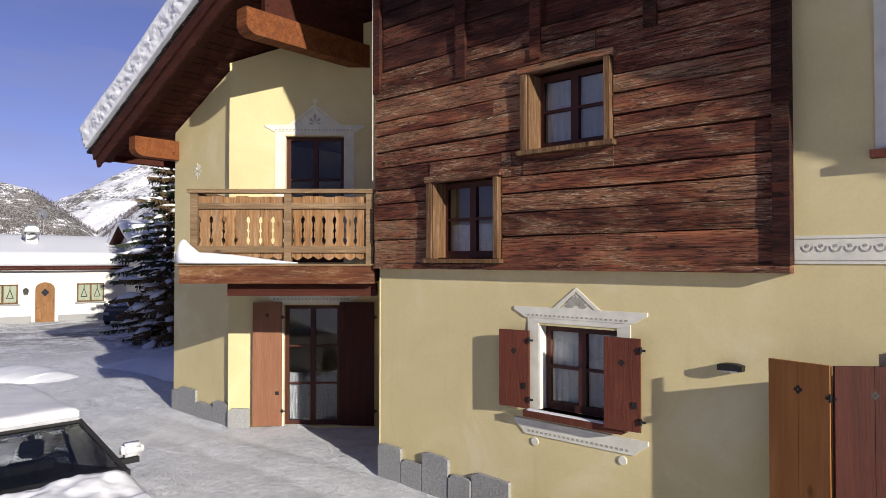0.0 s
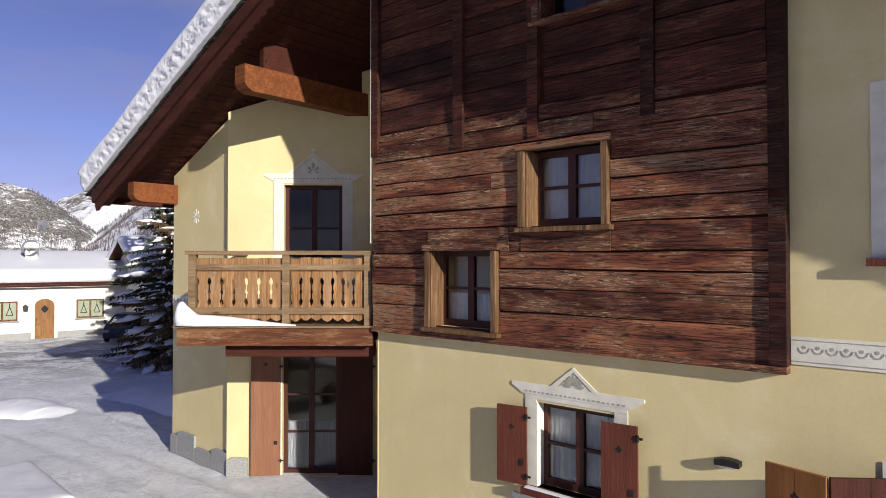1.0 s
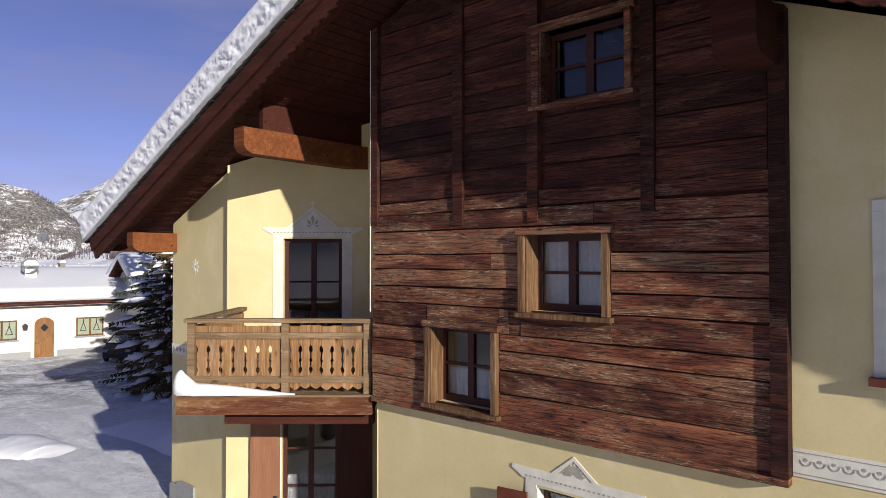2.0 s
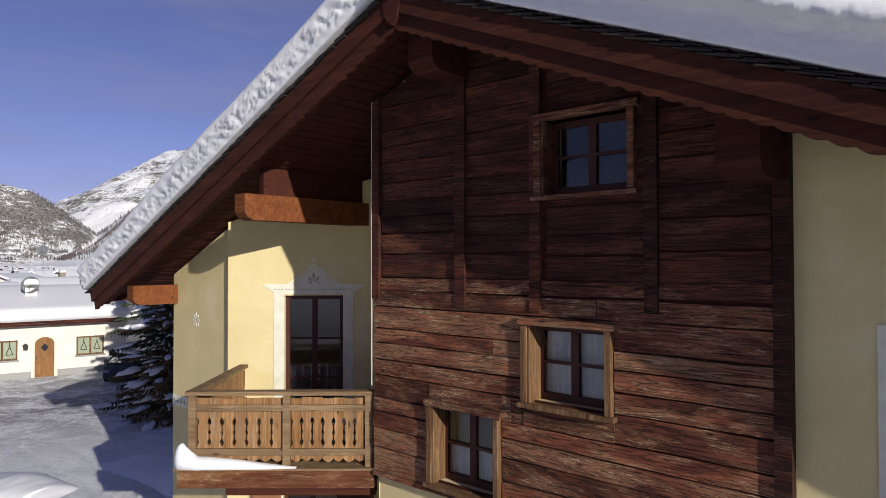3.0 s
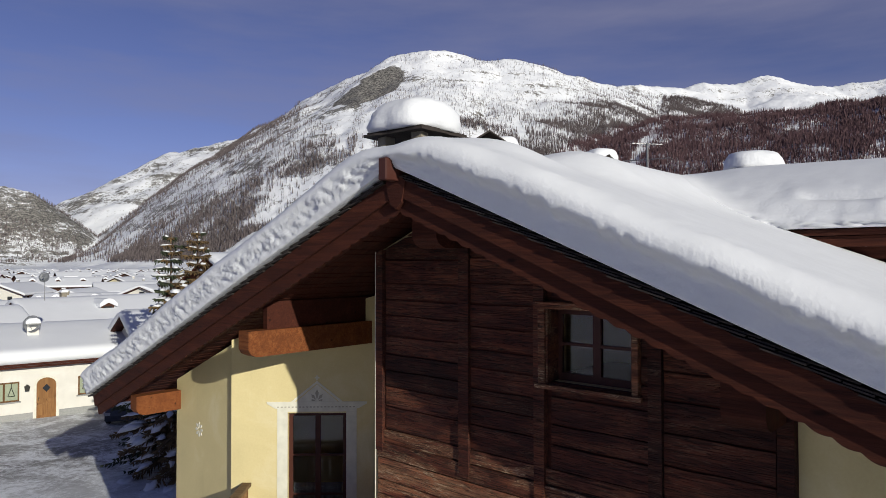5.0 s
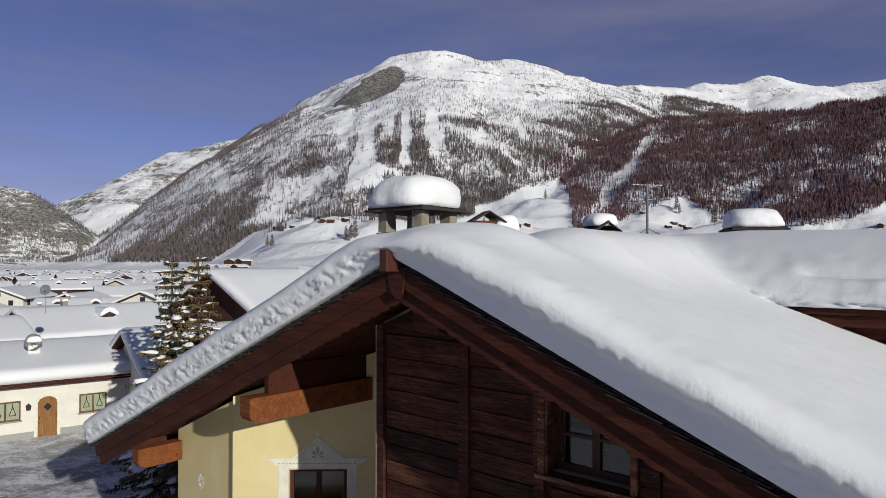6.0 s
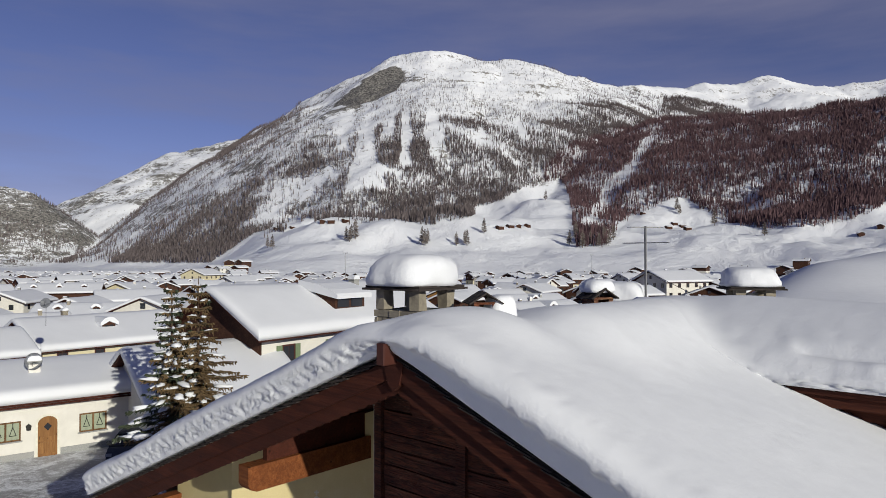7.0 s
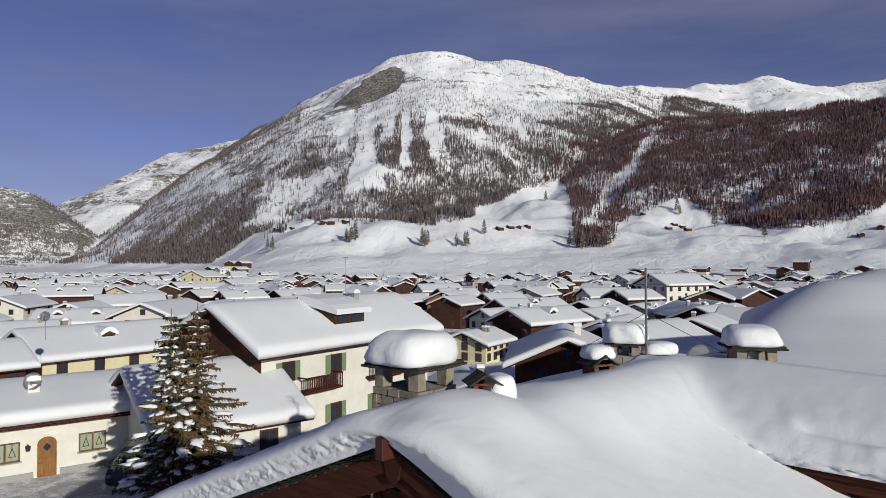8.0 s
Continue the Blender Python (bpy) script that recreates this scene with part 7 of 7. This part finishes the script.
ridge_of_snow("snow_bank", ((0.35, 8.0, -0.3, 0.3, 0.4), (0.9, 7.5, -0.3, 0.4, 0.62), (1.7, 6.8, -0.3, 0.4, 0.6), (2.6, 5.9, -0.3, 0.4, 0.5)), "ridge of snow piled against the chalet wall", 45)
# sill snow
ridge_of_snow("sill_snow", tuple((*(HOUSE_M @ Vector((u, -0.045, 1.275)))[:], 0.05, 0.02) for u in (2.76, 3.2, 3.98)), "thin strip of snow on the window sill", 46)


# ---- spruces beside the yard ----
def spruce(x, y, z, height, radius, seed, label, lean=0.0, snow=0.5, sunny=0.5, snow_side=(-0.5, 0.3)):
    tree = thing("spruce", label, "tree", pose(x, y, z, lean, 0, 0))
    rng = np.random.default_rng(seed)
    bm = bmesh.new()
    tube(bm, (0, 0, -0.5), (0, 0, height * 0.5), 0.18, 0.10, 9)
    tube(bm, (0, 0, height * 0.5), (0, 0, height), 0.10, 0.012, 7)
    part("trunk", bm, "bark", tree)
    tri = {"needles": [], "needles_sunlit": []}
    limbs = bmesh.new()
    pads = []
    levels = int(height / 0.34)
    for k in range(levels):
        f = k / levels
        h = height * (0.06 + 0.93 * f)
        reach = radius * (1 - f) ** 0.72 * rng.uniform(0.85, 1.12) + 0.10
        nb = 9 if f < 0.75 else 6
        for b in range(nb):
            a = 6.28319 * (b + rng.uniform(-0.35, 0.35)) / nb + k * 0.9
            L = reach * (0.45 + 0.85 * rng.random() ** 1.3) * (0.85 + 0.3 * math.sin(a * 2 + seed + h * 0.7))
            if L < 0.12:
                continue
            ca, sa = math.cos(a), math.sin(a)
            droop = (0.18 + 0.30 * (1 - f)) * L + 0.14 * L * rng.uniform(-0.8, 1)
            steps = max(4, int(L / 0.13))
            pts = []
            for s in range(steps + 1):
                q = s / steps
                zz = h + 0.10 * L * q - droop * q ** 1.6 + 0.17 * L * q ** 3
                pts.append(Vector((ca * L * q, sa * L * q, zz)))
            tube(limbs, pts[0], pts[len(pts) // 2], 0.022, 0.014, 4, False)
            tube(limbs, pts[len(pts) // 2], pts[-1], 0.014, 0.004, 4, False)
            # branches facing the sun take the brown more often, as painted sunlight
            key = "needles_sunlit" if (ca * 0.545 - sa * 0.84) * 0.5 + rng.uniform(0, 1) > 1 - sunny else "needles"
            def spindle(p, tip, w):
                """A needle-clad twig: a thin double pyramid."""
                d = (tip - p)
                n1 = d.cross(Vector((0.3, 0.2, 1))).normalized() * w
                n2 = d.cross(n1).normalized() * w
                mid = p + d * 0.4
                ring = (mid + n1, mid - n1 * 0.5 + n2 * 0.87, mid - n1 * 0.5 - n2 * 0.87)
                for i in range(3):
                    tri[key].extend((p, ring[i], ring[(i + 1) % 3], ring[i], tip, ring[(i + 1) % 3]))
            spindle(pts[steps // 2], pts[-1] + (pts[-1] - pts[-2]) * 0.8, 0.05)
            for s in range(1, steps + 1):
                q = s / steps
                p = pts[s]
                spread = (0.12 + 0.15 * L * (1.15 - q)) * rng.uniform(0.7, 1.3)
                for side in (-1, 1):
                    for rep in range(2):
                        fan = rng.uniform(0.5, 1.2)
                        tip = p + Vector((-sa * side * spread * fan + ca * spread * 0.75, ca * side * spread * fan + sa * spread * 0.75, spread * rng.uniform(-0.75, 0.12)))
                        spindle(p, tip, rng.uniform(0.028, 0.05))
                if rng.random() < 0.7:
                    spindle(p, p + Vector((ca * 0.07 + rng.uniform(-0.05, 0.05), sa * 0.07 + rng.uniform(-0.05, 0.05), -rng.uniform(0.12, 0.26))), 0.035)
            bias = snow * (1.15 - 0.5 * f) + 0.35 * (ca * snow_side[0] + sa * snow_side[1])
            if rng.random() < bias and L > 0.25:
                s0 = max(1, int(steps * rng.uniform(0.35, 0.65)))
                pads.append((pts[s0] * 0.5 + pts[-1] * 0.5, a, ((pts[-1] - pts[s0]).length * 0.5 + 0.04) * rng.uniform(0.4, 1.1), (0.05 + 0.10 * L) * rng.uniform(0.4, 1.2), (0.035 + 0.05 * L) * rng.uniform(0.6, 1.3), math.atan2(pts[-1].z - pts[s0].z, (pts[-1] - pts[s0]).xy.length + 1e-6)))
    tagged(part("limb", limbs, "bark", tree, "thin branches"), kind="stuff")
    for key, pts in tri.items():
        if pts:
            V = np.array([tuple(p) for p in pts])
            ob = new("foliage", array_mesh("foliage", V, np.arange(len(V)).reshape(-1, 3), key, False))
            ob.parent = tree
            tagged(ob, "brown sunlit twigs" if key == "needles_sunlit" else "dark green needles", kind="stuff")
    bm = bmesh.new()
    for c, a, rl, rw, rh, pitch in pads:
        rl, rw = min(rl, 0.42), min(rw, 0.20)
        m = Matrix.Translation(c + Vector((0, 0, 0.03))) @ Matrix.Rotation(a, 4, "Z") @ Matrix.Rotation(-pitch, 4, "Y")
        vs = bmesh.ops.create_icosphere(bm, subdivisions=2, radius=1.0)["verts"]
        ph = rng.uniform(0, 9)
        for v in vs:
            n3 = noise.noise(Vector((v.co.x * 1.7 + ph, v.co.y * 1.7, v.co.z * 1.7)))
            s = 1 + 0.85 * n3
            zz = v.co.z * rh * s
            v.co = m @ Vector((v.co.x * rl * s, v.co.y * rw * s, zz if zz > 0 else zz * 0.35))
    ob = part("snow_load", bm, "roof_snow", tree, "lumps of snow on the branches", True)
    tagged(ob, kind="stuff")
    return tree


spruce(-10.55, 28.0, -0.45, 10.5, 2.55, 61, "tall spruce with brown twigs and snow on its branches", 0, 0.65, 0.75, (-0.2, -0.2))
spruce(-11.6, 27.8, -0.45, 10.3, 2.3, 62, "tall snow-laden spruce standing beside another", 0, 1.5, 0.25, (-0.6, -0.3))


# ---- cars ----
def car(name, label, m, paint, length=3.9, width=1.66, height=1.48, belt=0.96):
    """A small hatchback, nose towards local +x."""
    c = thing(name, label, "car", m)
    L, W = length / 2, width / 2
    # lower body with wheel arches
    low = [(-L + 0.05, 0.25), (-L, 0.45), (-L + 0.05, belt - 0.04), (1.02, belt + 0.01), (1.40, belt - 0.04), (L - 0.12, belt - 0.18), (L, 0.55), (L - 0.03, 0.25)]
    def arch(cx, r=0.33, n=8):
        return [(cx + r * math.cos(math.pi * k / n), 0.25 + r * math.sin(math.pi * k / n)) for k in range(n + 1)]
    pts = low + arch(L - 0.75) + arch(-L + 0.72)
    bm = bmesh.new()
    vs = prism(bm, pts, -W, W)
    for v in bm.verts:
        k = max(0.0, (v.co.z - 0.5)) * 0.10 + max(0.0, abs(v.co.x) - L + 0.5) * 0.22
        v.co.y *= 1 - k
    bmesh.ops.recalc_face_normals(bm, faces=bm.faces)
    bmesh.ops.bevel(bm, geom=[e for e in bm.edges if len(e.link_faces) == 2 and e.calc_face_angle(0) > 0.9], offset=0.035, segments=2, affect="EDGES")
    body = part("body", bm, paint, c)
    # cabin shell: roof, pillars
    bm = bmesh.new()
    fx = 0.22
    top = [(-L + 0.48, height - 0.05), (-L + 0.75, height), (fx - 0.2, height), (fx, height - 0.05)]
    wt = W * 0.73
    prism(bm, top + [(fx - 0.04, height - 0.10), (-L + 0.52, height - 0.10)], -wt, wt)
    part("roof", bm, paint, c)
    def bar(p, q, r=0.026):
        b = bmesh.new()
        tube(b, p, q, r, r, 6)
        part("pillar", b, "rubber", c)
    wb = W * 0.93
    for s in (-1, 1):
        bar((fx, s * wt, height - 0.07), (1.10, s * wb, belt))
        bar((-0.35, s * wt, height - 0.07), (-0.35, s * wb, belt - 0.01))
        bar((-L + 0.5, s * wt, height - 0.08), (-L + 0.15, s * wb, belt - 0.01), 0.06)
    # dark trim over the screen, dark lining inside
    bm = bmesh.new()
    tube(bm, (fx + 0.02, -wt, height - 0.075), (fx + 0.02, wt, height - 0.075), 0.02, n=6)
    part("windscreen_trim", bm, "rubber", c)
    bm = bmesh.new()
    box(bm, 1.02, 1.20, -wb, wb, belt - 0.02, belt + 0.035)
    part("cowl", bm, "rubber", c)
    bm = bmesh.new()
    box(bm, -L + 0.16, 1.04, -wb + 0.03, wb - 0.03, belt - 0.02, belt + 0.02)
    part("lining", bm, "car_lining", c)
    bm = bmesh.new()
    box(bm, -L + 0.56, fx - 0.06, -wt + 0.02, wt - 0.02, height - 0.115, height - 0.102)
    part("headliner", bm, "car_lining", c)
    def sheet(pts4, nm, mat):
        b = bmesh.new()
        f = [b.verts.new(p) for p in pts4]
        b.faces.new(f)
        n = (Vector(pts4[1]) - Vector(pts4[0])).cross(Vector(pts4[2]) - Vector(pts4[0])).normalized() * 0.006
        bmesh.ops.solidify(b, geom=b.faces[:], thickness=0.006)
        ob = part(nm, b, mat, c)
        return ob
    sheet([(fx + 0.02, -wt, height - 0.08), (fx + 0.02, wt, height - 0.08), (1.10, wb, belt), (1.10, -wb, belt)], "windscreen", "car_glass")
    sheet([(-L + 0.45, -wt, height - 0.08), (-L + 0.45, wt, height - 0.08), (-L + 0.12, wb, belt), (-L + 0.12, -wb, belt)], "rear_window", "car_glass")
    for s in (-1, 1):
        sheet([(fx - 0.04, s * wt, height - 0.09), (-0.33, s * wt, height - 0.09), (-0.33, s * wb, belt - 0.01), (1.0, s * wb, belt - 0.01)], "side_window", "car_glass")
        sheet([(-0.38, s * wt, height - 0.09), (-L + 0.55, s * wt, height - 0.09), (-L + 0.25, s * wb, belt - 0.01), (-0.38, s * wb, belt - 0.01)], "side_window", "car_glass")
        # mirror
        bm = bmesh.new()
        box(bm, 0.76, 0.90, s * (W + 0.08) - 0.11, s * (W + 0.08) + 0.11, belt + 0.05, belt + 0.21)
        for v in bm.verts:
            if v.co.x > 0.85:
                v.co.z = belt + 0.13 + (v.co.z - belt - 0.13) * 0.75
        bmesh.ops.bevel(bm, geom=bm.edges[:], offset=0.035, segments=3, affect="EDGES")
        mir = part("mirror", bm, paint, c, "", True)
        bm = bmesh.new()
        box(bm, 0.79, 0.88, min(s * (W - 0.06), s * (W + 0.14)), max(s * (W - 0.06), s * (W + 0.14)), belt + 0.0, belt + 0.055)
        part("mirror_foot", bm, "rubber", mir)
        # wheels
        for cx in (L - 0.75, -L + 0.72):
            bm = bmesh.new()
            tube(bm, (cx, s * (W - 0.16), 0.29), (cx, s * W, 0.29), 0.29, 0.29, 18)
            wh = part("tyre", bm, "rubber", c)
            bm = bmesh.new()
            tube(bm, (cx, s * (W - 0.02), 0.29), (cx, s * (W + 0.012), 0.29), 0.19, 0.16, 12)
            part("rim", bm, "copper", wh)
        bm = bmesh.new()
        box(bm, L - 0.10, L - 0.01, s * W * 0.72 - 0.15, s * W * 0.72 + 0.15, 0.58, 0.72)
        part("headlight", bm, "dish", c)
    # seats and wheel seen through the screen
    for s in (-1, 1):
        bm = bmesh.new()
        box(bm, -0.45, -0.30, s * 0.36 - 0.24, s * 0.36 + 0.24, 0.45, belt + 0.12)
        box(bm, -0.43, -0.33, s * 0.36 - 0.12, s * 0.36 + 0.12, belt + 0.14, height - 0.16)
        bmesh.ops.bevel(bm, geom=bm.edges[:], offset=0.03, segments=1, affect="EDGES")
        part("seat", bm, "rubber", c)
    bm = bmesh.new()
    box(bm, 0.55, 1.02, -W + 0.12, W - 0.12, belt - 0.2, belt + 0.03)
    part("dashboard", bm, "rubber", c)
    bm = bmesh.new()
    for k in range(16):
        a, b2 = 6.28319 * k / 16, 6.28319 * (k + 1) / 16
        tube(bm, (0.45 + 0.05 * math.sin(a), 0.36 + 0.17 * math.cos(a), belt + 0.04 + 0.15 * math.sin(a)), (0.45 + 0.05 * math.sin(b2), 0.36 + 0.17 * math.cos(b2), belt + 0.04 + 0.15 * math.sin(b2)), 0.013, n=5)
    part("steering_wheel", bm, "rubber", c)
    return c


CAR_M = pose(-4.52, 6.79, -0.1, 0, 0, -45)
car("car", "pale hatchback with snow on roof and bonnet", CAR_M, "car_white", 4.1, 1.78, 1.55, 1.10)


def car_snow():
    def shape(x0, x1, w, z, thick, lump, fall, seed, label):
        xs, ys = np.linspace(x0, x1, 60), np.linspace(-w, w, 50)

        def top(x, y):
            q = np.clip(np.minimum(np.minimum(x - x0, x1 - x), w - np.abs(y)) / 0.14, 0, 1)
            t = thick + lump * fractal(x, y, 0.45, 4, 0.55, seed)
            return z - fall * np.maximum(x - x0, 0) + np.maximum(t, 0.02) * (0.35 + 0.65 * np.sqrt(1 - (1 - q) ** 2))

        snow_sheet("car_snow", xs, ys, top, lambda x, y: z - fall * np.maximum(x - x0, 0) - 0.03 + 0 * y, lambda x, y: np.full_like(x, True, dtype=bool), label, CAR_M)

    shape(-1.62, 0.20, 0.65, 1.55, 0.07, 0.012, 0.0, 51, "smooth layer of snow on the car roof")
    shape(1.16, 2.0, 0.80, 1.09, 0.085, 0.11, 0.13, 52, "lumpy snow on the car bonnet")


car_snow()
car("car", "small dark hatchback parked by the white house", pose(-17.9, 37.3, -0.42, 0, 0, -80), "car_paint", 3.7, 1.6, 1.45)


# ---- white house: door, windows, chimney, lantern, plinth; x along its front, front wall at y = -4.5 ----
def arched(x, w, z0, z1, n=10):
    r = w / 2
    return [(x - r, z0), (x + r, z0)] + [(x + r * math.cos(math.pi * k / n), z1 - r * 0.8 + r * 0.8 * math.sin(math.pi * k / n)) for k in range(n + 1)]


def white_house_details():
    h = WHITE_HOUSE
    bm = bmesh.new()
    prism(bm, arched(3.1, 1.16, -0.05, 2.36), -4.54, -4.40)
    door = part("door", bm, "paint_white", h, "arched honey-coloured panelled door")
    bm = bmesh.new()
    prism(bm, arched(3.1, 0.96, 0.0, 2.26), -4.575, -4.545)
    part("door_leaf", bm, "door_wood", door)
    bm = bmesh.new()
    for z0, z1 in ((0.18, 0.78), (0.88, 1.10)):
        for x0 in (2.72, 3.14):
            box(bm, x0, x0 + 0.34, -4.595, -4.576, z0, z1)
    part("panel", bm, "door_wood", door)
    bm = bmesh.new()
    prism(bm, [(3.1, 1.45), (3.3, 1.68), (3.1, 1.91), (2.9, 1.68)], -4.60, -4.576)
    part("pane", bm, "dark_glass", door)
    bm = bmesh.new()
    tube(bm, (2.70, -4.62, 1.0), (2.70, -4.62, 1.18), 0.015, n=6)
    part("door_handle", bm, "iron", door)
    for x in (1.08, 5.42, -3.2, -7.0):
        bm = bmesh.new()
        wall_cells(bm, x - 0.72, x + 0.72, 1.08, 2.16, -4.56, -4.50, [(x - 0.64, x - 0.05, 1.16, 2.08), (x + 0.05, x + 0.64, 1.16, 2.08)])
        win = part("window", bm, "frame_wood", h, "brown framed window with hanging ornaments")
        for e in (-1, 1):
            bm = bmesh.new()
            c = x + e * 0.345
            box(bm, c - 0.295, c + 0.295, -4.53, -4.52, 1.16, 2.08)
            part("pane", bm, "curtain_green", win)
            bm = bmesh.new()
            for p, q in (((c - 0.16, 1.38), (c, 1.86)), ((c, 1.86), (c + 0.16, 1.38)), ((c - 0.16, 1.38), (c + 0.16, 1.38)), ((c, 1.86), (c, 2.06))):
                tube(bm, (p[0], -4.535, p[1]), (q[0], -4.535, q[1]), 0.018, n=4)
            part("ornament", bm, "iron", win)
        bm = bmesh.new()
        box(bm, x - 0.80, x + 0.80, -4.62, -4.50, 1.0, 1.07)
        part("sill", bm, "granite", win)
    # plinth
    for x0, x1 in ((-9.0, 2.45), (3.75, 9.0)):
        bm = bmesh.new()
        box(bm, x0, x1, -4.55, -4.50, -0.6, 0.36)
        part("plinth", bm, "granite", h)
    # lantern
    bm = bmesh.new()
    box(bm, 2.14, 2.18, -4.68, -4.50, 1.92, 1.96)
    prism(bm, [(2.06, 1.62), (2.26, 1.62), (2.30, 1.86), (2.16, 1.98), (2.02, 1.86)], -4.78, -4.60)
    part("lantern", bm, "iron", h)
    bm = bmesh.new()
    box(bm, -9.5, 9.5, -5.06, -4.95, 2.96, 3.05)
    part("gutter", bm, "dark_wood", h)
    # chimney with its own snow
    bm = bmesh.new()
    box(bm, 2.3, 2.9, -2.6, -2.0, 3.5, 5.0)
    ch = part("chimney", bm, "white", h)
    bm = bmesh.new()
    box(bm, 2.22, 2.98, -2.68, -1.92, 5.15, 5.22)
    for x in (2.3, 2.82):
        box(bm, x, x + 0.08, -2.6, -2.52, 5.0, 5.15)
        box(bm, x, x + 0.08, -2.08, -2.0, 5.0, 5.15)
    part("cap", bm, "granite", ch)
    bm = bmesh.new()
    prism(bm, [(2.22, 5.22), (2.98, 5.22), (2.94, 5.42), (2.78, 5.52), (2.42, 5.52), (2.26, 5.42)], -2.68, -1.92)
    part("cap_snow", bm, "far_snow", ch)


MAT["curtain_green"] = plain("pale_green_blind", (0.29, 0.32, 0.23), 0.9)
white_house_details()


def balcony_on(h, x0, x1, y, z, mat="dark_wood", depth=1.0, facing="y"):
    """A projecting village balcony on the long side of a house: floor, rail and many balusters."""
    bm = bmesh.new()
    box(bm, x0, x1, y - depth, y, z - 0.14, z)
    b = part("balcony", bm, mat, h, "dark wooden balcony")
    bm = bmesh.new()
    box(bm, x0, x1, y - depth, y - depth + 0.08, z + 0.88, z + 0.97)
    box(bm, x0, x0 + 0.08, y - depth, y, z + 0.88, z + 0.97)
    box(bm, x1 - 0.08, x1, y - depth, y, z + 0.88, z + 0.97)
    part("handrail", bm, mat, b)
    n = int((x1 - x0) / 0.16)
    for i in range(n):
        bm = bmesh.new()
        x = x0 + 0.03 + (x1 - x0 - 0.12) * i / (n - 1)
        box(bm, x, x + 0.09, y - depth + 0.02, y - depth + 0.05, z, z + 0.88)
        part("baluster", bm, mat, b)
    return b


balcony_on(GREEN_HOUSE, -6.0, -2.5, -4.4, 3.85)
balcony_on(GREEN_HOUSE, 1.0, 5.0, -4.4, 3.85)
bm = bmesh.new()
# shed dormer with two windows on the green-shuttered house
zr = 7.0 + 4.4 * 0.55 - 0.55 * 2.6 + 0.45 - 0.42
prism(bm, [(-4.0, zr - 0.3), (-4.0, zr + 0.85), (-0.4, zr + 1.55), (-0.4, zr - 0.3)], -1.9, 1.3, "x")
dorm = part("dormer", bm, "brown_house", GREEN_HOUSE, "wide shed dormer with two windows")
for x in (-1.65, -0.2):
    bm = bmesh.new()
    box(bm, x, x + 1.2, -4.05, -4.0, zr + 0.1, zr + 0.72)
    part("pane", bm, "dark_glass", dorm)
bm = bmesh.new()
prism(bm, [(-4.5, zr + 0.76), (-4.55, zr + 0.98), (-4.4, zr + 1.15), (-3.7, zr + 1.45), (-2.3, zr + 1.85), (-0.4, zr + 2.1), (-0.4, zr + 1.5)], -2.2, 1.6, "x")
part("dormer_snow", bm, "far_snow", dorm)
